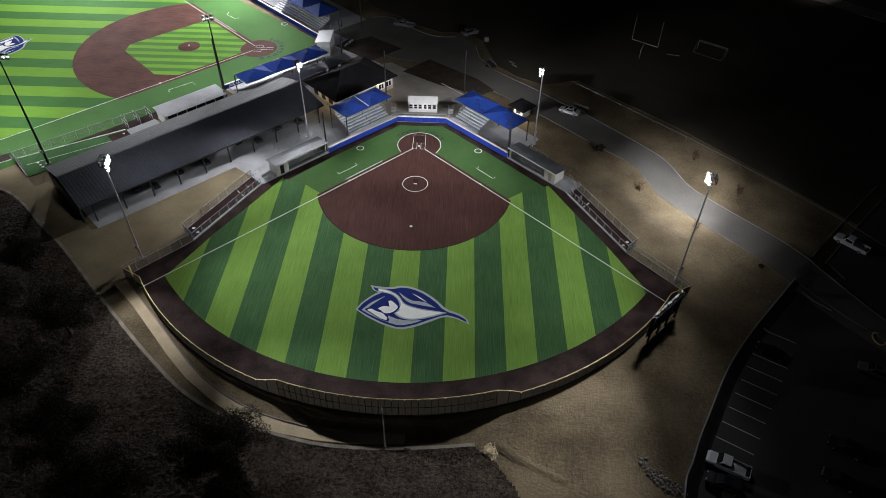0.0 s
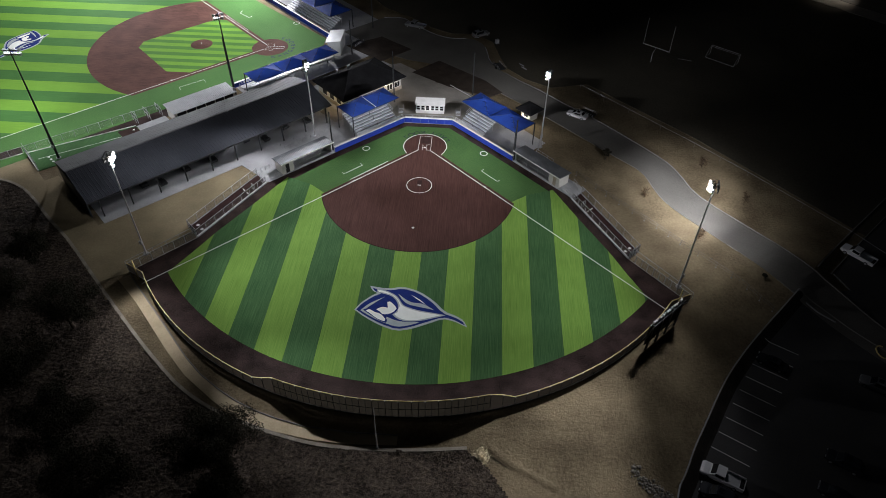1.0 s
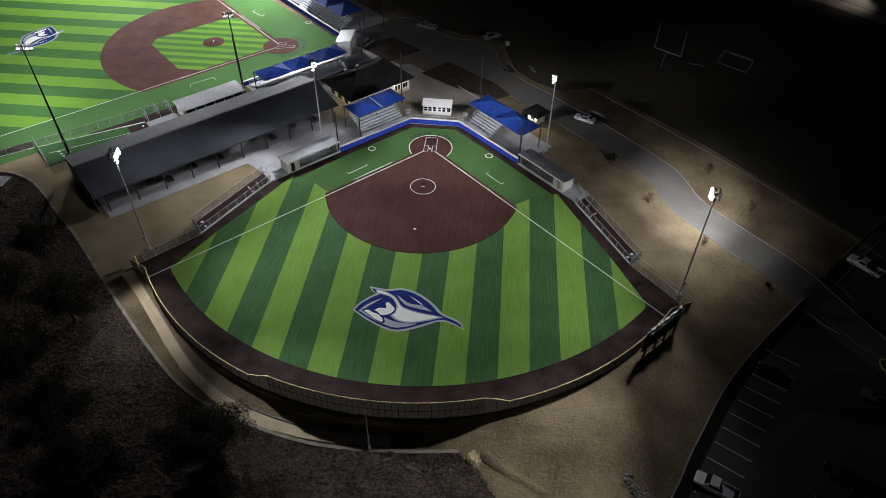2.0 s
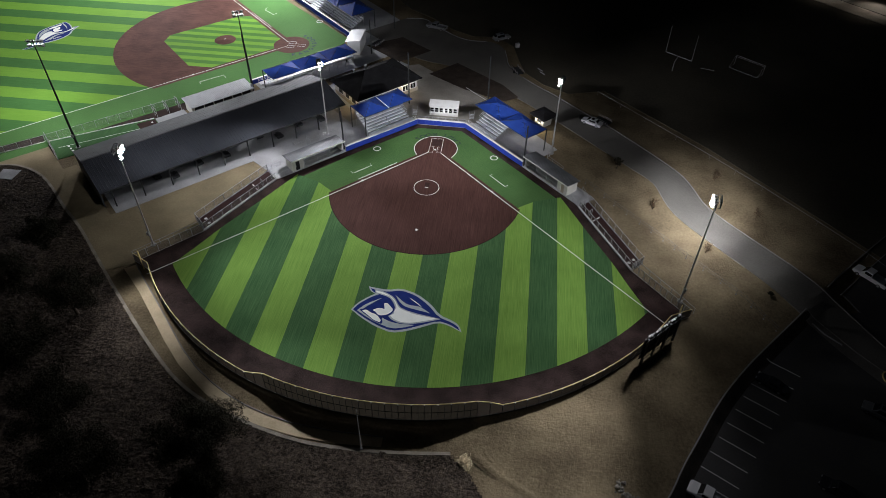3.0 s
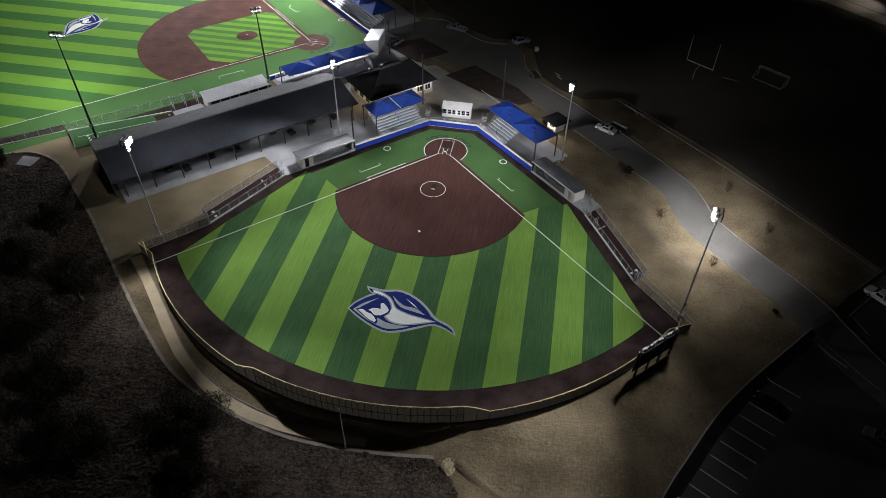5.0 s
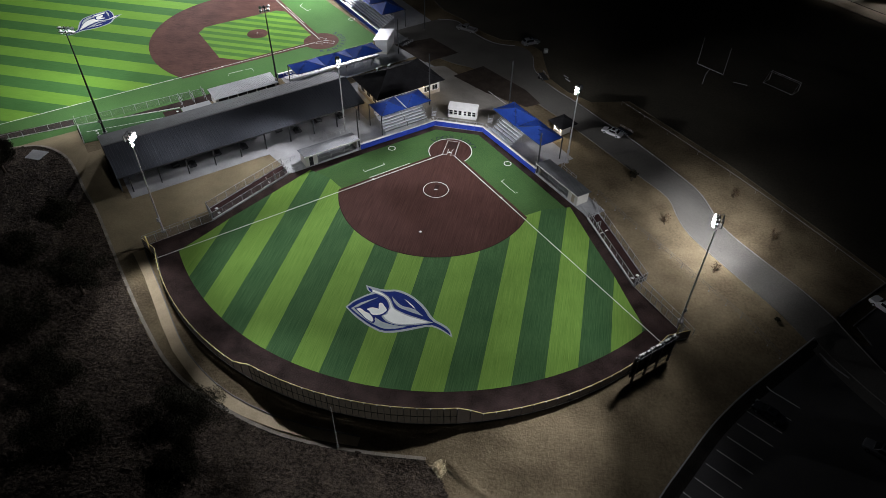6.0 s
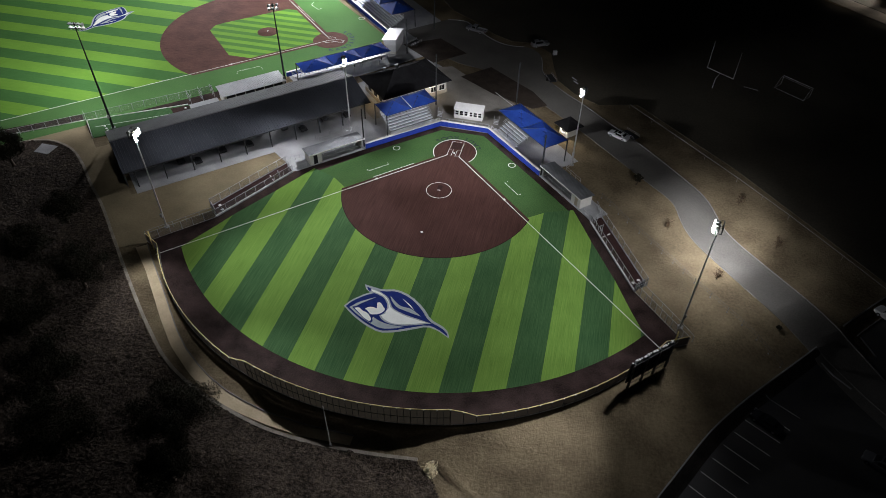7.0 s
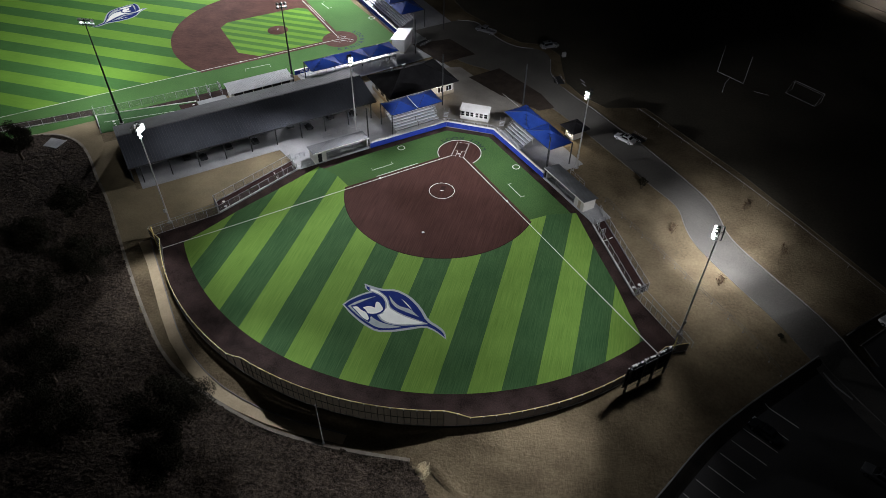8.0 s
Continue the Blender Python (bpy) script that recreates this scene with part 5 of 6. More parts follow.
    for a, b in ((0.2, 30.9), (-3.5, 31.6), (-2.6, 30.4)):
        z = ze + (b1 - b) / (b1 - rb) * (zr - ze)
        part("roof_vent", tube(tube(B(), LF(a, b, z - 0.3), LF(a, b, z + 0.6), 0.22, n=8), LF(a, b, z + 0.6), LF(a, b, z + 0.75), 0.34, n=8), M_ROOF_P, root, "pale metal roof vent")
    return root


hip_building()
for a, b in ((6.4, 24.0), (5.9, 27.0), (-7.6, 20.8)):
    data = bpy.data.lights.new("porch_lamp", "POINT")
    data.energy, data.color, data.shadow_soft_size = 60, (1.0, 0.75, 0.45), 0.15
    new("porch_lamp", data).location = LF(a, b, 2.5)


def kiosk():
    base = Vector((22.2, 13.2, 0))
    root = thing("ticket_booth", base, "small ticket booth with a dark hipped roof and lit front", "booth")
    f = lambda a, b, z=0: base + RF(a, b, z)
    part("body", hexa(B(), f, -1.3, 1.3, -1.3, 1.3, 0.03, 2.4), M_BLOCK, root)
    part("window", hexa(B(), f, -0.5, 0.7, -1.36, -1.305, 0.95, 1.65), M_GLASS, root)
    part("counter", hexa(B(), f, -0.7, 0.9, -1.6, -1.31, 0.85, 0.93), M_WHITE, root)
    z0, z1 = 2.45, 3.6
    c = [f(-2.3, -2.3, z0), f(2.3, -2.3, z0), f(2.3, 2.3, z0), f(-2.3, 2.3, z0)]
    for i in range(4):
        part("roof_plane", shell(B(), [(c[i], c[(i + 1) % 4], f(0, 0, z1))], 0.1), M_SHINGLE, root)
    part("wall_light", hexa(B(), f, -0.15, 0.15, -1.5, -1.31, 1.95, 2.15), M_WARM, root, "small lit wall lamp")
    data = bpy.data.lights.new("porch_lamp", "POINT")
    data.energy, data.color, data.shadow_soft_size = 700, (1.0, 0.86, 0.66), 0.15
    new("porch_lamp", data).location = f(0.0, -1.75, 2.1)
    return root


kiosk()
solid("edge_rail", tube(B(), (3.9, 26.0, 0.2), (9.4, 20.6, 0.2), 0.07, n=6), M_WHITE, "white pipe rail edging the dirt behind the stands", "rail")
post_and_wire("ramp_railing", [RF(15.5, 19.5).to_2d(), RF(16.8, 16.2).to_2d(), RF(21.5, 16.0).to_2d()], 1.1, 1.4, "galvanised ramp railing behind the third-base stands", None, rails=(1.0, 0.5), group="stand railings")

# ---------------------------------------------------------------- baseball field
BB = thing("baseball_outfield", (-90, 40, 0), "artificial turf baseball outfield in green stripes", "turf", kind="structure")
flat("baseball_foul_turf", [BF(12, -28.4), BF(-13.3, -6.0), BF(-13.3, 6.0), BF(12, 29), BF(160, 175), BF(160, -172)], 0.014, M_TURF_F2, "plain green artificial turf in baseball foul ground", "turf")
def stripe_edge(k):
    return HOME2.y - 26.2 + 4.4 * k


for k in range(-26, 26):
    y0, y1 = stripe_edge(k), stripe_edge(k + 1)
    pts = [(HOME2.x - max(abs(y - HOME2.y), 20), y) for y in (y0, (y0 + y1) / 2, y1)]
    light = k % 2 == 0
    part("turf_stripe", slab(B(), pts + [(-190, y1), (-190, y0)], -0.2, 0.020), M_TURF_L2 if light else M_TURF_D2, BB, "light green turf" if light else "dark green turf")

# skinned arc, grass square, mound and home circle
BC, BR = BF(17.9, 0), 27.6
e1 = on_ring(BC.x, BC.y, BR, BF(0, -0.9 * 1.414), (-C45, -C45))
e2 = on_ring(BC.x, BC.y, BR, BF(0, 0.9 * 1.414), (-C45, C45))
q1 = math.degrees(math.atan2(e1[1] - BC.y, e1[0] - BC.x)) % 360
q2 = math.degrees(math.atan2(e2[1] - BC.y, e2[0] - BC.x)) % 360
hb = [BF(0.9, -2.2), BF(0.0, -1.3), BF(0, 1.3), BF(0.9, 2.2)]
solid("baseball_infield", slab(B(), [p[:2] for p in arc(BC.x, BC.y, BR, q2, q1, 48)] + [tuple(p.to_2d()) for p in hb], -0.15, 0.028), M_CLAY2, "reddish-brown baseball infield skin", "infield", kind="structure")
square = thing("baseball_infield_turf", BF(19.4, 0), "striped green infield turf square", "turf", kind="structure")
W2 = 1.64
for k in range(-9, 9):
    s0, s1 = W2 * k, W2 * (k + 1)
    lo, hi = [], []
    for s in (s0, s1):
        far = 36.5 if s < -0.9 else 33.5
        lo.append(BF(max(2.6, abs(s) + 1.1), s))
        hi.append(BF(min(far - abs(s), 33.2), s))
    part("turf_stripe", slab(B(), lo + hi[::-1], -0.1, 0.036), M_TURF_L2 if k % 2 else M_TURF_M2, square, "light green turf" if k % 2 else "dark green turf")
bm = B()
bmesh.ops.create_cone(bm, cap_ends=True, segments=40, radius1=2.75, radius2=1.0, depth=0.25)
bmesh.ops.translate(bm, verts=bm.verts, vec=BC + Vector((0, 0, 0.165)))
solid("pitching_mound", bm, M_CLAY2, "low reddish-brown pitching mound", "mound", kind="structure")
solid("mound_rubber", hexa(B(), lambda a, b, z: BC + XY(a, b, z), -0.08, 0.08, -0.31, 0.31, 0.2, 0.31), M_WHITE, "white pitching rubber on the mound", "pitching rubber")
solid("baseball_home_circle", slab(B(), arc(HOME2.x, HOME2.y, 4.6, 0, 360, 48)[:-1], -0.1, 0.040), M_CLAY2, "reddish-brown clay circle at baseball home plate", "infield", kind="structure")
for s in (-1, 1):
    line("baseball_foul_line", [BF(1.2, s * 1.2), BF(120, s * 120)], 0.13, 0.047, "white baseball foul line")
    line("baseball_batter_box", [BF(-0.9, s * 0.5), BF(0.9, s * 0.5), BF(0.9, s * 1.7), BF(-0.9, s * 1.7)], 0.09, 0.050, "white batter's box", True)
    line("baseball_lane", [BF(8.2, s * 9.1), BF(16.7, s * 17.6)], 0.10, 0.047, "white running lane line") if s > 0 else None
line("baseball_coach_box", [BF(15.4, -22.9), BF(16.0, -21.9), BF(11.6, -17.9), BF(10.6, -19.1)], 0.09, 0.028, "white coach's box line")
line("baseball_coach_box", [BF(13.3, 21.0), BF(13.4, 19.4), BF(10.2, 16.8), BF(9.6, 17.8)], 0.09, 0.028, "white coach's box line")
line("baseball_catcher_box", [BF(-0.9, -0.6), BF(-3.6, -0.6), BF(-3.6, 0.6), BF(-0.9, 0.6)], 0.09, 0.050, "white catcher's box")
c = BF(-3.6, 14.6)
line("baseball_on_deck", arc(c.x, c.y, 0.8, 0, 360, 24)[:-1], 0.16, 0.03, "white on-deck circle", True)
lettering("baseball_lettering", "KANGAROOS", (HOME2.x + 0.4, HOME2.y), 6.0, -72, 18.0, 1.7, "dark KANGAROOS lettering in an arc behind baseball home", M_LETTER_B)
crest(lambda x, y, z=0: BF(64.5 - 0.95 * y, -3.2 - 0.93 * x, z), 0.03, "baseball_emblem", "navy, white and silver shield emblem on the baseball outfield")
for sgn in (-1, 1):
    for d in (18.9,):
        solid("base", hexa(B(), lambda a, b, z: BF(d, sgn * d) + RF(a, b, z), -0.2, 0.2, -0.2, 0.2, 0.02, 0.11), M_WHITE, "square white base bag on the clay", "base", "bases")


# near foul wall of the baseball field, its track, dugout, bullpen and stands
flat("baseball_track", [LF(64, 49.5), LF(20, 48.6), LF(20, 46.2), LF(64, 44.8)], 0.024, M_TRACK, "dark warning track beside the baseball foul line", "ground")
solid("baseball_track_far", ribbon(B(), [LF(64, 52.6), LF(92, 56.4)], 2.5, -0.1, 0.028), M_TRACK, "dark warning track beside the baseball fence", "ground", kind="structure")
kerb("baseball_yard_curb", [LF(64.2, 51.15), LF(92, 54.95)], "white curb between yard and warning track", 0.15, 0.14, M_WHITE)
dug2 = lambda a, b, z=0.0: LF(a, 88.0 - b, z)
dugout(dug2, 20.9, 35.4, 42.2, 46.4, True, "baseball dugout with a long pale metal roof", M_ROOF_P, back_gaps=6)
flat("baseball_apron", [LF(36, 41.2), LF(36, 46.2), LF(42.5, 46.2), LF(42.5, 41.2)], 0.05, M_CONC, "pale concrete apron beside the baseball dugout", "pavement")
flat("baseball_bullpen", [LF(42.6, 40.4), LF(42.6, 46.4), LF(63.5, 50.8), LF(63.8, 43.0)], 0.046, M_TURF_D, "green turf lane in the baseball bullpen", "bullpen")
flat("baseball_bullpen_clay", [LF(42.7, 41.4), LF(42.7, 46.0), LF(46.5, 46.6), LF(46.5, 41.4)], 0.052, M_CLAY_D, "dark clay end of the baseball bullpen", "bullpen")
kerb("baseball_bullpen_curb", [LF(42.6, 46.4), LF(63.6, 50.8)], "white curb beside the baseball bullpen", 0.2, 0.13, M_WHITE)
kerb("baseball_bullpen_curb_outer", [LF(63.8, 43.0), LF(63.6, 50.8)], "white curb at the end of the baseball bullpen", 0.2, 0.14, M_WHITE)
line("bullpen_line", [LF(46.5, 44.2), LF(62.5, 47.2)], 0.1, 0.06, "white line on the bullpen turf")
post_and_wire("baseball_bullpen_fence", [LF(63.7, 43.0).to_2d(), LF(63.7, 51.0).to_2d()], 2.4, 1.6, "chain-link fence at the end of the baseball bullpen", M_WIRE, rails=(1.0, 0.5), group="baseball fences")
post_and_wire("baseball_side_fence", [LF(36, 49.3).to_2d(), LF(64, 51.2).to_2d(), LF(92, 53.5).to_2d()], 1.6, 2.6, "chain-link fence along baseball foul ground", M_WIRE, rails=(1.0,), group="baseball fences")
for a in (36.5, 39.2, 41.9):
    post_and_wire("baseball_gate", [LF(a, 46.0).to_2d(), LF(a, 49.2).to_2d()], 2.2, 1.6, "tall chain-link gate beside the baseball dugout", M_WIRE, rails=(1.0, 0.5), group="baseball fences")
for a, b in ((60.6, 46.5), (60.5, 45.4), (60.4, 44.4), (43.5, 45.2), (43.6, 43.0)):
    c = LF(a, b)
    solid("bullpen_plate", slab(B(), [c + Vector(v) for v in ((-0.22, -0.22, 0), (0.22, -0.22, 0), (0.22, 0.04, 0), (0, 0.22, 0), (-0.22, 0.04, 0))], 0.03, 0.1), M_WHITE, "white home plate in the baseball bullpen", "home plate", "bullpen plates")

bw = lambda a, b, z=0.0: LF(a, 88.0 - b, z)
bleacher(bw, -6.0, 17.0, 42.6, 6, "long aluminium bleacher stand beside the baseball field")
canopy(LF, -5.3, 17.0, 38.2, 43.6, 4.9, 6.2, 3, "blue three-bay shade canopy over the baseball bleachers")
back2 = [LF(18.5, 47.4), LF(-9.5, 47.6), LF(-13.2, 53.0), LF(-13.2, 90)]
wall2 = thing("baseball_backstop_wall", LF(-10, 50), "royal blue padded wall with white cap at the baseball field", "wall", kind="structure")
for p, q in zip(back2, back2[1:]):
    n = max(2, round((q - p).length / 2.4))
    d = (q - p).normalized()
    out = Vector((d.y, -d.x, 0))
    for i in range(n):
        a, b = p.lerp(q, i / n) + d * 0.012, p.lerp(q, (i + 1) / n) - d * 0.012
        part("wall_pad", slab(B(), [a, b, b + out * 0.14, a + out * 0.14], 0.0, 1.16), M_BLUE, wall2)
    part("wall_cap", slab(B(), [p - out * 0.03, q - out * 0.03, q + out * 0.42, p + out * 0.42], 1.185, 1.30), M_WHITE, wall2)
solid("baseball_inner_track", ribbon(B(), [LF(18, 48.6), LF(-10.4, 48.8), LF(-14.6, 54), LF(-14.6, 90)], 2.0, -0.1, 0.026), M_TRACK, "dark warning track before the baseball backstop", "ground", kind="structure")
flat("baseball_pavement", [LF(18, 38.5), LF(18, 47.2), LF(-9.5, 47.2), LF(-12.8, 53.0), LF(-12.8, 90), LF(-30, 90), LF(-30, 52), LF(-16, 40)], 0.020, M_CONC, "grey concrete paving behind the baseball backstop", "pavement")
pb = lambda a, b, z=0.0: HOME2 + Vector((16.6 + b, a - 0.2, z))
press_box(pb, -3.0, 3.4, -0.8, 2.4, 0.75, 3.6, "pale press box behind baseball home plate", 6, M_ROOF_P)
bw2 = lambda a, b, z=0.0: LF(-b, a, z)
bleacher(bw2, 57.5, 78.0, 14.8, 7, "long aluminium bleacher stand on the far side of the baseball field")
canopy(lambda a, b, z=0.0: LF(-b, a, z), 56.0, 78.5, 15.0, 22.0, 4.9, 6.4, 3, "blue shade canopy over the far baseball bleachers")

# ---------------------------------------------------------------- beyond the outfield: path, low wall, poles
M_BLOCKW = mat("weathered_wall_block", (0.20, 0.18, 0.145), (0.36, 0.325, 0.265), 0.6, 5, 0.9, bump=0.01, vary=0.12)
WALL_OUT = [(-92, -22), (-87.7, -19.0), (-83.5, -17.5), (-79.1, -18.5), (-75.6, -20.2), (-71, -24.0), (-66.3, -28.7), (-60.6, -33.4), (-55.2, -38.9), (-47.6, -46.6), (-38.4, -55.6), (-34.0, -59.5), (-30.2, -62.8), (-25.4, -65.7), (-19.0, -68.2), (-9.9, -70.6), (-1.9, -70.9), (5.8, -70.4), (11.4, -69.7)]
brush = [(x - 0.2, y - 0.25) for x, y in WALL_OUT] + [(13.4, -71.6), (15.6, -74.4), (17.4, -77.8), (21.0, -82.5), (22.4, -90), (28, -104), (-110, -104), (-110, -30)]


def inside(x, y, poly):
    hit = False
    for (x0, y0), (x1, y1) in zip(poly, poly[1:] + poly[:1]):
        if (y0 > y) != (y1 > y) and x < x0 + (x1 - x0) * (y - y0) / (y1 - y0):
            hit = not hit
    return hit


def lumpy_ground(name, poly, step, label):
    """Rough, clodded earth within an outline."""
    xs, ys = [p[0] for p in poly], [p[1] for p in poly]
    nx, ny = int((max(xs) - min(xs)) / step), int((max(ys) - min(ys)) / step)
    index, verts, faces = {}, [], []

    def corner(i, j):
        if (i, j) not in index:
            x, y = min(xs) + i * step, min(ys) + j * step
            clod = noise.noise((x * 0.95, y * 0.95, 4.0)) * 0.8 + noise.noise((x * 0.3, y * 0.3, 9.0)) * 0.5
            z = 0.16 + 0.15 * max(0.0, clod) + 0.10 * noise.noise((x * 2.3, y * 2.3, 2.0))
            if math.hypot(x + 82.4, y + 20.7) < 4.5:
                z = 0.03
            index[(i, j)] = len(verts)
            verts.append((x + 0.2 * noise.noise((x, y, 7.0)), y + 0.2 * noise.noise((x, y, 11.0)), z))
        return index[(i, j)]
    for j in range(ny):
        for i in range(nx):
            x, y = min(xs) + (i + 0.5) * step, min(ys) + (j + 0.5) * step
            if inside(x, y, poly):
                faces.append((corner(i, j), corner(i + 1, j), corner(i + 1, j + 1), corner(i, j + 1)))
    me = bpy.data.meshes.new(name)
    me.from_pydata(verts, [], faces)
    me.materials.append(M_BRUSH)
    return tagged(new(name, me), label, "ground", kind="structure")


lumpy_ground("brush_slope", brush, 0.32, "dark rough brush slope with clods below the low wall")
low_wall = thing("retaining_wall", (-30, -62, 0), "low pale concrete retaining wall curving behind the outfield", "wall", kind="structure")
P = spaced(smooth(WALL_OUT), 92)
for a, b in zip(P, P[1:]):
    d = (b - a).normalized() * 0.01
    part("wall_block", ribbon(B(), [a + d, b - d], 0.5, -0.3, 0.18), M_BLOCKW, low_wall)
CONC_IN = [(-46.0, -41.4), (-43.7, -43.9), (-38.5, -49.4), (-34.7, -53.5), (-30.8, -57.7), (-27.7, -60.5), (-24.4, -62.8), (-21.5, -64.5), (-18.1, -66.0), (-14.9, -67.0), (-11.0, -67.9), (-5, -68.4), (2, -68.4)]
CONC_OUT = [(2, -69.9), (-5, -70.2), (-10.1, -69.8), (-14.7, -69.0), (-18.4, -68.0), (-21.5, -66.6), (-24.4, -64.9), (-26.5, -63.4), (-30.1, -60.7), (-34.2, -56.6), (-38.3, -52.1), (-42.7, -47.3), (-45.9, -44.2), (-47.6, -42.6)]
flat("outfield_path", CONC_IN + CONC_OUT, 0.05, M_CONC_T, "pale tan concrete path behind the outfield fence", "path")
kerb("path_kerb", CONC_IN, "raised edge of the outfield path", 0.17, 0.16, M_KERB)
root = thing("flag_pole", (-0.5, -70.55, 0), "slim grey pole behind the centre-field fence", "pole")
part("pole", tube(B(), (-0.5, -70.55, 0), (-0.5, -70.55, 9.4), 0.09, 0.06, 8), M_POLE_G, root)
part("footing", tube(B(), (-0.5, -70.55, 0), (-0.5, -70.55, 0.45), 0.22, 0.2, 8), M_CONC, root)
root = thing("hydrant_post", (29.4, -56.6, 0), "small dark valve post in the bare ground", "post")
part("stem", tube(B(), (29.4, -56.6, -0.05), (29.4, -56.6, 0.9), 0.07, n=8), M_POLE, root)
part("arm", tube(B(), (29.1, -56.6, 0.8), (29.7, -56.6, 0.8), 0.06, n=8), M_POLE, root)

# fences along the third-base side and the drive
post_and_wire("pasture_fence", [(31.0, -7.4), (32.7, -9.3), (36.2, -13.6), (40.6, -18.4), (44.4, -22.5), (47.9, -26.6), (52.9, -32.0), (57.4, -36.0), (61.0, -39.6)], 1.15, 3.0, "thin steel rail fence on the bare slope beside third base", None, M_POST, M_POST, 0.030, rails=(0.95, 0.5), group="rail fences", footing=True)
post_and_wire("field_fence", [(34.8, 27.4), (44.8, 17.2), (56.8, 4.7), (65.4, -4.9), (73.2, -14.2), (86, -30)], 1.0, 8.5, "thin wire fence beyond the drive", None, M_KERB, M_CONC, 0.045, rails=(1.0,), group="rail fences")


flat("practice_field", [(36.5, 29.5), (57.2, 8.7), (74.5, -12.2), (88, -28.6), (150, 30), (150, 44), (99.2, 95.0), (60, 130), (-60, 130), (-16, 68), (-9, 63), (-3, 57), (3, 53.6), (9, 54.0), (14, 49.5), (15.6, 42.5), (17.4, 36), (22, 30.6), (28, 27)], 0.035, M_UNLIT_GRASS, "dormant grass of an unlit practice field, its darkness put in the colour", "grass")
solid("ground_bar", tube(B(), (61.1, 44.5, 0.09), (64.3, 43.6, 0.09), 0.06, n=6), M_PIPE, "pale pipe lying on the dark practice field", "pipe")


def goal_post():
    base = Vector((53.8, 42.1, 0))
    root = thing("goal_post", base, "pale football goal post on the dark practice field", "goal post")
    c = base + Vector((0, 0, 3.4))
    x = Vector((0.80, -0.6, 0))
    part("stem", tube(tube(B(), base, base + Vector((0, 0, 2.4)), 0.09, n=8), base + Vector((0, 0, 2.4)), c + Vector((0.9, 1.2, 0)), 0.08, n=8), M_PIPE, root)
    c += Vector((0.9, 1.2, 0))
    part("crossbar", tube(B(), c - x * 3.55, c + x * 3.55, 0.09, n=8), M_PIPE, root)
    for s in (-1, 1):
        part("upright", tube(B(), c + x * 3.55 * s, c + x * 3.55 * s + Vector((0, 0, 6.6)), 0.075, n=8), M_PIPE, root)
    return root


goal_post()


def soccer_goal():
    p, q = Vector((70.0, 48.2, 0)), Vector((75.9, 43.5, 0))
    d = (q - p).normalized()
    back = Vector((d.y, -d.x, 0))
    root = thing("soccer_goal", (p + q) / 2, "pale soccer goal frame on the dark practice field", "soccer goal")
    up = Vector((0, 0, 2.4))
    for e in (p, q):
        part("upright", tube(B(), e, e + up, 0.06, n=8), M_PIPE, root)
        part("stay", tube(tube(B(), e + up, e + up + back * 0.8, 0.04, n=6), e + up + back * 0.8, e + back * 2.7, 0.04, n=6), M_PIPE, root)
    part("crossbar", tube(B(), p + up, q + up, 0.06, n=8), M_PIPE, root)
    part("back_bar", tube(B(), p + up + back * 0.8, q + up + back * 0.8, 0.04, n=6), M_PIPE, root)
    part("ground_bar", tube(B(), p + back * 2.7 + Vector((0, 0, 0.1)), q + back * 2.7 + Vector((0, 0, 0.1)), 0.05, n=6), M_PIPE, root)
    for e in (p, q):
        part("side_bar", tube(B(), e + Vector((0, 0, 0.04)), e + back * 2.7 + Vector((0, 0, 0.04)), 0.04, n=6), M_PIPE, root)
    return root


soccer_goal()

# ---------------------------------------------------------------- vehicles


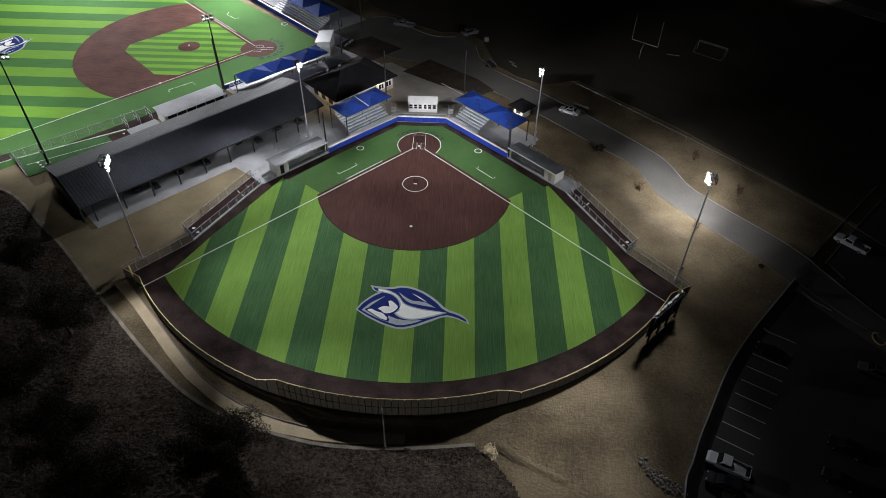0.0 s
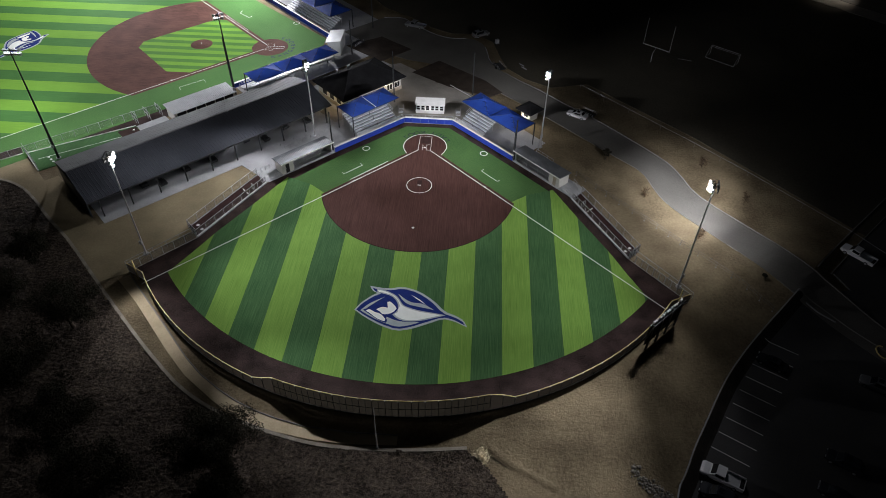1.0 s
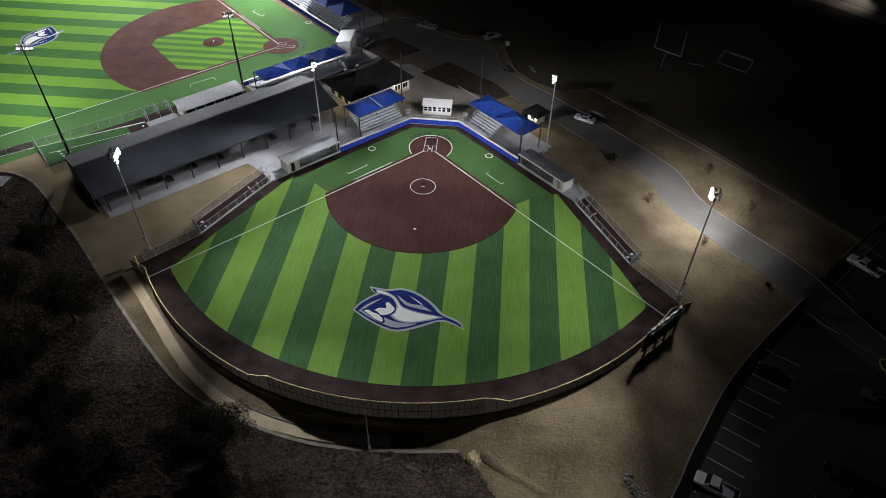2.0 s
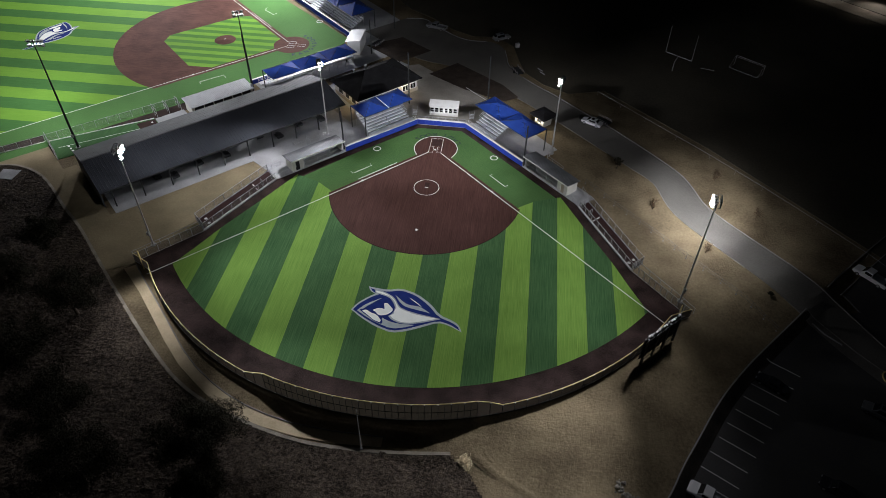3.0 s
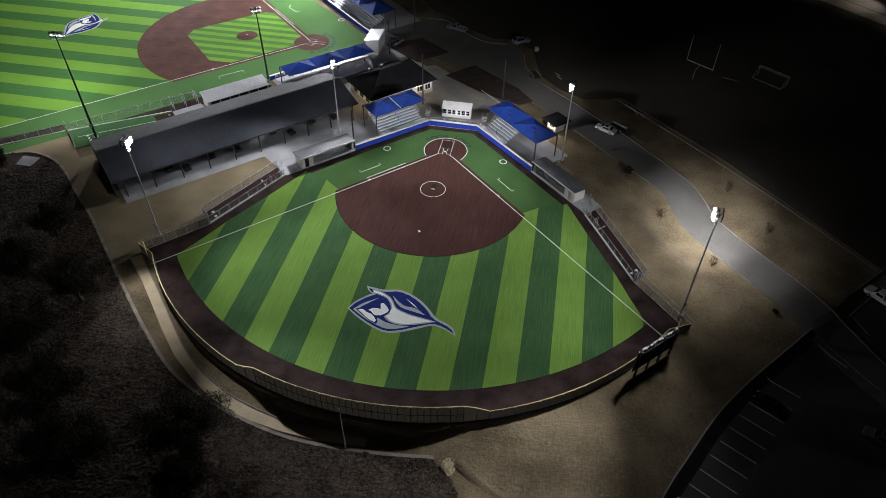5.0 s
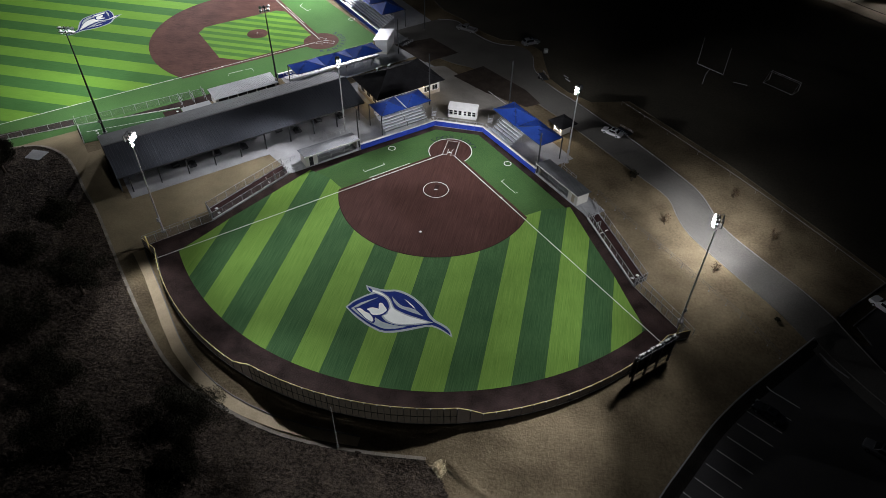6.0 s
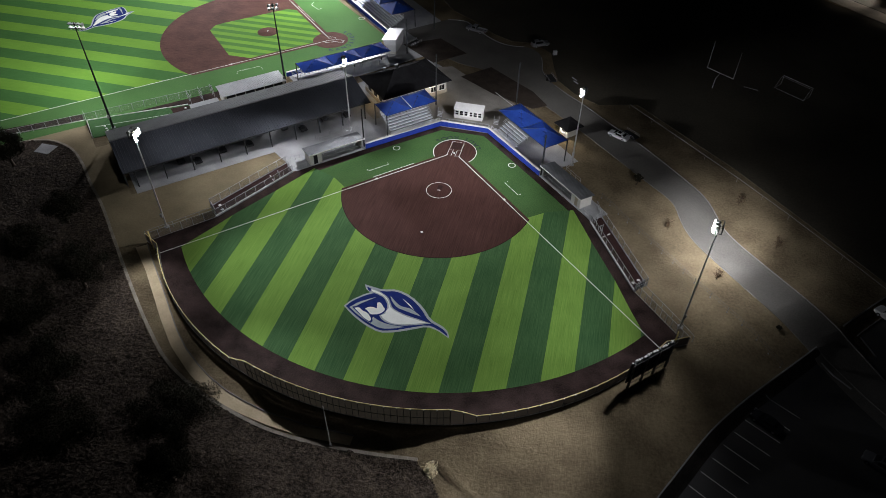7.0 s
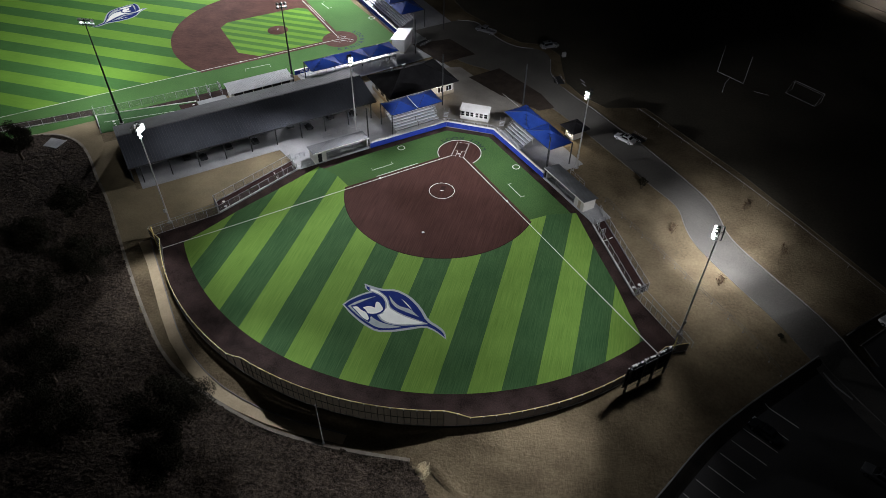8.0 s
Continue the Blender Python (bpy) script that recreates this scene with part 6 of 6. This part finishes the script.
def vehicle(name, at, heading, paint, label, category, style):
    """style: sedan, suv or pickup. The car's nose points along +x before it is turned."""
    root = thing(name, (0, 0, 0), label, category, "parked vehicles")
    L, W = {"sedan": (4.7, 1.8), "suv": (4.9, 1.9), "pickup": (5.8, 2.0)}[style]
    h = L / 2

    def loft(sections):
        bm = B()
        rings = []
        for x, w, z0, z1 in sections:
            r = [(x, -w, z0), (x, -w, z1 - 0.08), (x, -w + 0.10, z1), (x, w - 0.10, z1), (x, w, z1 - 0.08), (x, w, z0)]
            rings.append([bm.verts.new(p) for p in r])
        for a, b in zip(rings, rings[1:]):
            for i in range(6):
                bm.faces.new((a[i], a[(i + 1) % 6], b[(i + 1) % 6], b[i]))
        bm.faces.new(rings[0])
        bm.faces.new(rings[-1][::-1])
        return bm
    w = W / 2
    if style == "pickup":
        part("body", loft([(-h, w - 0.04, 0.5, 0.62), (-h + 0.02, w, 0.42, 0.66), (h * 0.62, w, 0.36, 0.98), (h - 0.35, w, 0.36, 0.94), (h, w - 0.14, 0.42, 0.82)]), paint, root)
        part("cab", loft([(-0.35, w - 0.10, 0.9, 1.0), (-0.25, w - 0.14, 0.9, 1.72), (0.9, w - 0.16, 0.9, 1.74), (1.65, w - 0.12, 0.9, 1.02)]), paint, root)
        for y in (-w + 0.06, w - 0.06):
            part("bed_side", hexa(B(), XY, -h + 0.05, -0.32, y - 0.06, y + 0.06, 0.6, 1.06), paint, root)
        part("tailgate", hexa(B(), XY, -h, -h + 0.08, -w + 0.12, w - 0.12, 0.6, 1.04), paint, root)
        part("bed_floor", hexa(B(), XY, -h + 0.09, -0.34, -w + 0.13, w - 0.13, 0.66, 0.70), M_DARK, root, "dark bed liner")
        part("windscreen", shell(B(), [((0.98, -w + 0.24, 1.725), (1.58, -w + 0.2, 1.12), (1.58, w - 0.2, 1.12), (0.98, w - 0.24, 1.725))], 0.03), M_GLASS, root, "dark windscreen")
        part("rear_window", hexa(B(), XY, -0.34, -0.27, -w + 0.3, w - 0.3, 1.15, 1.6), M_GLASS, root)
        for y in (-w + 0.13, w - 0.13):
            part("side_window", hexa(B(), XY, -0.15, 1.0, y - 0.03, y + 0.03, 1.12, 1.6), M_GLASS, root)
        wheels = (-h + 1.15, h - 1.0)
    else:
        top = 1.42 if style == "sedan" else 1.72
        back = -h + (0.75 if style == "sedan" else 0.12)
        part("body", loft([(-h, w - 0.16, 0.42, 0.80), (-h + 0.3, w, 0.34, 0.92), (0.0, w, 0.30, 0.94), (h - 0.9, w, 0.32, 0.88), (h - 0.15, w - 0.08, 0.36, 0.76), (h, w - 0.22, 0.42, 0.66)]), paint, root)
        part("cabin", loft([(back, w - 0.14, 0.85, 0.96), (back + 0.6, w - 0.24, 0.85, top - 0.04), (0.35, w - 0.24, 0.85, top), (1.2, w - 0.14, 0.85, 0.96)]), paint, root)
        part("windscreen", shell(B(), [((0.43, -w + 0.34, top + 0.0), (1.12, -w + 0.22, 1.03), (1.12, w - 0.22, 1.03), (0.43, w - 0.34, top + 0.0))], 0.03), M_GLASS, root, "dark windscreen")
        part("rear_window", shell(B(), [((back + 0.10, -w + 0.24, 1.06), (back + 0.54, -w + 0.34, top - 0.03), (back + 0.54, w - 0.34, top - 0.03), (back + 0.10, w - 0.24, 1.06))], 0.03), M_GLASS, root)
        for y in (-w + 0.19, w - 0.19):
            part("side_window", hexa(B(), XY, back + 0.65, 0.5, y - 0.04, y + 0.04, 1.0, top - 0.12), M_GLASS, root)
        part("sunroof", hexa(B(), XY, -0.5, 0.2, -0.4, 0.4, top - 0.01, top + 0.012), M_GLASS, root)
        wheels = (-h + 0.95, h - 0.9)
    for x in wheels:
        for y in (-w + 0.08, w - 0.08):
            s = 1 if y > 0 else -1
            wheel = part("wheel", tube(B(), (x, y - 0.11, 0.34), (x, y + 0.11, 0.34), 0.34, n=14), M_RUBBER, root)
            part("rim", tube(B(), (x, y + s * 0.105, 0.34), (x, y + s * 0.125, 0.34), 0.21, n=10), M_GALV, wheel)
    for y in (-w + 0.35, w - 0.35):
        part("headlight", hexa(B(), XY, h - 0.14, h - 0.01, y - 0.16, y + 0.16, 0.62, 0.76), M_GALV, root)
        part("tail_light", hexa(B(), XY, -h - 0.01, -h + 0.06, y - 0.12, y + 0.12, 0.62, 0.80), mat_tail, root)
    root.location = (at[0], at[1], ground_z(*at) + 0.05)
    root.rotation_euler = (0, 0, radians(heading))
    return root


mat_tail = mat("tail_light_red", (0.20, 0.01, 0.01), (0.30, 0.02, 0.02), 1, 8, 0.3)
vehicle("pickup_truck", (45.9, -69.7), 153, M_CAR_W, "white pickup truck with an open bed parked in a bay", "truck", "pickup")
vehicle("pickup_truck", (78.6, -27.4), 133, M_CAR_W, "white pickup truck parked beyond the lot entrance", "truck", "pickup")
vehicle("car", (33.0, 14.5), 152, M_CAR_W, "white saloon car parked on the drive beside the kerb", "car", "sedan")
vehicle("car", (58.3, -49.8), 147, M_CAR_D, "dark glossy car parked in a bay of the dark lot", "car", "sedan")
vehicle("car", (60.4, -71.3), 148, M_CAR_D, "dark car parked in the middle of the lot", "car", "sedan")
vehicle("car", (63.2, -66.4), 148, M_CAR_D, "dark car parked in the middle row of the lot", "car", "suv")
vehicle("car", (73.0, -53.0), 150, M_CAR_S, "grey car parked far into the lot", "car", "suv")
vehicle("car", (76.2, -55.2), 150, M_CAR_D, "dark car parked beside the grey one", "car", "sedan")
vehicle("pickup_truck", (-7.2, 56.6), 160, M_CAR_S, "silver pickup truck parked beside the far kerb", "truck", "pickup")
vehicle("car", (10.6, 52.8), 35, M_CAR_S, "silver car parked beside the far kerb", "car", "suv")
vehicle("car", (44.7, -72.4), 153, M_CAR_D, "black car parked beside the white truck", "car", "suv")


def trailer(c, heading):
    root = thing("utility_trailer", (0, 0, 0), "low open steel utility trailer beside the kerb", "trailer", "parked trailers")
    part("deck", hexa(B(), XY, -1.8, 1.8, -0.9, 0.9, 0.5, 0.6), M_POLE, root)
    for y in (-0.9, 0.9):
        for h in (0.85, 1.15):
            part("side_rail", tube(B(), (-1.8, y, h), (1.8, y, h), 0.03, n=6), M_POLE_G, root)
        for x in (-1.8, -0.6, 0.6, 1.8):
            part("stake", tube(B(), (x, y, 0.55), (x, y, 1.15), 0.025, n=6), M_POLE_G, root)
        part("wheel", tube(B(), (0, y - 0.1, 0.32), (0, y + 0.1, 0.32), 0.32, n=12), M_RUBBER, root)
    part("tongue", tube(B(), (1.8, 0, 0.5), (3.0, 0, 0.45), 0.05, n=6), M_POLE, root)
    root.location, root.rotation_euler = (c[0], c[1], 0.03), (0, 0, radians(heading))
    return root


trailer((35.4, 15.4), 140)
trailer((15.6, 35.4), 118)
trailer((-21.3, 44.6), 62)


def utility_box(at, turn):
    root = thing("utility_box", (0, 0, 0), "small pale metal utility box beside the side road", "utility box")
    part("plinth", hexa(B(), XY, -0.55, 0.55, -0.45, 0.45, 0.0, 0.12), M_CONC, root)
    part("cabinet", hexa(B(), XY, -0.45, 0.45, -0.35, 0.35, 0.121, 0.95), M_ROOF_P, root)
    part("lid", hexa(B(), XY, -0.5, 0.5, -0.4, 0.4, 0.955, 1.02), M_ROOF_P, root)
    root.location, root.rotation_euler = (*at, 0.04), (0, 0, radians(turn))
    return root


utility_box((15.0, 49.0), 30)
for k in range(2):
    c = Vector((21.2 + 0.5 * k, 37.6 - 1.6 * k, 0))
    bm = hexa(B(), lambda a, b, z: c + RF(b, a, z), -0.12, 0.12, -0.85, 0.85, 0.0, 0.16)
    bmesh.ops.bevel(bm, geom=list(bm.edges), offset=0.03, segments=1, affect="EDGES")
    solid("wheel_stop", bm, M_CONC, "pale concrete wheel stop on dark ground", "wheel stop", "wheel stops")

# ---------------------------------------------------------------- trees and rough growth


def tree(at, height, spread, seed, label, leaves=2600, leaf=0.12, name="oak_tree", dense=1.0):
    rnd = random.Random(seed)
    root = thing(name, (*at, 0), label, "tree", "trees")
    base = Vector((*at, -0.1))
    fork = base + Vector((rnd.uniform(-0.3, 0.3), rnd.uniform(-0.3, 0.3), height * 0.30))
    k = min(1.0, height / 6.0)
    part("trunk", tube(tube(B(), base, base.lerp(fork, 0.5), 0.34 * k, 0.26 * k, 9), base.lerp(fork, 0.5), fork, 0.26 * k, 0.2 * k, 9), M_BARK, root)
    tips = []
    for i in range(8):
        ang = 2 * math.pi * i / 8 + rnd.uniform(-0.35, 0.35)
        r = spread * rnd.uniform(0.45, 0.9)
        mid = fork + Vector((math.cos(ang) * r * 0.5, math.sin(ang) * r * 0.5, height * rnd.uniform(0.15, 0.25)))
        end = fork + Vector((math.cos(ang) * r, math.sin(ang) * r, height * rnd.uniform(0.18, 0.5)))
        part("limb", tube(tube(B(), fork, mid, 0.15 * k, 0.09 * k, 6), mid, end, 0.09 * k, 0.03 * k, 6), M_BARK, root)
        tips += [mid, end, mid.lerp(end, 0.6) + Vector((rnd.uniform(-1, 1), rnd.uniform(-1, 1), rnd.uniform(0.3, 1.2))) * k]
    tips += [fork + Vector((rnd.uniform(-1, 1) * spread * 0.4, rnd.uniform(-1, 1) * spread * 0.4, height * rnd.uniform(0.45, 0.68))) for _ in range(9)]
    verts, faces = [], []
    for i in range(leaves * (1 if leaf > 0.15 else 7)):
        c = tips[rnd.randrange(len(tips))]
        d = Vector((rnd.gauss(0, 1), rnd.gauss(0, 1), rnd.gauss(0, 0.65)))
        p = c + d.normalized() * (rnd.random() ** 0.5) * spread * (0.30 if leaf > 0.15 else 0.265) * dense
        u = Vector((rnd.gauss(0, 1), rnd.gauss(0, 1), rnd.gauss(0, 0.6))).normalized()
        v = u.cross(Vector((rnd.gauss(0, 1), rnd.gauss(0, 1), rnd.gauss(0, 1)))).normalized()
        s = leaf * rnd.uniform(0.5, 1.2)
        n = len(verts)
        verts += [p - u * s, p - v * s * 0.55, p + u * s, p + v * s * 0.55]
        faces.append((n, n + 1, n + 2, n + 3))
    me = bpy.data.meshes.new("crown")
    me.from_pydata([v - Vector((*at, 0)) for v in verts], [], faces)
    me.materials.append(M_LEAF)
    ob = new("crown", me)
    ob.parent = root
    tagged(ob, "dark uneven leaf crown", kind="stuff")
    return root


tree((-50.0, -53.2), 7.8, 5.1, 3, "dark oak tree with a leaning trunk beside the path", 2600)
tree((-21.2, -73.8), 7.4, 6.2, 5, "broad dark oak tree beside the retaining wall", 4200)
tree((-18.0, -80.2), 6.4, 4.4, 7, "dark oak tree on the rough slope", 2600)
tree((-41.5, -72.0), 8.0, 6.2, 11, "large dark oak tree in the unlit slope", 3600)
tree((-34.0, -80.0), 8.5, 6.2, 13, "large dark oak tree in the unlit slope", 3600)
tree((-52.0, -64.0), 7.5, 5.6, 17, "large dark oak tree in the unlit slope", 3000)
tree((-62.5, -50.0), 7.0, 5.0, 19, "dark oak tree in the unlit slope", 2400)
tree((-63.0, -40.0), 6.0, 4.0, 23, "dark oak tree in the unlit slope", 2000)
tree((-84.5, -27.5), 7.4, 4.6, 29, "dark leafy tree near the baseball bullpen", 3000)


tree((37.4, -1.3), 3.0, 0.9, 37, "dark evergreen shrub on the bare slope", 700, 0.16, "shrub")
tree((60.6, -33.6), 0.6, 0.5, 38, "low dark shrub beside the lot entrance", 260, 0.16, "shrub")


def sapling(at, height, seed, label):
    """A small, nearly bare tree."""
    rnd = random.Random(seed)
    root = thing("sapling", (*at, 0), label, "tree", "saplings")
    base = Vector((*at, -0.05))
    top = base + Vector((0, 0, height * 0.8))
    part("trunk", tube(B(), base, top, 0.06, 0.02, 6), M_TWIG, root)
    bm = B()
    tips = []
    for k in range(26):
        s = base.lerp(top, rnd.uniform(0.25, 1.0))
        a = rnd.uniform(0, 2 * math.pi)
        e = s + Vector((math.cos(a), math.sin(a), rnd.uniform(0.3, 1.0))) * height * rnd.uniform(0.15, 0.33)
        tube(bm, s, e, 0.022, 0.008, 4)
        tips += [e - base, s.lerp(e, 0.6) - base]
        for _ in range(3):
            m = s.lerp(e, rnd.uniform(0.4, 1))
            tube(bm, m, m + Vector((rnd.gauss(0, 0.25), rnd.gauss(0, 0.25), rnd.uniform(0.05, 0.35))), 0.012, 0.005, 3)
    part("twigs", bm, M_TWIG, root)
    verts, faces = [], []
    for _ in range(200):
        p = tips[rnd.randrange(len(tips))] + Vector((rnd.gauss(0, 0.13), rnd.gauss(0, 0.13), rnd.gauss(0, 0.13)))
        u = Vector((rnd.gauss(0, 1), rnd.gauss(0, 1), rnd.gauss(0, 1))).normalized() * 0.08
        v = u.orthogonal().normalized() * 0.05
        n = len(verts)
        verts += [p - u, p - v, p + u, p + v]
        faces.append((n, n + 1, n + 2, n + 3))
    me = bpy.data.meshes.new("leaves")
    me.from_pydata(verts, [], faces)
    me.materials.append(M_REDLEAF)
    ob = new("leaves", me)
    ob.parent = root
    return root


for i, p in enumerate(((43.5, -13.6), (62.3, -14.1), (56.7, -2.9), (51.6, -24.6))):
    sapling(p, 2.4 + 0.2 * (i % 3), 40 + i, "small nearly bare sapling in dry ground")


def scatter(name, label, count, area, size, seed, material, tall=0.5):
    """Uncountable tufts over a stretch of rough ground."""
    rnd = random.Random(seed)
    verts, faces = [], []
    x0, x1, y0, y1 = area
    while count > 0:
        count -= 1
        x, y = rnd.uniform(x0, x1), rnd.uniform(y0, y1)
        if not inside(x, y - 0.4, brush) or noise.noise((x * 0.25, y * 0.25, 3.0)) < -0.05:
            continue
        for _ in range(5):
            a = rnd.uniform(0, 2 * math.pi)
            r = size * rnd.uniform(0.5, 1.3)
            n = len(verts)
            dx, dy = math.cos(a), math.sin(a)
            verts += [(x - dy * r * 0.25, y + dx * r * 0.25, -0.12), (x + dy * r * 0.25, y - dx * r * 0.25, -0.12), (x + dx * r * 0.8, y + dy * r * 0.8, r * tall)]
            faces.append((n, n + 1, n + 2))
    me = bpy.data.meshes.new(name)
    me.from_pydata(verts, [], faces)
    me.materials.append(material)
    return tagged(new(name, me), label, "grass", kind="stuff")


scatter("rough_grass", "rough dry grass tufts below the retaining wall", 16000, (-36, 22, -92, -62), 0.17, 51, M_GRASS)
scatter("slope_grass", "rough dry grass tufts on the unlit slope", 4000, (-80, -30, -92, -64), 0.11, 52, M_GRASS)


def rock_pile(at, n, spread, seed, label, size=0.35):
    rnd = random.Random(seed)
    root = thing("rock_pile", (*at, 0), label, "rocks", "rock piles")
    for _ in range(n):
        bm = B()
        bmesh.ops.create_icosphere(bm, subdivisions=1, radius=1)
        s = size * rnd.uniform(0.5, 1.3)
        for v in bm.verts:
            v.co = Vector((v.co.x * s * rnd.uniform(0.8, 1.2), v.co.y * s * rnd.uniform(0.8, 1.2), v.co.z * s * 0.6))
        x, y = at[0] + rnd.gauss(0, spread[0]), at[1] + rnd.gauss(0, spread[1])
        p = Vector((x, y, s * 0.2 + ground_z(x, y)))
        bmesh.ops.translate(bm, verts=bm.verts, vec=p)
        part("rock", bm, M_RIPRAP, root)
    return root


rock_pile((33.9, -70.6), 26, (0.4, 0.5), 62, "grey rocks at a drain outlet", 0.24)
for k in range(4):
    rock_pile((35.0 + 0.95 * k, -71.9 - 0.62 * k), 42, (0.6, 0.45), 63 + k, "pale grey riprap stones in a drainage ditch", 0.21)



def dry_heap(at, seed, label, count=520, size=0.85):
    """A heap of flattened straw and bark strips."""
    rnd = random.Random(seed)
    root = thing("dry_bush", (*at, 0), label, "bush", "dry bushes")
    verts, faces = [], []
    for _ in range(count):
        x, y = rnd.gauss(0, size * 0.42), rnd.gauss(0, size * 0.55)
        h = max(0.0, 0.55 - 0.45 * math.hypot(x, y) / size) * rnd.uniform(0.2, 1.0)
        a = rnd.gauss(1.1, 0.6)
        d = Vector((math.cos(a), math.sin(a), rnd.gauss(0, 0.25))) * size * rnd.uniform(0.12, 0.4)
        s = Vector((-math.sin(a), math.cos(a), rnd.gauss(0, 0.3))) * rnd.uniform(0.025, 0.07)
        c = Vector((x, y, h))
        n = len(verts)
        verts += [c - d - s, c - d + s, c + d + s * 0.4, c + d - s * 0.4]
        faces.append((n, n + 1, n + 2, n + 3))
    me = bpy.data.meshes.new("straw_tuft")
    me.from_pydata(verts, [], faces)
    me.materials.append(M_STRAW)
    ob = new("straw_tuft", me)
    ob.parent = root
    tagged(ob, "thin straw-coloured strips", kind="stuff")
    return root


dry_heap((13.3, -70.7), 71, "pale dry straw-coloured bush flattened at the wall's end")


def ridge(name, pts, width, height, seed, label):
    """A low uneven bank of earth along a line."""
    P = spaced(smooth(pts), 60)
    bm = B()
    rows = []
    for i, p in enumerate(P):
        d = (P[min(i + 1, len(P) - 1)] - P[max(i - 1, 0)]).normalized()
        side = Vector((-d.y, d.x))
        fade = min(1.0, i / 6, (len(P) - 1 - i) / 6)
        row = []
        for k in range(9):
            u = k / 4 - 1
            q = p + side * (u * width / 2 + 0.12 * noise.noise((p.x * 1.3, p.y * 1.3, k + seed)))
            z = height * fade * ((1 - u * u) ** 2 + 0.35 * noise.noise((q.x * 1.7, q.y * 1.7, seed)) * (1 - u * u))
            row.append(bm.verts.new((q.x, q.y, z - 0.03)))
        rows.append(row)
    for r, q in zip(rows, rows[1:]):
        for k in range(8):
            bm.faces.new((r[k], r[k + 1], q[k + 1], q[k]))
    return solid(name, bm, M_GROUND, label, "ground", kind="structure")


ridge("earth_bank", [(14.0, -69.0), (16.9, -71.3), (20.2, -73.1), (23.5, -74.8)], 1.5, 0.10, 5, "low eroded bank of earth beside the brush slope")

# ---------------------------------------------------------------- pad at the far path
flat("utility_pad", [(-84.1, -22.2), (-84.4, -19.2), (-80.6, -19.2), (-80.8, -22.3)], 0.08, M_CONC, "pale concrete utility pad beside the path", "pavement")

# ---------------------------------------------------------------- lit drive beyond the dark practice field


def far_drive():
    f = lambda a, b, z=0.0: Vector((100 + C45 * (a + b), 96 + C45 * (b - a), z))
    flat("far_verge", [f(-60, -1), f(80, -1), f(80, 5), f(-60, 5)], 0.05, M_DUSTY, "pale dirt verge along a far drive", "ground")
    flat("far_road", [f(-60, 5.3), f(80, 5.3), f(80, 15), f(-60, 15)], 0.06, M_ROAD, "worn asphalt drive beyond the practice field", "road")
    # asphalt colour on this kerb draws the dark shadow gap beside the road
    kerb("kerb_far", [f(-60, 5.15), f(80, 5.15)], "kerb of the far drive, its shadow gap in dark colour", 0.12, 0.22, M_ASPH)
    for a in (-9, 4, 17):
        root = thing("street_lamp", f(a, 16), "dark street lamp standing over the far drive", "street lamp", "street lamps")
        top = f(a, 16, 8.0)
        part("pole", tube(B(), f(a, 16), top, 0.12, 0.08, 8), M_POLE, root)
        part("arm", tube(B(), top, f(a, 13.6, 8.2), 0.05, n=6), M_POLE, root)
        part("lamp_head", hexa(B(), f, a - 0.2, a + 0.2, 13.0, 13.7, 8.1, 8.3), M_WARM, root, "lit lamp head")
        flood(f(a, 13.3, 7.9), f(a, 7.4), 3300, 72, warm=(1.0, 0.86, 0.74))


far_drive()
